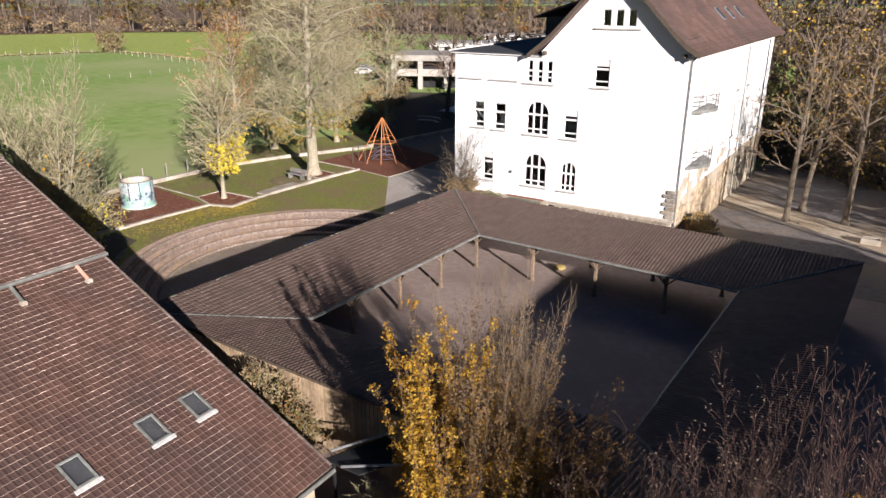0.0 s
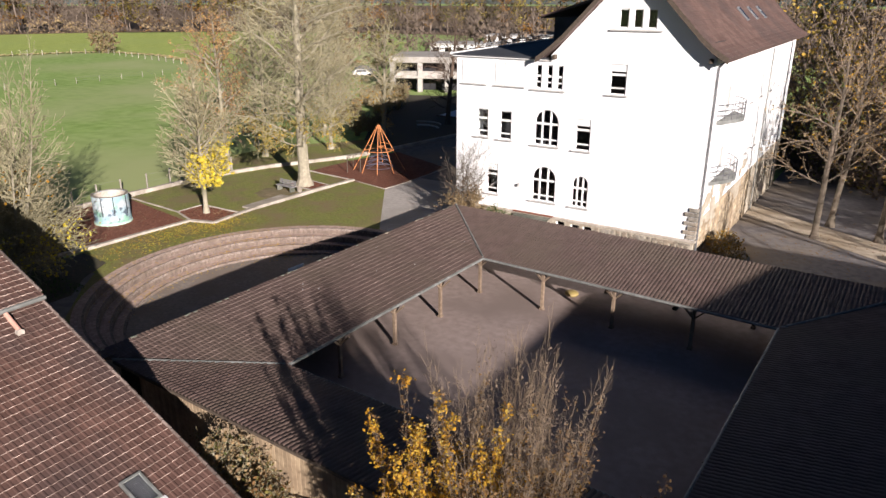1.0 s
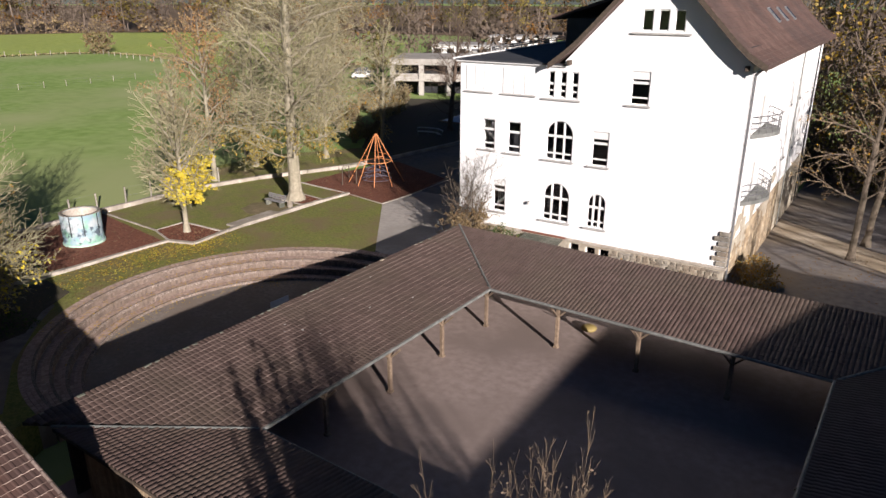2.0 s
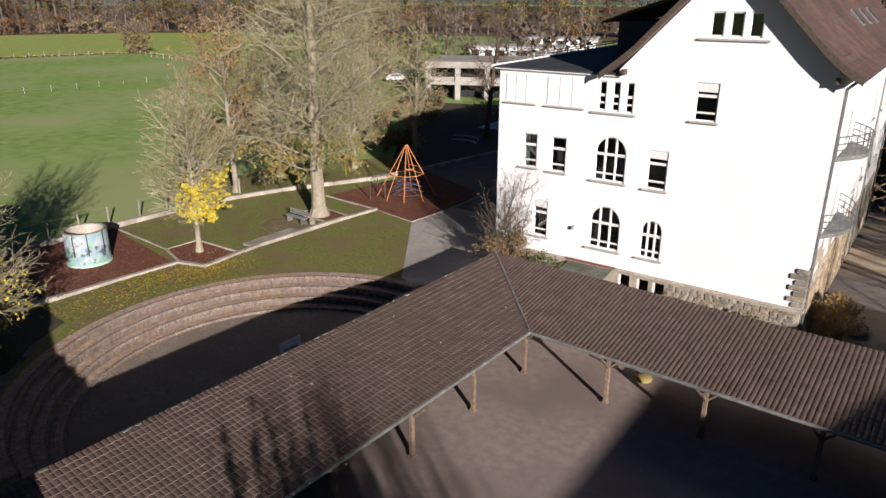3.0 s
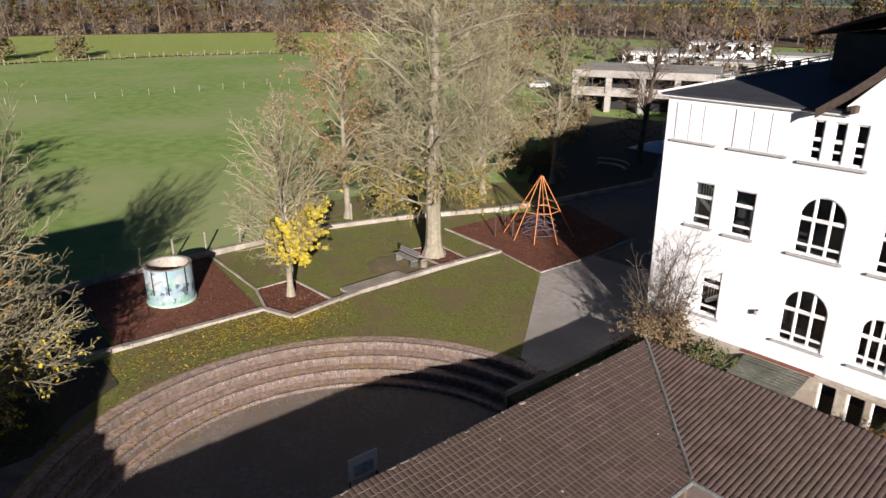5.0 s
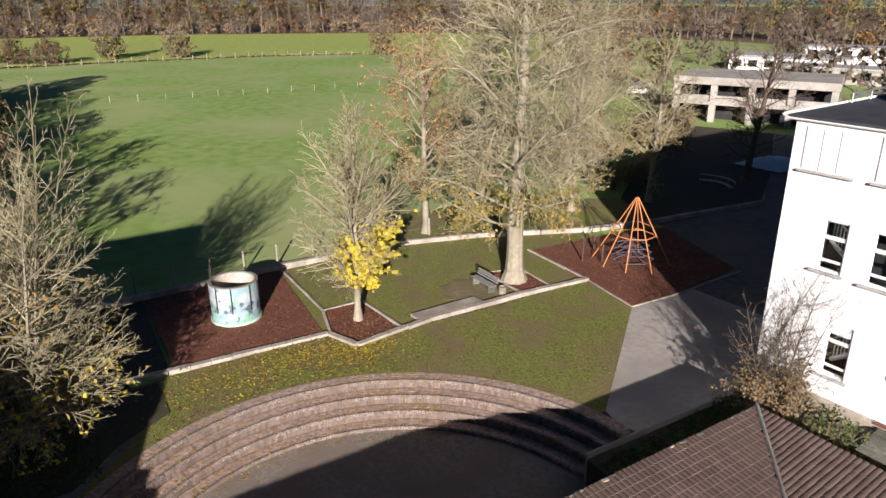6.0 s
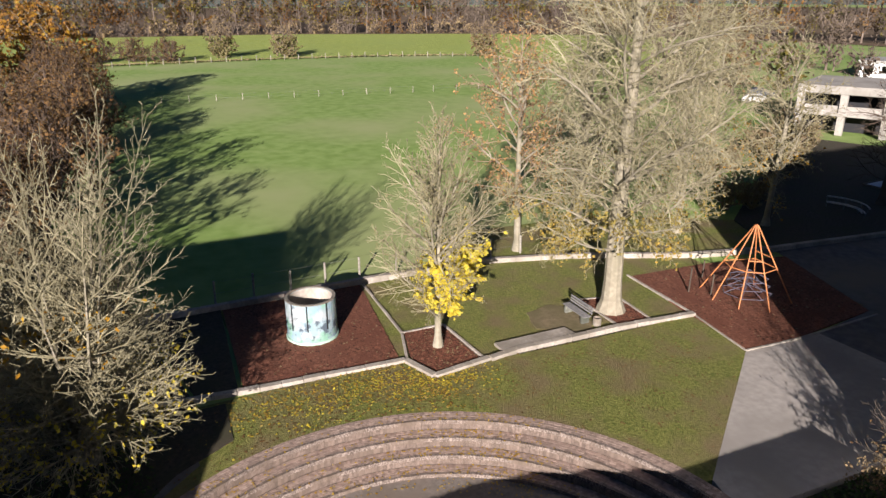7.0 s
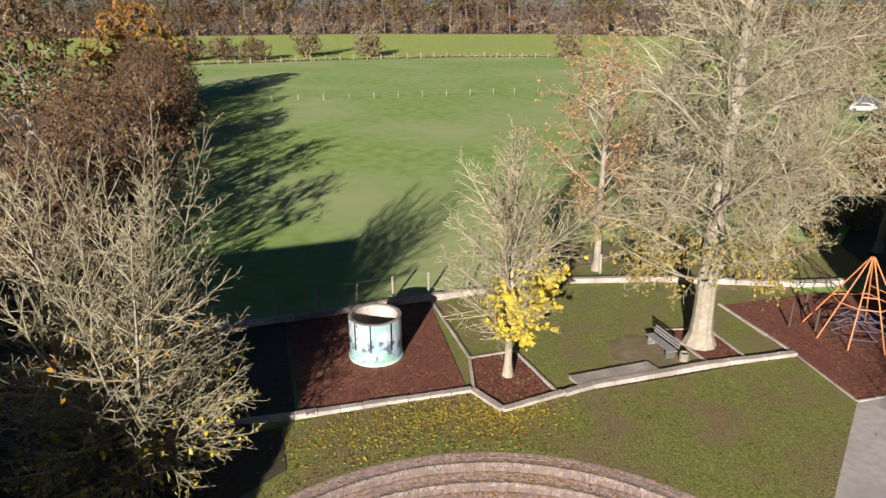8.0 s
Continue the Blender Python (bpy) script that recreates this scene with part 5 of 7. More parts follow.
# ---- climbing pyramid ----
cx, cy, ct = -42.2, 54.8, 4.35
FOOT, REACH = (205, 250, 300, 350, 45, 120), (2.55, 1.95, 1.8, 1.95, 2.4, 2.4)
cp = thing("climbing_frame", "orange pole climbing pyramid with a rope net", "climbing frame", (cx, cy, HIGH), in_place=True)
feet = []
for i in range(6):
    a = radians(FOOT[i])
    fx, fy = cx + REACH[i] * math.cos(a), cy + REACH[i] * math.sin(a)
    feet.append((fx, fy))
    tx, ty = cx + 0.07 * math.cos(a), cy + 0.07 * math.sin(a)
    part("pole", rods([((fx, fy, HIGH), (tx, ty, HIGH + ct))], 0.036, 10), M["orange"], cp)
for h, nm in ((0.45, "ring_bar"), (0.58, "ring_bar")):
    for i in range(6):
        k, k2 = REACH[i] * (1 - h) + 0.16 * h, REACH[(i + 1) % 6] * (1 - h) + 0.16 * h
        a, b = radians(FOOT[i]), radians(FOOT[(i + 1) % 6])
        if h != 0.58 or i % 2 == 0:
            part(nm, rods([((cx + k * math.cos(a), cy + k * math.sin(a), HIGH + ct * h), (cx + k2 * math.cos(b), cy + k2 * math.sin(b), HIGH + ct * h))], 0.033, 8), M["orange"], cp)
net = []
for h in (0.1, 0.2, 0.3):
    k = (1.95 * (1 - h)) * 0.75
    for i in range(6):
        a, b = radians(FOOT[i]), radians(FOOT[(i + 1) % 6])
        net.append(((cx + k * math.cos(a), cy + k * math.sin(a), HIGH + ct * h), (cx + k * math.cos(b), cy + k * math.sin(b), HIGH + ct * h)))
        net.append(((cx, cy, HIGH + ct * (h + 0.1)), (cx + k * math.cos(a), cy + k * math.sin(a), HIGH + ct * h)))
part("rope_net", rods(net, 0.025, 4), M["rope"], cp, "dark rope net")
# swinging frame of thin dark poles beside it
for k, (x, y) in enumerate(((-44.3, 52.6), (-43.4, 53.4), (-45.6, 55.0))):
    st = thing("balance_post", "slim dark wooden balancing post in mulch", "post", (x, y, HIGH), group="balancing posts")
    part("shaft", rod((0, 0, 0), (0.03, 0.02, 1.5 - 0.2 * k), 0.05, 8), M["beam"], st)

# ---- notice board by the walk ----
nb = thing("notice_board", "pale blue-grey board standing on two legs", "board", (-29.5, 30.5, 0))
nb.rotation_euler = (0, 0, radians(-4))
part("panel", box((-0.03, -0.58, 1.72), (0.03, 0.58, 2.62), 0.01), textured("faded_blue_panel", (0.58, 0.67, 0.74), (0.74, 0.80, 0.84), 2.5, rough=0.6, bump=0), nb)
part("printed_field", box((0.031, -0.4, 1.85), (0.036, 0.4, 2.3)), textured("faded_print", (0.20, 0.27, 0.36), (0.42, 0.49, 0.56), 5, rough=0.6, bump=0), nb)
for y in (-0.54, 0.54):
    part("leg", boxes(((-0.025, y - 0.03, 0), (0.025, y + 0.03, 1.9))), M["darkmetal"], nb)

# ---- yellow seat under the north walk ----
ys = thing("play_seat", "low round yellow plastic seat under the walk", "seat", (-16.75, 40.65, 0))
part("shell", (lambda b: (bmesh.ops.create_uvsphere(b, u_segments=20, v_segments=10, radius=0.42, matrix=Matrix.Diagonal((1, 1, 0.45, 1)) @ Matrix.Translation((0, 0, 0.45))), b)[1])(bmesh.new()), textured("yellow_plastic", (0.26, 0.19, 0.07), (0.33, 0.25, 0.09), 4, rough=0.6, bump=0), ys)

# ---- stone tub and trough in the east yard ----
tb = thing("planter", "pale square stone planter on the yard", "planter", (0.5, 58.2, -0.1))
part("trough", boxes(((-0.65, -0.4, 0), (0.65, -0.3, 0.45)), ((-0.65, 0.3, 0), (0.65, 0.4, 0.45)), ((-0.65, -0.3, 0), (-0.55, 0.3, 0.45)), ((0.55, -0.3, 0), (0.65, 0.3, 0.45)), ((-0.55, -0.3, 0), (0.55, 0.3, 0.3)), bevel=0.015), M["concrete"], tb)
bd = thing("boulder", "pale boulder beside the school corner", "stone", (-9.4, 52.4, 0.0))
b = bmesh.new()
bmesh.ops.create_icosphere(b, subdivisions=2, radius=0.55)
for v in b.verts:
    v.co = Vector((v.co.x * 1.3, v.co.y * 1.6, v.co.z * 0.8)) * (1 + 0.25 * noise.noise(v.co * 2)) + Vector((0, 0, 0.3))
part("rock", b, M["stone"], bd)

# ---- fences ----
pw = textured("pale_fence_wood", (0.25, 0.225, 0.185), (0.38, 0.35, 0.295), 8, rough=0.9, bump=0.2, rand=0.25)
def fence(label, a, b, n, h, r, wires=(0.45, 0.95), wob=0.05):
    t = thing("fence", label, "fence", (*a, HIGH), in_place=True)
    rr = random.Random(n)
    tops = []
    for i in range(n):
        k = i / (n - 1)
        x, y = a[0] + (b[0] - a[0]) * k, a[1] + (b[1] - a[1]) * k
        hh = h * rr.uniform(0.9, 1.08)
        tops.append((x, y))
        part("fence_post", rod((x, y, HIGH - 0.4), (x + rr.uniform(-wob, wob), y + rr.uniform(-wob, wob), HIGH + hh), r, 6), pw, t)
    for w in wires:
        part("wire", rods([((*a, HIGH + h * w), (*b, HIGH + h * w))], 0.006, 3), M["zinc"], t)


fence("weathered wooden pasture fence posts along the terrace wall", (-55.0, 28.0), (-55.0, 36.5), 5, 1.35, 0.07)
fence("weathered wooden pasture fence posts along the terrace wall", (-55.0, 38.9), (-54.2, 47.5), 5, 1.3, 0.07)
fence("pale wooden fence posts across the meadow", (-140, 34.0), (-134.2, 76.0), 11, 1.05, 0.055)
fence("pale wooden fence posts across the meadow", (-134, 80.0), (-133.2, 108.0), 7, 1.05, 0.055)
fence("pale wooden fence along the far meadow edge", (-211, 14), (-215, 62), 13, 1.4, 0.10)
fence("pale wooden fence along the far meadow edge", (-215, 66), (-211.6, 100), 10, 1.4, 0.10)
fence("pale wooden fence along the far meadow edge", (-210.8, 103.5), (-199, 126), 8, 1.4, 0.10)
fence("pale wooden fence turning towards the houses", (-195, 126.2), (-130, 112), 17, 1.3, 0.09)

# ---- houses beyond ----
def flat_house(name, label, at, size, storeys, n_win, rz=0.0, wall="trimwhite", slab_over=0.4, wh=1.5):
    h = thing(name, label, "house", at)
    h.rotation_euler = (0, 0, radians(rz))
    sx, sy, sh = size
    hh = sh * storeys
    bm = bmesh.new()
    wins = []
    for s in range(storeys):
        for i in range(n_win):
            a = -sx / 2 + sx * (i + 0.22) / n_win
            wins.append((a, a + sx / n_win * 0.56, s * sh + 0.9, s * sh + 0.9 + wh))
    wall_grid(bm, -sx / 2, sx / 2, 0, hh, wins, -sy / 2, -sy / 2 + 0.3)
    add_box(bm, (-sx / 2, -sy / 2 + 0.3, 0), (-sx / 2 + 0.3, sy / 2, hh))
    add_box(bm, (sx / 2 - 0.3, -sy / 2 + 0.3, 0), (sx / 2, sy / 2, hh))
    add_box(bm, (-sx / 2 + 0.3, sy / 2 - 0.3, 0), (sx / 2 - 0.3, sy / 2, hh))
    part("wall", bm, M[wall], h)
    part("roof", box((-sx / 2 - slab_over, -sy / 2 - slab_over, hh), (sx / 2 + slab_over, sy / 2 + slab_over, hh + 0.35), 0.03), M["sill"], h)
    for a, b, c, d in wins:
        w = part("window", boxes(((a, -sy / 2 + 0.1, c), (a + 0.09, -sy / 2 + 0.2, d)), ((b - 0.09, -sy / 2 + 0.1, c), (b, -sy / 2 + 0.2, d)), ((a + 0.09, -sy / 2 + 0.1, d - 0.09), (b - 0.09, -sy / 2 + 0.2, d)), ((a + 0.09, -sy / 2 + 0.1, c), (b - 0.09, -sy / 2 + 0.2, c + 0.09))), M["darkmetal"], h)
        part("pane", boxes(((a + 0.09, -sy / 2 + 0.14, c + 0.09), (b - 0.09, -sy / 2 + 0.15, d - 0.09))), M["glass"], w)
    # near-black wall imitates the unlit inside of the house
    part("inner_wall", boxes(((-sx / 2 + 0.3, -sy / 2 + 1.5, 0), (sx / 2 - 0.3, -sy / 2 + 1.6, hh))), M["inside"], h)
    return h


pv = thing("concrete_pavilion", "pale concrete frame building with open terrace", "house", (-70, 112, HIGH))
pv.rotation_euler = (0, 0, radians(25))
M["palecon"] = textured("pale_facade", (0.36, 0.335, 0.30), (0.46, 0.43, 0.39), 2, (0.30, 0.28, 0.25), 0.4, rough=0.9, bump=0.2)
part("roof", box((-10, -6, 4.9), (10, 7, 5.9), 0.05), M["palecon"], pv)
part("floor_slab", box((-10, -6, 2.3), (10, 7, 2.7), 0.03), M["palecon"], pv)
for x in (-9.5, -4.7, 0, 4.7, 9.5):
    part("column", boxes(((x - 0.4, -5.9, 0), (x + 0.4, -5.2, 4.9))), M["palecon"], pv)
# near-black rear wall imitates the shade inside the pavilion
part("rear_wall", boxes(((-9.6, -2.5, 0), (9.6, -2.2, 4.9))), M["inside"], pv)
for x in (-7.2, -2.4, 2.4, 7.2):
    part("panel", boxes(((x - 1.9, -5.6, 2.7), (x + 1.9, -5.4, 3.5))), M["palecon"], pv)
flat_house("house", "white flat-roofed bungalow with dark windows", (-104, 180, HIGH), (24, 12, 3.1), 1, 7, 18)
flat_house("house", "white flat-roofed house stepped behind the bungalow", (-98, 194, HIGH), (18, 10, 2.4), 2, 5, 18, wh=1.1)
flat_house("house", "white flat-roofed house among garden trees", (-76, 190, HIGH), (16, 11, 3.1), 1, 5, 18)
flat_house("house", "low grey flat-roofed garage row", (-86, 166, HIGH), (20, 8, 2.7), 1, 6, 18, "palecon")
flat_house("house", "white flat-roofed house among garden trees", (-52, 196, HIGH), (16, 11, 3.1), 1, 5, 18)


def parked_car(label, at, rz, paint):
    c = thing("car", label, "car", at)
    c.rotation_euler = (0, 0, radians(rz))
    bm = bmesh.new()
    prof = [(-2.1, 0.35), (2.1, 0.35), (2.15, 0.75), (1.2, 0.95), (0.6, 1.42), (-1.2, 1.45), (-1.95, 0.98), (-2.15, 0.8)]
    a = [bm.verts.new((x, -0.85, z)) for x, z in prof]
    b = [bm.verts.new((x, 0.85, z)) for x, z in prof]
    bm.faces.new(a)
    bm.faces.new(b[::-1])
    for i in range(len(prof)):
        bm.faces.new((a[i], a[(i + 1) % len(prof)], b[(i + 1) % len(prof)], b[i]))
    bmesh.ops.bevel(bm, geom=bm.edges[:], offset=0.08, segments=2, affect='EDGES')
    part("body", bm, material("car_paint", paint, 0.3, 0.2), c)
    for s in (-0.86, 0.84):
        part("side_window", prism([(-1.5, 1.0), (0.95, 1.0), (0.5, 1.36), (-1.1, 1.38)], 0, 0.02), M["darkmetal"], c).matrix_basis = Matrix.Translation((0, s + 0.02, 0)) @ Matrix.Rotation(radians(90), 4, 'X')
    for x in (-1.35, 1.35):
        for y in (-0.8, 0.8):
            part("wheel", rod((x, y - 0.1, 0.32), (x, y + 0.1, 0.32), 0.32, 16), M["darkmetal"], c)


for k, (x, y, col) in enumerate(((-84, 121, (0.55, 0.55, 0.57)), (-90, 124, (0.04, 0.045, 0.05)), (-96, 119, (0.6, 0.6, 0.6)), (-101, 126, (0.05, 0.06, 0.08)))):
    parked_car("car parked among the trees beside the meadow", (x, y, HIGH), 30 + 7 * k, col)

# ---- frame by the house end ----
fr2 = thing("glass_lean_to", "dark-framed open lean-to at the house end", "lean-to", (-13.2, 16.2, 0), in_place=True)
part("bar", rods([((-14.4, 15.2, 2.2), (-12.6, 17.6, 2.5))], 0.05, 6), M["steel"], fr2)
part("bar", rods([((-13.7, 14.9, 2.0), (-11.4, 16.4, 2.1))], 0.05, 6), M["steel"], fr2)
part("sheet", prism([(-14.6, 15.0), (-13.0, 15.0), (-11.8, 17.2), (-13.4, 17.6)], 1.85, 1.9), M["darkmetal"], fr2)
for p in ((-14.3, 15.2), (-12.0, 17.0)):
    part("leg", boxes(((p[0] - 0.04, p[1] - 0.04, 0), (p[0] + 0.04, p[1] + 0.04, 1.85))), M["darkmetal"], fr2)

# ---- in the shaded yard ----
cb = thing("curved_bench", "curved pale slatted bench in the shaded yard", "bench", (-50.6, 73.6, HIGH))
for j, (r0, z) in enumerate(((2.2, 0.45), (2.4, 0.45), (2.65, 0.85))):
    bm = bmesh.new()
    for i in range(8):
        a, b = radians(35 + 12 * i), radians(47 + 12 * i)
        add_rod(bm, (r0 * math.cos(a), r0 * math.sin(a), z), (r0 * math.cos(b), r0 * math.sin(b), z), 0.06, 6)
    part("slat", bm, M["steelpale"], cb)
for i in range(4):
    a = radians(40 + 30 * i)
    part("leg", rod((2.4 * math.cos(a), 2.4 * math.sin(a), 0), (2.65 * math.cos(a), 2.65 * math.sin(a), 0.85), 0.04, 6), M["zinc"], cb)
tp = thing("sandpit_cover", "pale blue tarpaulin stretched over a sandpit", "tarpaulin", (-52.5, 88.0, HIGH))
bm = bmesh.new()
bmesh.ops.create_grid(bm, x_segments=16, y_segments=12, size=1.0)
for v in bm.verts:
    x, y = v.co.x, v.co.y
    v.co = Vector((x * 2.6, y * 3.4, 0.1 + 0.7 * max(0, 1 - x * x) * max(0, 1 - y * y) + 0.05 * noise.noise((x * 3, y * 3, 1))))
part("sheet", bm, textured("pale_blue_sheet", (0.42, 0.52, 0.62), (0.55, 0.63, 0.70), 2, rough=0.5, bump=0.1), tp)
part("border", boxes(((-2.7, -3.5, 0), (2.7, -3.4, 0.2)), ((-2.7, 3.4, 0), (2.7, 3.5, 0.2)), ((-2.7, -3.4, 0), (-2.6, 3.4, 0.2)), ((2.6, -3.4, 0), (2.7, 3.4, 0.2))), M["timber"], tp)
# ---- trees ----
def crown_tree(seed, height, prof, tips, trunk_r, tip_r=0.012, leader=0.75, clear=0.2, stems=1, spread=0.0, sag=0.0, twigs=3, twig_len=0.45, rise=0.3, step=0.7, knot=0.06, outward=0.55, turn=1.1, swell=0.34):
    """Branch pieces (start, end, radius, radius) of one tree at the origin and its twigs, grown into a crown whose radius over its height prof gives."""
    r = np.random.RandomState(seed)
    zs, rs_ = np.array([p[0] for p in prof]) * height, np.array([p[1] for p in prof])
    cap = tips * 9 + 400
    N = np.zeros((cap, 3))
    D = np.zeros((cap, 3))
    par = np.full(cap, -1)
    cnt = 0
    for s in range(stems):
        a = 2 * math.pi * (s + r.uniform(-.3, .3)) / stems
        lean = spread * (r.uniform(0.25, 1.35) if s % 3 else 0.25)
        aim = np.array([math.cos(a) * lean, math.sin(a) * lean, 1.0]) if stems > 1 else np.array([r.normal(0, .03), r.normal(0, .03), 1.0])
        p = np.array([math.cos(a), math.sin(a), 0]) * (0.25 * min(1.0, spread * 2) if stems > 1 else 0) + np.array([0, 0, -0.15])
        n = 14
        last = -1
        tall = r.uniform(0.62, 1.0) if stems > 12 else 1.0
        for q in range(n + 1):
            d = aim / np.linalg.norm(aim) + r.normal(0, 0.035, 3)
            N[cnt], D[cnt], par[cnt] = p, d, last
            last = cnt
            cnt += 1
            p = p + d / np.linalg.norm(d) * (height * leader * tall + 0.15) / n * (r.uniform(0.8, 1.05) if stems > 1 else 1)
            aim = aim + np.array([0, 0, 0.03])
    def goals_in(n, bias):
        out = []
        while len(out) < n:
            z = r.uniform(zs[0], zs[-1])
            R = np.interp(z, zs, rs_)
            if r.uniform(0, rs_.max()) > R:
                continue
            a = r.uniform(0, 2 * math.pi)
            lump = 1 + 0.16 * math.sin(3 * a + seed) * math.sin(z * 1.1 + seed) + 0.1 * math.sin(7 * a + z * 2)
            q = R * lump * r.uniform(0, 1) ** bias
            out.append((q * math.cos(a), q * math.sin(a), z))
        return out

    # from the main limbs to the fine branches
    n1, n2 = max(8, int(tips * 0.014)) * (2 if stems > 1 else 1), int(tips * 0.13)
    order = [(g, 0) for g in goals_in(n1, 0.22)] + [(g, 1) for g in goals_in(n2, 0.4)] + [(g, 2) for g in goals_in(max(0, tips - n1 - n2), outward)]
    for g, lev in order:
        g = np.array(g)
        P = N[:cnt]
        v = g - P
        dist = np.linalg.norm(v, axis=1)
        dn = D[:cnt] / np.maximum(np.linalg.norm(D[:cnt], axis=1, keepdims=True), 1e-6)
        cos = (v * dn).sum(1) / np.maximum(dist, 1e-6)
        cost = dist * (1 + turn * (1 - cos)) + 0.8 * np.maximum(0, P[:, 2] - g[2] + rise * np.linalg.norm(v[:, :2], axis=1)) + np.where(P[:, 2] > clear * height * 0.7, 0, 50)
        i = int(np.argmin(cost))
        L = dist[i]
        if L < 0.15:
            continue
        k = max(1, min(9, int(L / step)))
        d0 = dn[i] if lev or stems > 1 else dn[i] * 0.25 + v[i] / L * 0.75
        ctrl = N[i] + d0 * L * 0.3 + v[i] * 0.22 + np.array([0, 0, sag * L])
        a0, last = N[i].copy(), i
        prev = a0
        for q in range(1, k + 1):
            u = q / k
            p = (1 - u) ** 2 * a0 + 2 * u * (1 - u) * ctrl + u * u * g + r.normal(0, knot * L / k, 3) * (1 if q < k else 0.3)
            if cnt >= cap:
                break
            N[cnt], D[cnt], par[cnt] = p, p - prev, last
            prev, last = p, cnt
            cnt += 1
    load = np.zeros(cnt)
    kids = np.zeros(cnt, int)
    for i in range(cnt - 1, -1, -1):
        if load[i] == 0:
            load[i] = 1
        if par[i] >= 0:
            load[par[i]] += load[i]
            kids[par[i]] += 1
    rad = tip_r * load ** swell
    rel = np.log(load) / math.log(max(load[0], 2))
    rad = rad * (trunk_r / rad[0]) ** np.clip(rel, 0, 1) ** 3
    pieces = []
    for i in range(cnt):
        if par[i] >= 0:
            q = par[i]
            thick = min(rad[q], rad[i] * 1.5) if q > 0 else rad[q] * (1.5 if stems == 1 else 1.0)
            pieces.append((N[q], N[i], thick, rad[i]))
    fine = []
    ends = [i for i in range(cnt) if load[i] <= 2.5 and par[i] >= 0]
    for i in ends:
        d = D[i] / max(np.linalg.norm(D[i]), 1e-6)
        for _ in range(twigs):
            e = d + r.normal(0, 0.55, 3) + np.array([0, 0, 0.15 - sag * 1.2])
            e /= np.linalg.norm(e)
            s = N[i] + (N[par[i]] - N[i]) * r.uniform(0, 0.9)
            fine.append((s, s + e * twig_len * r.uniform(0.5, 1.3), tip_r * 0.85, tip_r * 0.45))
    return pieces, fine


def branch_tree(seed, height, trunk_r, levels, prof=None, stems=1, spread=0.0, tip_r=0.0085, wob=(0.015, 0.07, 0.08, 0.06, 0.05), lift=(0, 0, 0, 0, 0), short=0.65, thick=0.011, base=0.3):
    """Pieces and finest twigs of a tree that forks level by level, its limbs winding. levels: (branches per metre, first place, angles low and high, length by the parent's) for each level; prof: limb length over the trunk."""
    r = random.Random(seed)
    pieces, fine = [], []
    last = len(levels)
    steps = (0.9, 0.6, 0.42, 0.35, 0.35)

    def axis(p, d, L, r0, lev):
        n = 1 if lev == last else max(2, min(22, round(L / steps[lev])))
        bend = lift[lev] + (r.gauss(0, 0.035) if lev == 1 else 0)
        w = wob[lev]
        curl = Vector((r.gauss(0, w), r.gauss(0, w), r.gauss(0, w)))
        pts, dirs = [p], []
        for _ in range(n):
            curl = curl * 0.6 + Vector((r.gauss(0, w), r.gauss(0, w), r.gauss(0, w)))
            d = d + curl + Vector((0, 0, bend * L / n))
            if lev == 0 and stems == 1:
                d = d + Vector((-d.x * 0.3, -d.y * 0.3, 0))
            d.normalize()
            p = p + d * (L / n)
            pts.append(p)
            dirs.append(d)

        def rad(u):
            flare = 1 + 0.75 * max(0.0, 1 - u / 0.07) ** 2 if lev == 0 and stems == 1 else 1
            return (tip_r * 0.6 + (r0 - tip_r * 0.6) * (1 - u) ** (0.7 if lev == 0 and stems == 1 else 0.85)) * flare
        out = fine if lev == last else pieces
        for i in range(n):
            out.append((np.array(pts[i]), np.array(pts[i + 1]), rad(i / n), rad((i + 1) / n)))
        if lev == last:
            return
        per, start, (a0, a1), ratio = levels[lev]
        m = int(per * L * (1 - start) + r.random())
        az = r.uniform(0, 6.28)
        for c in range(m):
            u = start + (1 - start) * (c + r.random()) / m
            i = min(n - 1, int(u * n))
            q = pts[i].lerp(pts[i + 1], u * n - i)
            az += 2.4 + r.gauss(0, 0.4)
            ang = radians(a0 + (a1 - a0) * u + r.gauss(0, 7))
            e1 = dirs[i].cross(Vector((1, 0, 0)) if abs(dirs[i].z) > 0.9 else Vector((0, 0, 1))).normalized()
            e2 = dirs[i].cross(e1)
            cd = dirs[i] * math.cos(ang) + (e1 * math.cos(az) + e2 * math.sin(az)) * math.sin(ang)
            if lev == 0 and prof:
                CL = float(np.interp(u, [k[0] for k in prof], [k[1] for k in prof])) * r.uniform(0.7, 1.12)
            else:
                CL = L * ratio * ((1 - u) * 0.75 + 0.35) * r.uniform(0.55, 1.2)
            axis(q, cd, CL, max(tip_r, min(rad(u) * 0.72, thick * CL ** 1.15 + tip_r * 0.6)), lev + 1)

    for s in range(stems):
        a = 2 * math.pi * (s + r.uniform(-0.35, 0.35)) / stems * (1 if stems < 20 else 2.618)
        lean = spread * r.uniform(0.08, 1.0) if stems > 1 else 0.02
        o = Vector((math.cos(a), math.sin(a), 0)) * (base if stems > 1 else 0) * math.sqrt(r.random())
        axis(o + Vector((0, 0, -0.2)), Vector((math.cos(a) * lean, math.sin(a) * lean, 1)).normalized(), height * (r.uniform(short, 1.0) if stems > 1 else 1) + 0.2, trunk_r * (r.uniform(0.7, 1.1) if stems > 1 else 1), 0)
    return pieces, fine


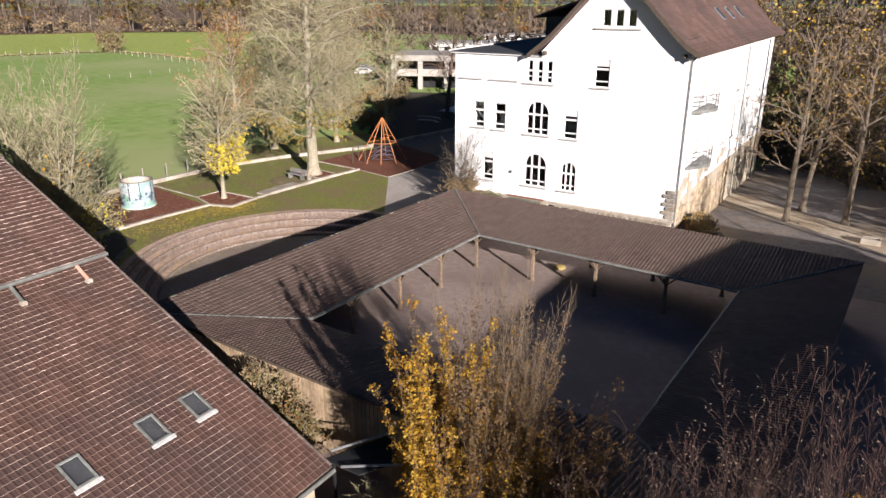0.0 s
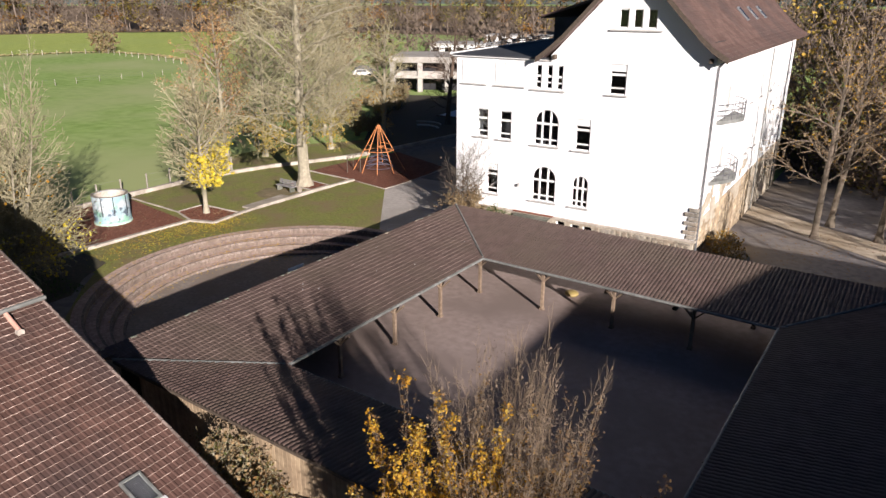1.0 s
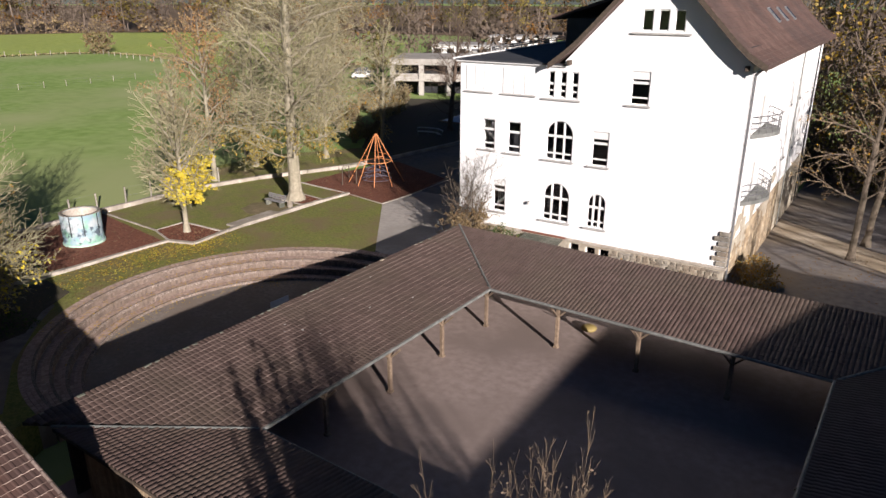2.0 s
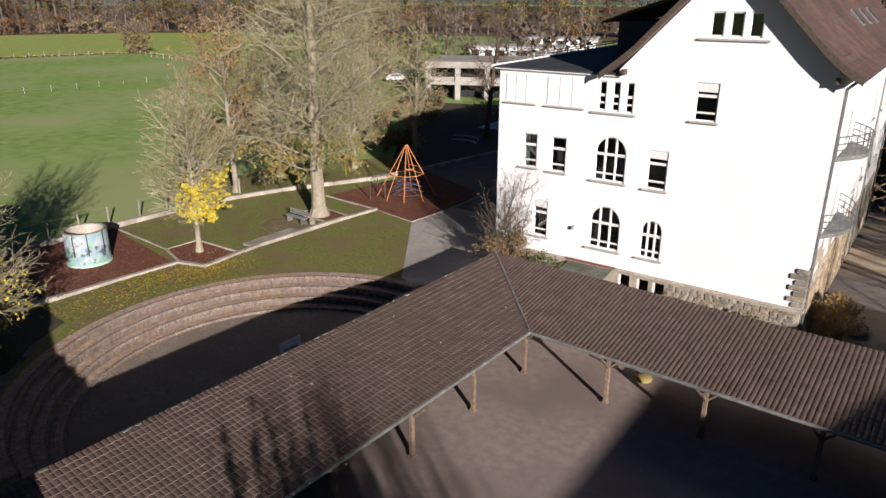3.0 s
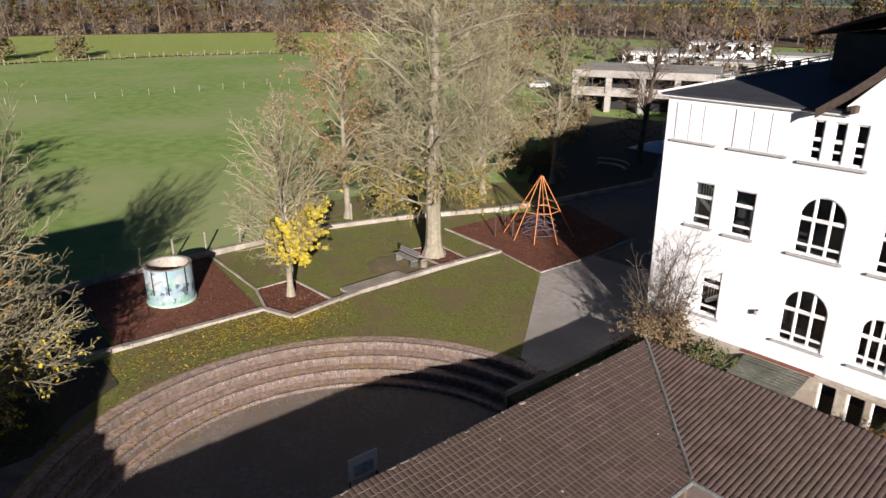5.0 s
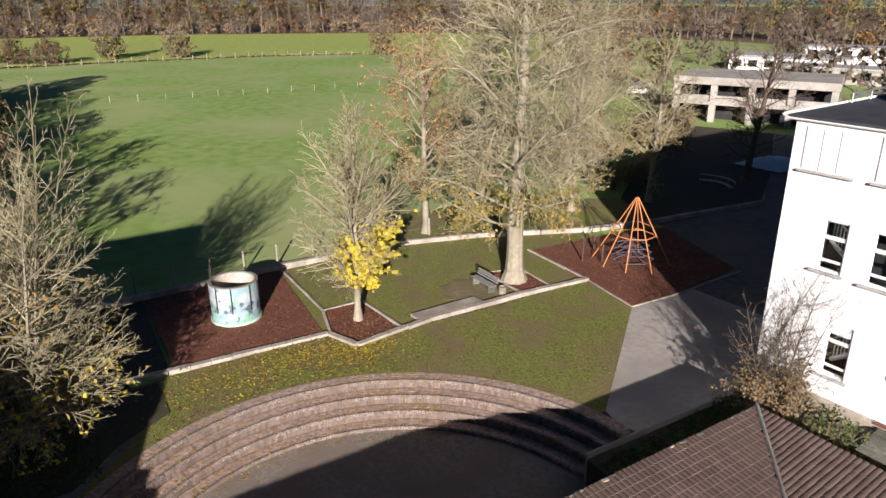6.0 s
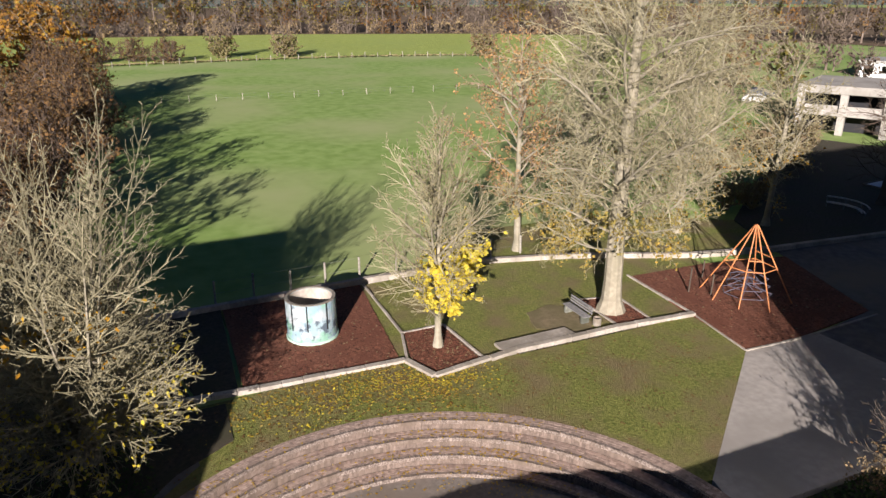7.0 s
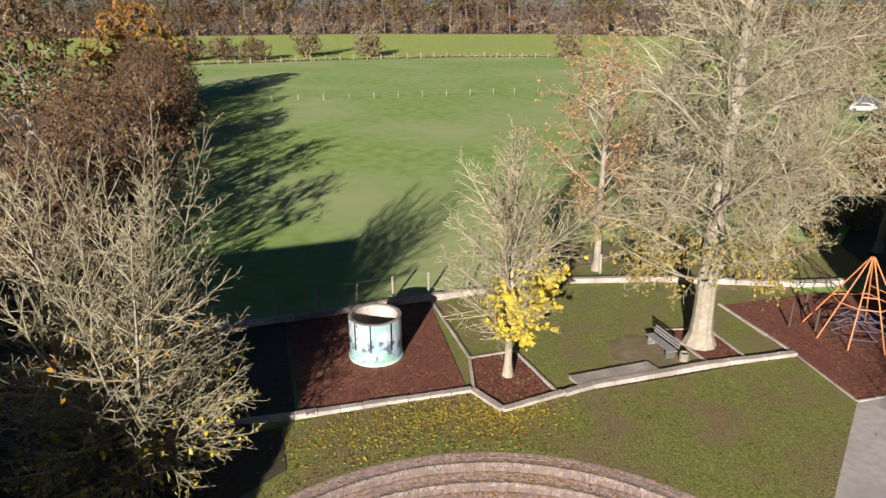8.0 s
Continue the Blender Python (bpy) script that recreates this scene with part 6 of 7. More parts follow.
def tubes(pieces, sides):
    """Vertices and faces of tapered tubes, all with the same number of sides."""
    P0 = np.array([tuple(s[0]) for s in pieces])
    P1 = np.array([tuple(s[1]) for s in pieces])
    R0 = np.array([s[2] for s in pieces])
    R1 = np.array([s[3] for s in pieces])
    D = P1 - P0
    D = D / np.maximum(np.linalg.norm(D, axis=1, keepdims=True), 1e-9)
    H = np.where(np.abs(D[:, 2:3]) > 0.9, np.array([[1.0, 0, 0]]), np.array([[0, 0, 1.0]]))
    U = np.cross(D, H)
    U /= np.linalg.norm(U, axis=1, keepdims=True)
    V = np.cross(D, U)
    a = np.arange(sides) * 2 * math.pi / sides
    ring = np.cos(a)[None, :, None] * U[:, None, :] + np.sin(a)[None, :, None] * V[:, None, :]
    A = P0[:, None, :] + ring * R0[:, None, None]
    B = P1[:, None, :] + ring * R1[:, None, None]
    verts = np.concatenate((A, B), axis=1).reshape(-1, 3)
    k = np.arange(sides)
    f = np.stack((k, (k + 1) % sides, sides + (k + 1) % sides, sides + k), axis=1)
    faces = (f[None] + (np.arange(len(pieces)) * 2 * sides)[:, None, None]).reshape(-1, 4)
    return verts, faces


def leaf_quads(points, size, seed, flat=0.0):
    """Small kite-shaped leaves folded along the middle, at the given places."""
    r = np.random.RandomState(seed)
    n = len(points)
    P = np.array(points)
    d = r.normal(size=(n, 3))
    d[:, 2] *= 1 - flat
    d /= np.linalg.norm(d, axis=1, keepdims=True)
    e = np.cross(d, r.normal(size=(n, 3)) * (1 - flat) + np.array([0, 0, 3.0 * flat]))
    e /= np.maximum(np.linalg.norm(e, axis=1, keepdims=True), 1e-6)
    up = np.cross(d, e)
    s = size * r.uniform(0.6, 1.3, size=(n, 1))
    V = np.stack((P - d * s * 0.5, P + e * s * 0.36 + up * s * 0.08, P + d * s * 0.55, P - e * s * 0.36 + up * s * 0.08), axis=1).reshape(-1, 3)
    F = np.array([[0, 1, 2], [0, 2, 3]])[None] + (np.arange(n) * 4)[:, None, None]
    return V, F.reshape(-1, 3)


def np_mesh(name, V, F, mat):
    me = bpy.data.meshes.new(name)
    me.from_pydata(V.tolist(), [], F.tolist())
    me.materials.append(mat)
    me.update()
    return me


def pieces_mesh(name, pieces, mat, fat=1.0):
    """One mesh of tubes, rounder where they are thick."""
    vs, fs, off = [], [], 0
    for lo, hi, sides in ((0.12, 99, 10), (0.035, 0.12, 5), (0, 0.035, 3)):
        sel = [(a, b, ra * fat, rb * fat) for a, b, ra, rb in pieces if lo <= rb < hi]
        if sel:
            V, F = tubes(sel, sides)
            vs.append(V)
            fs.append(F + off)
            off += len(V)
    return np_mesh(name, np.concatenate(vs), np.concatenate(fs), mat)


def tree(name, label, category, at, seed, spec, bark="bark", twig="twig", leaves=(), group="", limb_r=0.03):
    """leaves: (material, count, size, keep(point)) sets, hung on the finest twigs."""
    pieces, fine = branch_tree(seed, **spec) if "levels" in spec else crown_tree(seed, **spec)
    t = thing(name, label, category, at, group)
    thick = [p for p in pieces if p[3] >= limb_r] or pieces[:10]
    thin = [p for p in pieces if p[3] < limb_r] + fine
    under(new("trunk", pieces_mesh("trunk", thick, M[bark])), t)
    under(new("crown", pieces_mesh("crown", thin, M[twig])), t)
    r = random.Random(seed + 1)
    for k, (mat, count, size, keep) in enumerate(leaves):
        pool = [e for e in fine if keep is None or keep(Vector(e[1]))]
        pts = []
        for _ in range(count if pool else 0):
            a, b = r.choice(pool)[:2]
            q = a + (b - a) * r.random()
            pts.append((q[0] + r.gauss(0, 0.06), q[1] + r.gauss(0, 0.06), q[2] + r.gauss(0, 0.06)))
        if pts:
            V, F = leaf_quads(pts, size, seed + k)
            under(new("leaves", np_mesh("leaves", V, F, M[mat])), t, "remaining " + mat.split("_")[1] + " leaves")
    return t


OLD = dict(height=20.0, trunk_r=0.52, levels=((3.2, 0.18, (84, 34), 0), (3.0, 0.12, (56, 42), 0.46), (4.4, 0.1, (54, 44), 0.48), (3.6, 0.05, (55, 44), 0.6)), prof=((0.18, 6.6), (0.35, 8.2), (0.55, 7.8), (0.8, 5.6), (0.97, 2.4)), tip_r=0.009, thick=0.0085, lift=(0, 0.0, -0.05, -0.16, -0.18), wob=(0.012, 0.05, 0.075, 0.07, 0.05))
YOUNG = dict(height=11.0, trunk_r=0.18, levels=((5.4, 0.16, (62, 18), 0), (4.4, 0.12, (42, 32), 0.46), (5.2, 0.08, (42, 36), 0.5)), prof=((0.15, 3.3), (0.28, 4.8), (0.55, 4.4), (0.95, 1.3)), tip_r=0.0125, thick=0.010, lift=(0, 0.09, 0.05, 0.0), wob=(0.012, 0.035, 0.05, 0.05))
VASE = dict(height=13.7, trunk_r=0.095, levels=((2.7, 0.07, (74, 22), 0), (4.2, 0.1, (42, 34), 0.42), (3.6, 0.08, (42, 36), 0.5)), prof=((0.07, 4.6), (0.3, 3.7), (0.6, 2.6), (0.95, 0.9)), stems=17, spread=0.42, thick=0.0085, tip_r=0.012, lift=(0.014, 0.05, 0.03, 0.0), wob=(0.010, 0.035, 0.05, 0.05), short=0.72)
MIDDLE = dict(height=14.0, trunk_r=0.24, levels=((3.0, 0.15, (68, 28), 0), (3.3, 0.13, (50, 38), 0.48), (4.2, 0.08, (48, 40), 0.54)), prof=((0.15, 3.6), (0.35, 5.6), (0.6, 5.0), (0.95, 1.6)), tip_r=0.0115, lift=(0, 0.02, 0.0, -0.05), wob=(0.02, 0.075, 0.08, 0.06))
YARD = MIDDLE | dict(trunk_r=0.25, levels=((1.9, 0.27, (58, 34), 0), (2.0, 0.15, (46, 38), 0.46), (3.2, 0.1, (46, 40), 0.52)), prof=((0.27, 4.6), (0.45, 5.2), (0.7, 4.2), (0.95, 1.4)))
PILLAR = dict(height=9.5, trunk_r=0.012, levels=((3.0, 0.22, (17, 12), 0.17), (4.5, 0.08, (26, 18), 0.5)), stems=110, spread=0.10, base=1.4, tip_r=0.0042, lift=(0.006, 0.04, 0.02, 0), wob=(0.012, 0.03, 0.05), short=0.5, thick=0.003)
SHRUB = dict(height=3.0, prof=((0.05, 0.7), (0.4, 1.35), (0.8, 1.1), (1.0, 0.3)), tips=330, trunk_r=0.035, tip_r=0.008, leader=0.7, clear=0.05, stems=9, spread=0.35, sag=0.02, twigs=4, twig_len=0.32, rise=0.5, step=0.35)
HEDGE = dict(height=11.0, prof=((0.06, 3.0), (0.3, 4.6), (0.6, 4.4), (0.85, 2.6), (1.0, 0.5)), tips=440, trunk_r=0.18, tip_r=0.02, turn=1.8, leader=0.75, clear=0.08, stems=4, spread=0.28, sag=-0.05, twigs=3, twig_len=0.95, rise=0.6)
OAK = dict(height=16.0, prof=((0.1, 5.0), (0.3, 8.3), (0.6, 7.6), (0.85, 4.6), (1.0, 1.0)), tips=700, trunk_r=0.45, tip_r=0.03, leader=0.7, clear=0.12, twigs=3, twig_len=0.9)


# the terrace
tree("tree", "large old bare tree with a flared grey trunk", "tree", (-44.4, 47.0, HIGH), 21, OLD, leaves=(("leaf_ochre", 3000, 0.16, lambda p: p.z < 6.2 and noise.noise(p * 0.6) > -0.1), ("leaf_gold", 500, 0.15, lambda p: p.z < 5.4 and noise.noise(p * 0.6) > 0.05), ("leaf_straw", 5000, 0.09, None)))
tree("tree", "slender young tree, bare above, yellow leaves below", "tree", (-44.9, 36.8, HIGH), 8, YOUNG, leaves=(("leaf_yellow", 2900, 0.26, lambda p: 1.6 < p.z < 5.0 and (p - Vector((0.2, 1.2, 3.2))).length < 2.4), ("leaf_yellow", 160, 0.22, lambda p: p.z < 6.5 and p.y > 0), ("leaf_straw", 2600, 0.09, None)))
tree("tree", "many-stemmed bare tree with few yellow leaves", "tree", (-42.6, 21.5, HIGH), 33, VASE, leaves=(("leaf_yellow", 1500, 0.17, lambda p: p.z < 3.7 and p.xy.length > 2.4), ("leaf_amber", 160, 0.2, lambda p: 5 < p.z < 7 and p.x > 1), ("leaf_straw", 1500, 0.085, None)))
# behind the low wall
tree("tree", "bare tree with orange-brown leaves remaining", "tree", (-54.8, 47.6, HIGH), 41, MIDDLE | dict(height=14.4), twig="twig_brown", leaves=(("leaf_rust", 4200, 0.15, lambda p: p.y < 2.0 and p.z > 3 and noise.noise(p * 0.4) > -0.25), ("leaf_tan", 1500, 0.15, None)))
for k, (x, y, h) in enumerate(((-56.0, 53.5, 14.5), (-52.8, 60.0, 13.5), (-51.0, 67.0, 13), (-61, 57, 15), (-59, 66, 14.5), (-64, 75, 14))):
    tree("tree", "bare tan-grey tree behind the low wall", "tree", (x, y, HIGH), 60 + k, MIDDLE | dict(height=h), group="trees behind the low wall", leaves=(("leaf_straw", 1500, 0.15, None), ("leaf_amber", 260, 0.18, lambda p: p.z < 6)))
tree("tree", "dark bare tree in the shaded yard", "tree", (-50.5, 80.0, HIGH), 77, MIDDLE | dict(height=13, trunk_r=0.34), bark="twig_dark", twig="twig_dark")
# by the school
tree("shrub", "tall bare shrub with tan leaves by the school", "shrub", (-27.4, 46.0, 1.4), 90, dict(height=6.5, trunk_r=0.045, levels=((3.4, 0.1, (55, 28), 0), (5.0, 0.1, (44, 36), 0.48), (6.0, 0.06, (44, 36), 0.55)), prof=((0.1, 1.9), (0.4, 1.9), (0.7, 1.4), (0.97, 0.6)), stems=9, spread=0.34, thick=0.006, tip_r=0.006, lift=(0.02, 0.05, 0.0, 0.0), short=0.7), bark="bark_brown", twig="bark_brown", leaves=(("leaf_tan", 3200, 0.11, lambda p: p.z < 2.3), ("leaf_brown", 700, 0.10, lambda p: p.z < 3.2)))
tree("shrub", "low evergreen shrub against the wall", "shrub", (-25.2, 46.0, 0.4), 91, SHRUB | dict(height=2.6), leaves=(("leaf_green", 1500, 0.13, None), ("leaf_tan", 400, 0.12, None)))
tree("shrub", "golden-brown dry shrub at the wall corner", "shrub", (-10.2, 51.0, 0), 92, SHRUB | dict(height=2.4), leaves=(("leaf_amber", 800, 0.14, None), ("leaf_tan", 700, 0.14, None)))
tree("shrub", "reddish creeping shrub by the basement windows", "shrub", (-17.8, 46.5, 0), 93, SHRUB | dict(height=2.0, tips=200), leaves=(("leaf_orange", 900, 0.14, None),))
tree("shrub", "dull green hedge shrub below the stone plinth", "shrub", (-13.8, 46.6, 0), 94, SHRUB | dict(height=2.0, tips=240), leaves=(("leaf_green", 900, 0.13, None), ("leaf_brown", 400, 0.13, None)))
cr = tree("creeper", "leafless creeper trained up the side wall", "climbing plant", (FX1 + 0.16, 57.0, 0.0), 96, dict(height=8.5, trunk_r=0.06, levels=((1.6, 0.2, (70, 40), 0), (3.0, 0.15, (55, 45), 0.45)), prof=((0.2, 2.6), (0.6, 3.0), (0.95, 1.2)), stems=3, spread=0.25, tip_r=0.010, thick=0.009), bark="bark_brown", twig="twig_brown")
cr.scale = (0.07, 1, 1)
# dry scrub behind the shaded earth
sr = random.Random(15)
scrub = None
for k in range(26):
    u = sr.random()
    x, y = -56 - 18 * u + sr.uniform(-3.5, 3.5), 65 + 36 * u + sr.uniform(-3, 3)
    if scrub is None:
        scrub = tree("shrub", "tan dry scrub on the bank above the yard", "shrub", (x, y, HIGH), 97, SHRUB | dict(height=2.8, tips=55, tip_r=0.018, twigs=2), twig="twig_brown", group="dry scrub", leaves=(("leaf_tan", 600, 0.22, None), ("leaf_straw", 500, 0.2, None)))
    else:
        copy_thing(scrub, pose(x, y, HIGH, 0, 0, sr.uniform(0, 360)) @ Matrix.Scale(sr.uniform(0.6, 1.25), 4))
# east yard
for k, (x, y, h) in enumerate(((-5.7, 61.6, 15), (-5.0, 66.3, 15), (-1.5, 63.3, 15), (5.5, 66, 15))):
    tree("tree", "bare lime tree at the edge of the asphalt yard", "tree", (x, y, -0.35), 100 + k, YARD | dict(height=h), bark="bark_brown", twig="twig_brown", group="yard trees", leaves=(("leaf_tan", 250, 0.18, None), ("leaf_amber", 150, 0.18, None)))
for k, (x, y, h) in enumerate(((9.5, 50, 13), (13, 57, 15), (17, 49, 14), (10, 43.5, 12))):
    tree("tree", "bare lime tree shading the asphalt yard", "tree", (x, y, 0), 110 + k, YARD | dict(height=h), bark="bark_brown", twig="twig_brown", group="yard trees")
# near the start of the flight
def patch(scale, low, shift=0.0):
    """Tells whether a place in a crown lies in one of its leafy patches."""
    return lambda p: noise.noise(Vector((p.x * scale + shift, p.y * scale, p.z * scale * 0.55))) > low


tree("tree", "upright hornbeam clump half clothed in amber leaves", "tree", (-8.55, 14.8, 0), 120, PILLAR | dict(height=8.8, stems=130, spread=0.16, base=1.6), twig="twig_brown", bark="twig_brown", leaves=(("leaf_amber", 24000, 0.09, lambda p: p.x < 0.5 and patch(0.8, -0.3)(p)), ("leaf_gold", 9000, 0.08, lambda p: p.x < 0.4 and patch(0.8, -0.05)(p)), ("leaf_amber", 16000, 0.085, lambda p: p.z < 5.6 and patch(0.7, -0.1, 4.0)(p)), ("leaf_brown", 22000, 0.07, None)))
tree("tree", "upright bare hornbeam clump", "tree", (-8.6, 16.2, 0), 121, PILLAR | dict(height=9.7, stems=170, spread=0.12, base=1.05, trunk_r=0.0095, tip_r=0.0034, short=0.55, levels=((4.2, 0.2, (17, 12), 0.15), (6.0, 0.08, (28, 18), 0.5))), bark="twig_tan", twig="twig_brown", leaves=(("leaf_dun", 24000, 0.06, lambda p: p.z < 9.0), ("leaf_amber", 3000, 0.09, lambda p: p.z < 6.4 and patch(0.9, 0.2)(p))))
tree("tree", "low dark hornbeam clump with withered brown leaves", "tree", (-6.9, 15.2, 0), 127, PILLAR | dict(height=6.9, stems=110, spread=0.22, base=1.5), bark="twig_red", twig="twig_red", leaves=(("leaf_brown", 22000, 0.09, None),))
for k, (x, y, h) in enumerate(((-0.5, 11.9, 10.4), (-1.7, 11.4, 9.3), (-3.2, 11.0, 8.0), (0.7, 12.6, 11.0), (2.0, 11.2, 10.6), (0.2, 10.4, 9.7), (-1.6, 10.0, 8.9), (2.6, 12.6, 11.4))):
    tree("tree", "leafless reddish hornbeam beside the covered walk", "tree", (x, y, 0), 130 + k, PILLAR | dict(height=h, trunk_r=0.012, tip_r=0.0031, thick=0.0021, stems=34, spread=0.17, base=1.2, short=0.72, levels=((6.5, 0.3, (36, 22), 0.14), (8.0, 0.06, (40, 28), 0.5))), twig="twig_red", bark="twig_red", group="hornbeams by the walk", leaves=(("leaf_dun", 4500, 0.042, None), ("leaf_amber", 5500 if k in (3, 4, 7) else 60, 0.09, lambda p: p.z < 7.6 and patch(0.8, 0.1)(p))))
tree("shrub", "brown-leaved hedge shrub beside the boarded wall", "shrub", (-18.7, 16.0, 0), 140, SHRUB | dict(height=3.7, tips=420, prof=((0.05, 1.1), (0.4, 1.9), (0.8, 1.5), (1.0, 0.4))), leaves=(("leaf_tanbrown", 2600, 0.13, None), ("leaf_olive", 700, 0.13, None)))
tree("shrub", "brown-leaved hedge shrub beside the boarded wall", "shrub", (-16.9, 15.8, 0), 141, SHRUB | dict(height=2.7), leaves=(("leaf_brown", 1600, 0.13, None), ("leaf_olive", 500, 0.13, None)))
tree("shrub", "pale leafless shrub by the house end", "shrub", (-12.6, 15.2, 0), 142, SHRUB | dict(height=1.6, tips=160))
# hedge trees along the meadow's south side
hr = random.Random(44)
for k in range(14):
    x = -55 - 6.5 * k + hr.uniform(-2, 2)
    y = 16.0 + hr.uniform(-3, 3) + 0.45 * k
    tree("tree", "brown leafless hedge tree beside the meadow", "tree", (x, y, HIGH), 150 + k, HEDGE | dict(height=hr.uniform(8.5, 11.5)), bark="twig_dark", twig="twig_dark", group="hedge trees", leaves=(("leaf_brown", 2600, 0.27, None), ("leaf_orange", 300 if k % 3 == 1 else 40, 0.25, None)))
tree("tree", "broad oak still thick with orange leaves", "tree", (-140, 18.0, HIGH), 170, OAK, twig="twig_dark", leaves=(("leaf_orange", 5200, 0.55, None), ("leaf_amber", 2600, 0.5, None)))
tree("tree", "broad dark oak with brown leaves", "tree", (-120, 6.0, HIGH), 171, OAK | dict(height=17), twig="twig_dark", leaves=(("leaf_brown", 4500, 0.5, None), ("leaf_olive", 900, 0.5, None)))
for k, (x, y, h, lf) in enumerate(((-226, 59, 11, "leaf_olive"), (-221, 75.5, 9.0, "leaf_olive"), (-199, 128, 9.5, "leaf_brown"))):
    tree("tree", "small round tree on the far meadow edge", "tree", (x, y, HIGH), 180 + k, dict(height=h, prof=((0.05, 2.4), (0.3, 4.2), (0.7, 3.6), (1.0, 0.5)), tips=350, trunk_r=0.2, tip_r=0.035, leader=0.85, clear=0.1, twig_len=0.9), bark="twig_far", twig="twig_far", group="far meadow trees", leaves=(("leaf_straw", 1500, 0.5, lambda p: p.z < 6), (lf, 700, 0.5, lambda p: p.z < 6), ("leaf_tan", 900, 0.45, None)))
for k, (x, y) in enumerate(((-226, 28), (-224, 36), (-219, 44), (-217, 20))):
    tree("shrub", "dark leafless bush at the meadow corner", "shrub", (x, y, HIGH), 190 + k, HEDGE | dict(height=6.5, tips=260, tip_r=0.05), twig="twig_dark", bark="twig_dark", leaves=(("leaf_brown", 700, 0.5, None),))

# ---- woods ----
def woods(name, label, line, rows, gap, depth, h, mixes, seed, bare=0.45, nv=5, ground=HIGH, low=0.12, card=1.0, many=240):
    """A belt of trees along a line, joined: one mesh of wood, one for each leaf colour."""
    r = random.Random(seed)
    kinds = []
    wide = max(1.0, h / 23)
    for v in range(nv):
        pcs, fine = crown_tree(seed * 10 + v, height=h, prof=((low, 2.0 * wide), (0.35, 3.8 * wide), (0.7, 3.6 * wide), (1.0, 1.2 * wide)), tips=32, trunk_r=0.26, tip_r=0.055, leader=0.85, clear=low, twigs=3, twig_len=2.2, step=1.6, rise=0.8)
        V, F = tubes([(a, b, max(ra, 0.05), max(rb, 0.035)) for a, b, ra, rb in pcs + fine], 3)
        def cards(n, size, sd):
            pts = []
            for _ in range(n):
                a, b = r.choice(fine)[:2]
                q = a + (b - a) * r.random()
                pts.append((q[0] + r.gauss(0, .6), q[1] + r.gauss(0, .6), q[2] + r.gauss(0, .5)))
            return leaf_quads(pts, size, sd)
        kinds.append((V, F, *cards(many, card, v), *cards(many // 2, 0.9 * card, v + 50)))
    t = tagged(thing(name, label, "woods", (*line[len(line) // 2], ground), in_place=True), kind="stuff")
    wood, leaf, dry = [], {m: [] for m in mixes}, []
    for (ax, ay), (bx, by) in zip(line, line[1:]):
        d = Vector((bx - ax, by - ay, 0))
        nrm = Vector((-d.y, d.x, 0)).normalized()
        n = max(1, int(d.length / gap))
        for row in range(rows):
            for i in range(n):
                p = Vector((ax, ay, 0)) + d * ((i + r.random()) / n) + nrm * (depth * (row + r.uniform(-.4, .4)))
                s = r.uniform(0.72, 1.28)
                a = r.uniform(0, 6.28)
                c, sn = math.cos(a) * s, math.sin(a) * s
                R = np.array([[c, -sn, 0], [sn, c, 0], [0, 0, s]])
                k = r.choice(kinds)
                o = np.array([p.x, p.y, ground])
                wood.append((k[0] @ R.T + o, k[1]))
                if noise.noise(Vector((p.x * 0.035, p.y * 0.035, seed))) + r.gauss(0, 0.12) > bare - 0.4:
                    leaf[r.choice(mixes)].append((k[2] @ R.T + o, k[3]))
                dry.append((k[4] @ R.T + o, k[5]))

    def joined(items, nm, mat, label=""):
        if not items:
            return
        off, vs, fs = 0, [], []
        for V, F in items:
            vs.append(V)
            fs.append(F + off)
            off += len(V)
        tagged(under(new(nm, np_mesh(nm, np.concatenate(vs), np.concatenate(fs), M[mat])), t, label), kind="stuff")
    joined(wood, "trunks", "twig_far")
    joined(dry, "dry_leaves", "leaf_dun", "dry brown leaves")
    for m in mixes:
        joined(leaf[m], "leaves", m, m.split("_")[1] + " autumn leaves")


woods("far_woods", "autumn wood of bare and orange trees behind the fields", [(-384, -60), (-378, 20), (-366, 110), (-326, 204), (-275, 262)], 2, 4.6, -9, 35, ["leaf_orange", "leaf_ochre", "leaf_ochre", "leaf_orange"], 3, 0.22, card=1.1, many=260)
woods("far_woods", "autumn wood beyond the houses", [(-275, 262), (-180, 285), (-90, 285), (0, 260), (60, 200)], 2, 7.5, -7, 23, ["leaf_orange", "leaf_olive", "leaf_ochre", "leaf_brown"], 4, 0.3, card=0.8, many=320)
woods("near_woods", "dense autumn trees beyond the asphalt yard", [(-22, 124), (0, 104), (16, 90), (34, 66)], 4, 4.2, -6, 17, ["leaf_ochre", "leaf_gold", "leaf_tanbrown", "leaf_ochre"], 5, 0.12, ground=-2.0, low=0.06, card=0.42, many=420)
woods("yard_scrub", "olive and golden scrub at the far edge of the asphalt yard", [(-16, 100), (-2, 90), (12, 80), (26, 62)], 2, 3.2, -3, 4.2, ["leaf_olive", "leaf_ochre", "leaf_gold"], 9, -0.2, ground=-1.8, low=0.04, card=0.4, many=260)
woods("garden_trees", "autumn garden trees among the houses", [(-135, 160), (-110, 205), (-60, 210), (-30, 180)], 1, 9, -6, 12, ["leaf_olive", "leaf_orange", "leaf_brown"], 6, 0.35)
woods("field_trees", "bare trees beside the parked cars", [(-118, 112), (-92, 132), (-60, 130)], 1, 7, -6, 10, ["leaf_brown", "leaf_olive"], 7, 0.7)
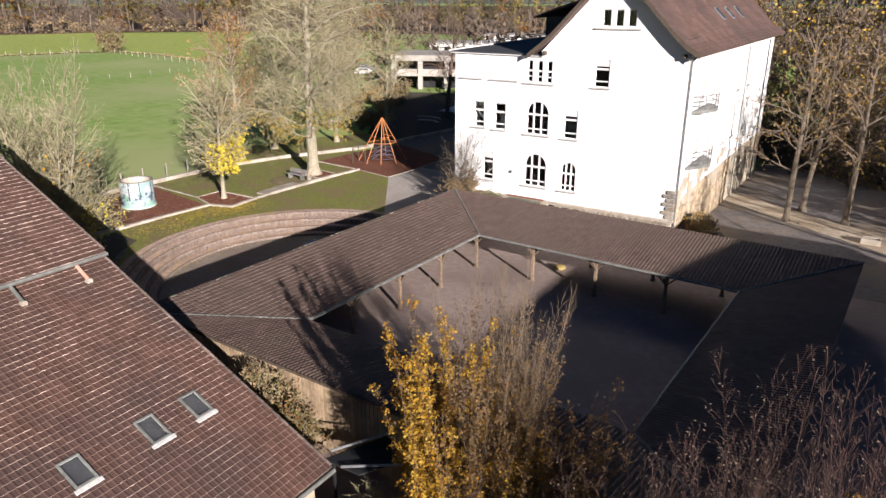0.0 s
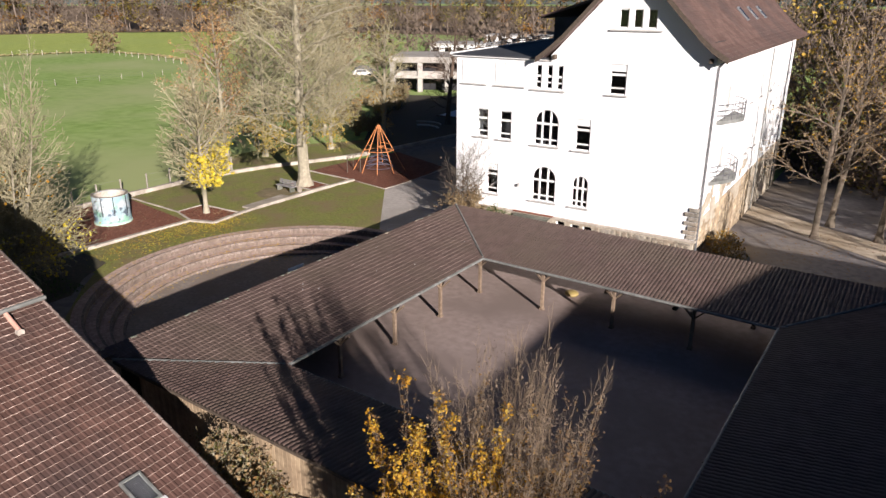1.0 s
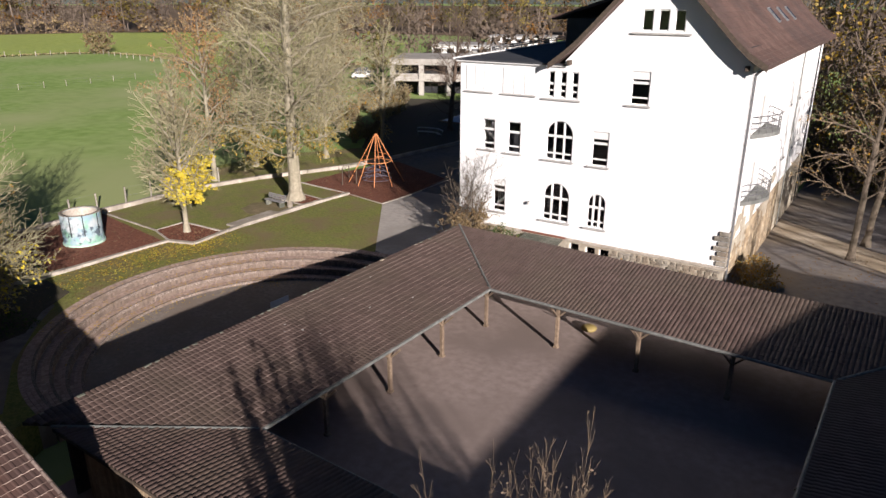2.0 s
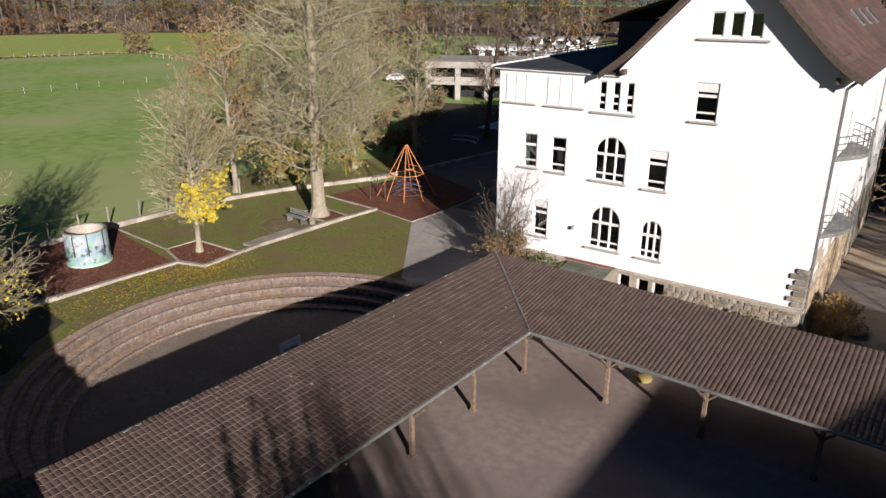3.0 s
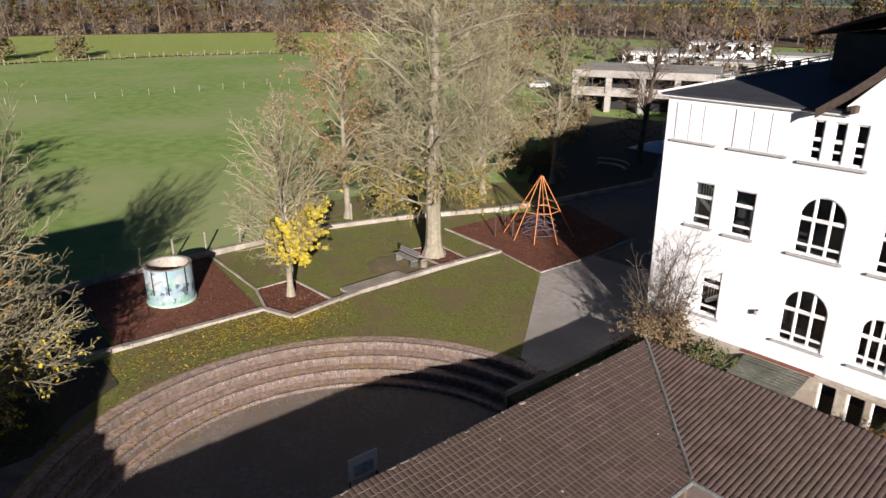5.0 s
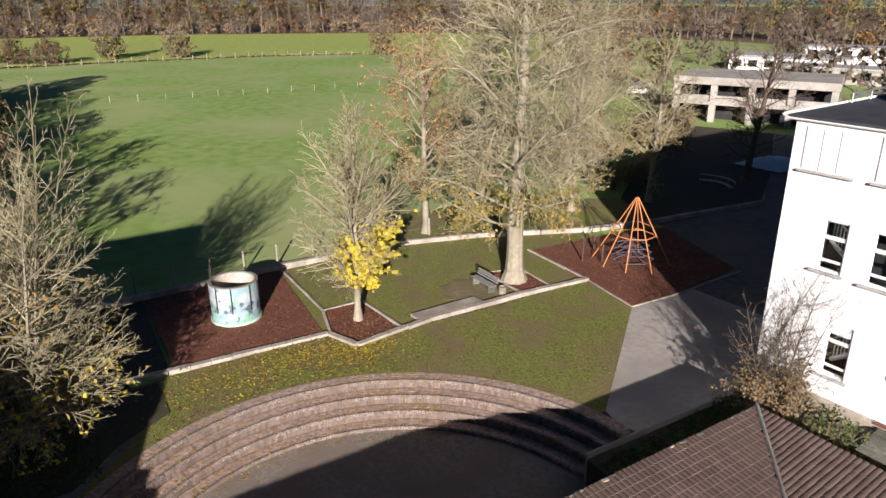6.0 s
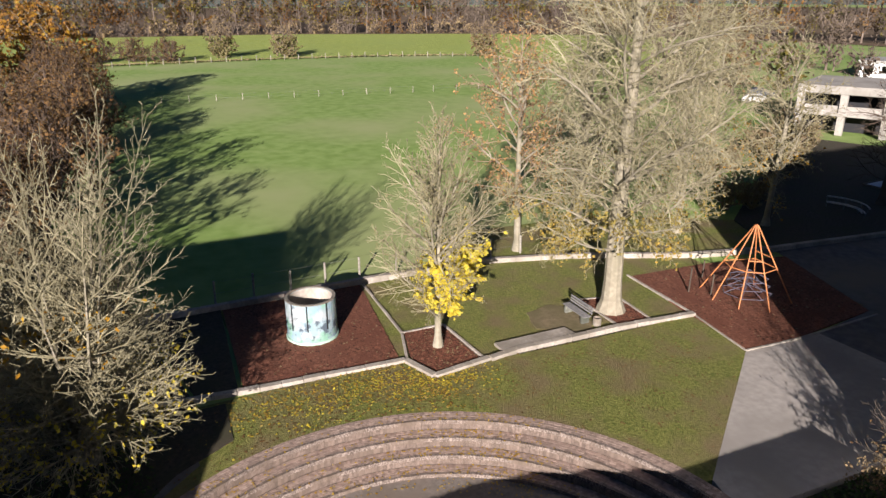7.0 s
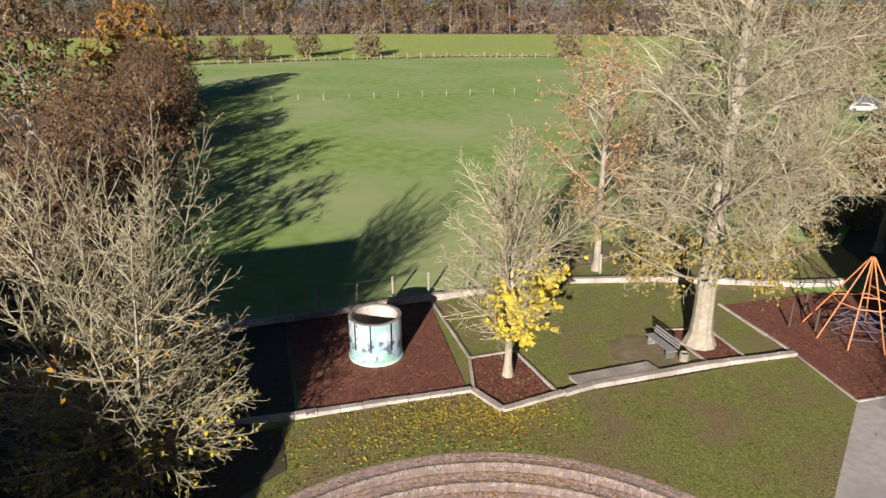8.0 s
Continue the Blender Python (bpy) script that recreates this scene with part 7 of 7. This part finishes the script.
woods("understorey", "low scrub along the edge of the far wood", [(-370, -40), (-366, 20), (-354, 110), (-313, 197), (-268, 250)], 1, 7.0, 3, 5.5, ["leaf_tan", "leaf_brown"], 8, 0.3, low=0.05, many=120)

# ---- neighbouring hall that shades the court ----
hall = structure(thing("wall_hall", "", "", (22, 0, 0), in_place=True), "plain neighbouring hall whose shade falls on the court", "wall")
part("wall", boxes(((17.6, -45, 0), (32, 33.5, 11.6))), M["render"], hall)
part("roof", boxes(((17.3, -45.4, 11.6), (32.4, 33.8, 12.0))), M["slate"], hall)

# bed under the many-stemmed tree, the house's shade put into its dark colour
structure(part("planting_bed", prism([(-44.35, 16.6), (-38.6, 16.6), (-38.6, 22.4), (-40.4, 24.2), (-41.6, 26.4), (-44.35, 26.6)], 1.2, HIGH + 0.03), M["soil"]), "bed coloured near-black to stand for the house's shade", "bed")
br = random.Random(71)
bed = [(br.uniform(-44.2, -38.7), br.uniform(16.8, 23.5), HIGH + 0.04 + br.uniform(0, 0.12)) for _ in range(1800)]
V, F = leaf_quads(bed, 0.13, 72, 0.4)
tagged(new("ivy", np_mesh("ivy", V, F, M["leaf_green"])), "dark ground ivy under the many-stemmed tree", "ivy", "", "stuff")

# ivy over the sunken strip by the walk
ir = random.Random(77)
strip = [(ir.uniform(-29.5, -27.2), ir.uniform(38.4, 47.0), 1.36 + ir.uniform(0, 0.25)) for _ in range(2600)]
V, F = leaf_quads(strip, 0.14, 78, 0.4)
tagged(new("ivy", np_mesh("ivy", V, F, M["leaf_green"])), "dark ivy over the strip behind the walk", "ivy", "", "stuff")

V, F = leaf_quads(tufts, 0.55, 20, 0.0)
tagged(new("long_grass", np_mesh("long_grass", V, F, M["leaf_straw"])), "dry long grass along the far fence", "grass", "", "stuff")

# ---- litter of leaves and chips ----
lr = np.random.RandomState(9)
def in_poly(x, y, poly):
    c = False
    for (ax, ay), (bx, by) in zip(poly, poly[1:] + poly[:1]):
        if (ay > y) != (by > y) and x < (bx - ax) * (y - ay) / (by - ay) + ax:
            c = not c
    return c


def scatter(name, label, mat, centre_list, count, size, z, ok, category, seed):
    r = random.Random(seed)
    pts = []
    while len(pts) < count:
        cx, cy, sx, sy = r.choice(centre_list)
        x, y = r.gauss(cx, sx), r.gauss(cy, sy)
        if ok(x, y):
            pts.append((x, y, z(x, y)))
    V, F = leaf_quads(pts, size, seed, 0.9)
    tagged(new(name, np_mesh(name, V, F, M[mat])), label, category, "", "stuff")


def on_lawn(x, y): return in_poly(x, y, lawn_pts + lawn_arc) and math.hypot(x - AC[0], y - AC[1]) > 11.1
scatter("fallen_leaves", "yellow fallen leaves on the lawn", "leaf_gold", [(-42.9, 33.5, 1.0, 2.0), (-43.4, 30, 0.8, 2.5), (-41.6, 35.2, 0.9, 1.0)], 900, 0.125, lambda x, y: HIGH + 0.03, on_lawn, "leaves", 1)
scatter("fallen_leaves", "bright yellow leaves fallen beside the kerb", "leaf_yellow", [(-42.9, 33.3, 1.0, 1.6), (-42.0, 36, 0.7, 1.2), (-42.6, 30, 1.2, 2)], 650, 0.13, lambda x, y: HIGH + 0.035, on_lawn, "leaves", 11)
scatter("fallen_leaves", "dull brown leaves thinly strewn on the lawn", "leaf_brown", [(-40, 43, 4, 5), (-42, 30, 2, 5), (-42.5, 33.5, 2, 3)], 1500, 0.12, lambda x, y: HIGH + 0.03, on_lawn, "leaves", 2)
scatter("fallen_leaves", "pale leaves on the mulch", "leaf_tan", [(-48, 32, 3, 3), (-44.5, 37, 1.5, 1.2), (-43, 55, 3, 3)], 420, 0.13, lambda x, y: HIGH + 0.06, lambda x, y: any(in_poly(x, y, b) for b in BEDS.values()), "leaves", 3)
scatter("bark_chips", "loose reddish bark chips", "chip", [(-48.5, 32, 3.5, 3), (-44.5, 37, 1.5, 1.2), (-42, 55, 4, 4), (-44, 47.3, 1.5, 1)], 6000, 0.14, lambda x, y: HIGH + 0.045, lambda x, y: any(in_poly(x, y, b) for b in BEDS.values()), "mulch", 4)


# white specks on the tiles of the walk's west wing
wr = random.Random(61)
specks = []
for _ in range(12):
    off, along = wr.uniform(0.5, 5.2), wr.uniform(-8, 9)
    specks.append(tuple(R3(-HX - off, along, EAVE + PITCH * off + 0.055)))
V, F = leaf_quads(specks, 0.11, 62, 0.9)
tagged(new("droppings", np_mesh("droppings", V, F, M["trimwhite"])), "white bird droppings on the brown tiles", "specks", "", "stuff")


def step_z(x, y):
    d = math.hypot(x - AC[0], y - AC[1])
    for s in range(4):
        if d > AR[s + 1]:
            return HIGH - 0.4 * s + 0.03
    return 0.28


scatter("fallen_leaves", "amber leaves blown on to the steps", "leaf_gold", [(-38.5, 25.5, 1.2, 1.8), (-38.5, 34.5, 1.2, 1.5), (-37, 36, 1.5, 1.0), (-38.5, 30, 1.0, 3)], 900, 0.11, step_z, lambda x, y: 7.6 < math.hypot(x - AC[0], y - AC[1]) < 11 and x < -30, "leaves", 5)
scatter("fallen_leaves", "brown leaves blown over the yard", "leaf_brown", [(-5, 57, 4, 3), (0, 62, 5, 5)], 500, 0.16, lambda x, y: 0.07 - 0.045 * max(0, y - 55), lambda x, y: x > -11 and y > 49, "leaves", 6)
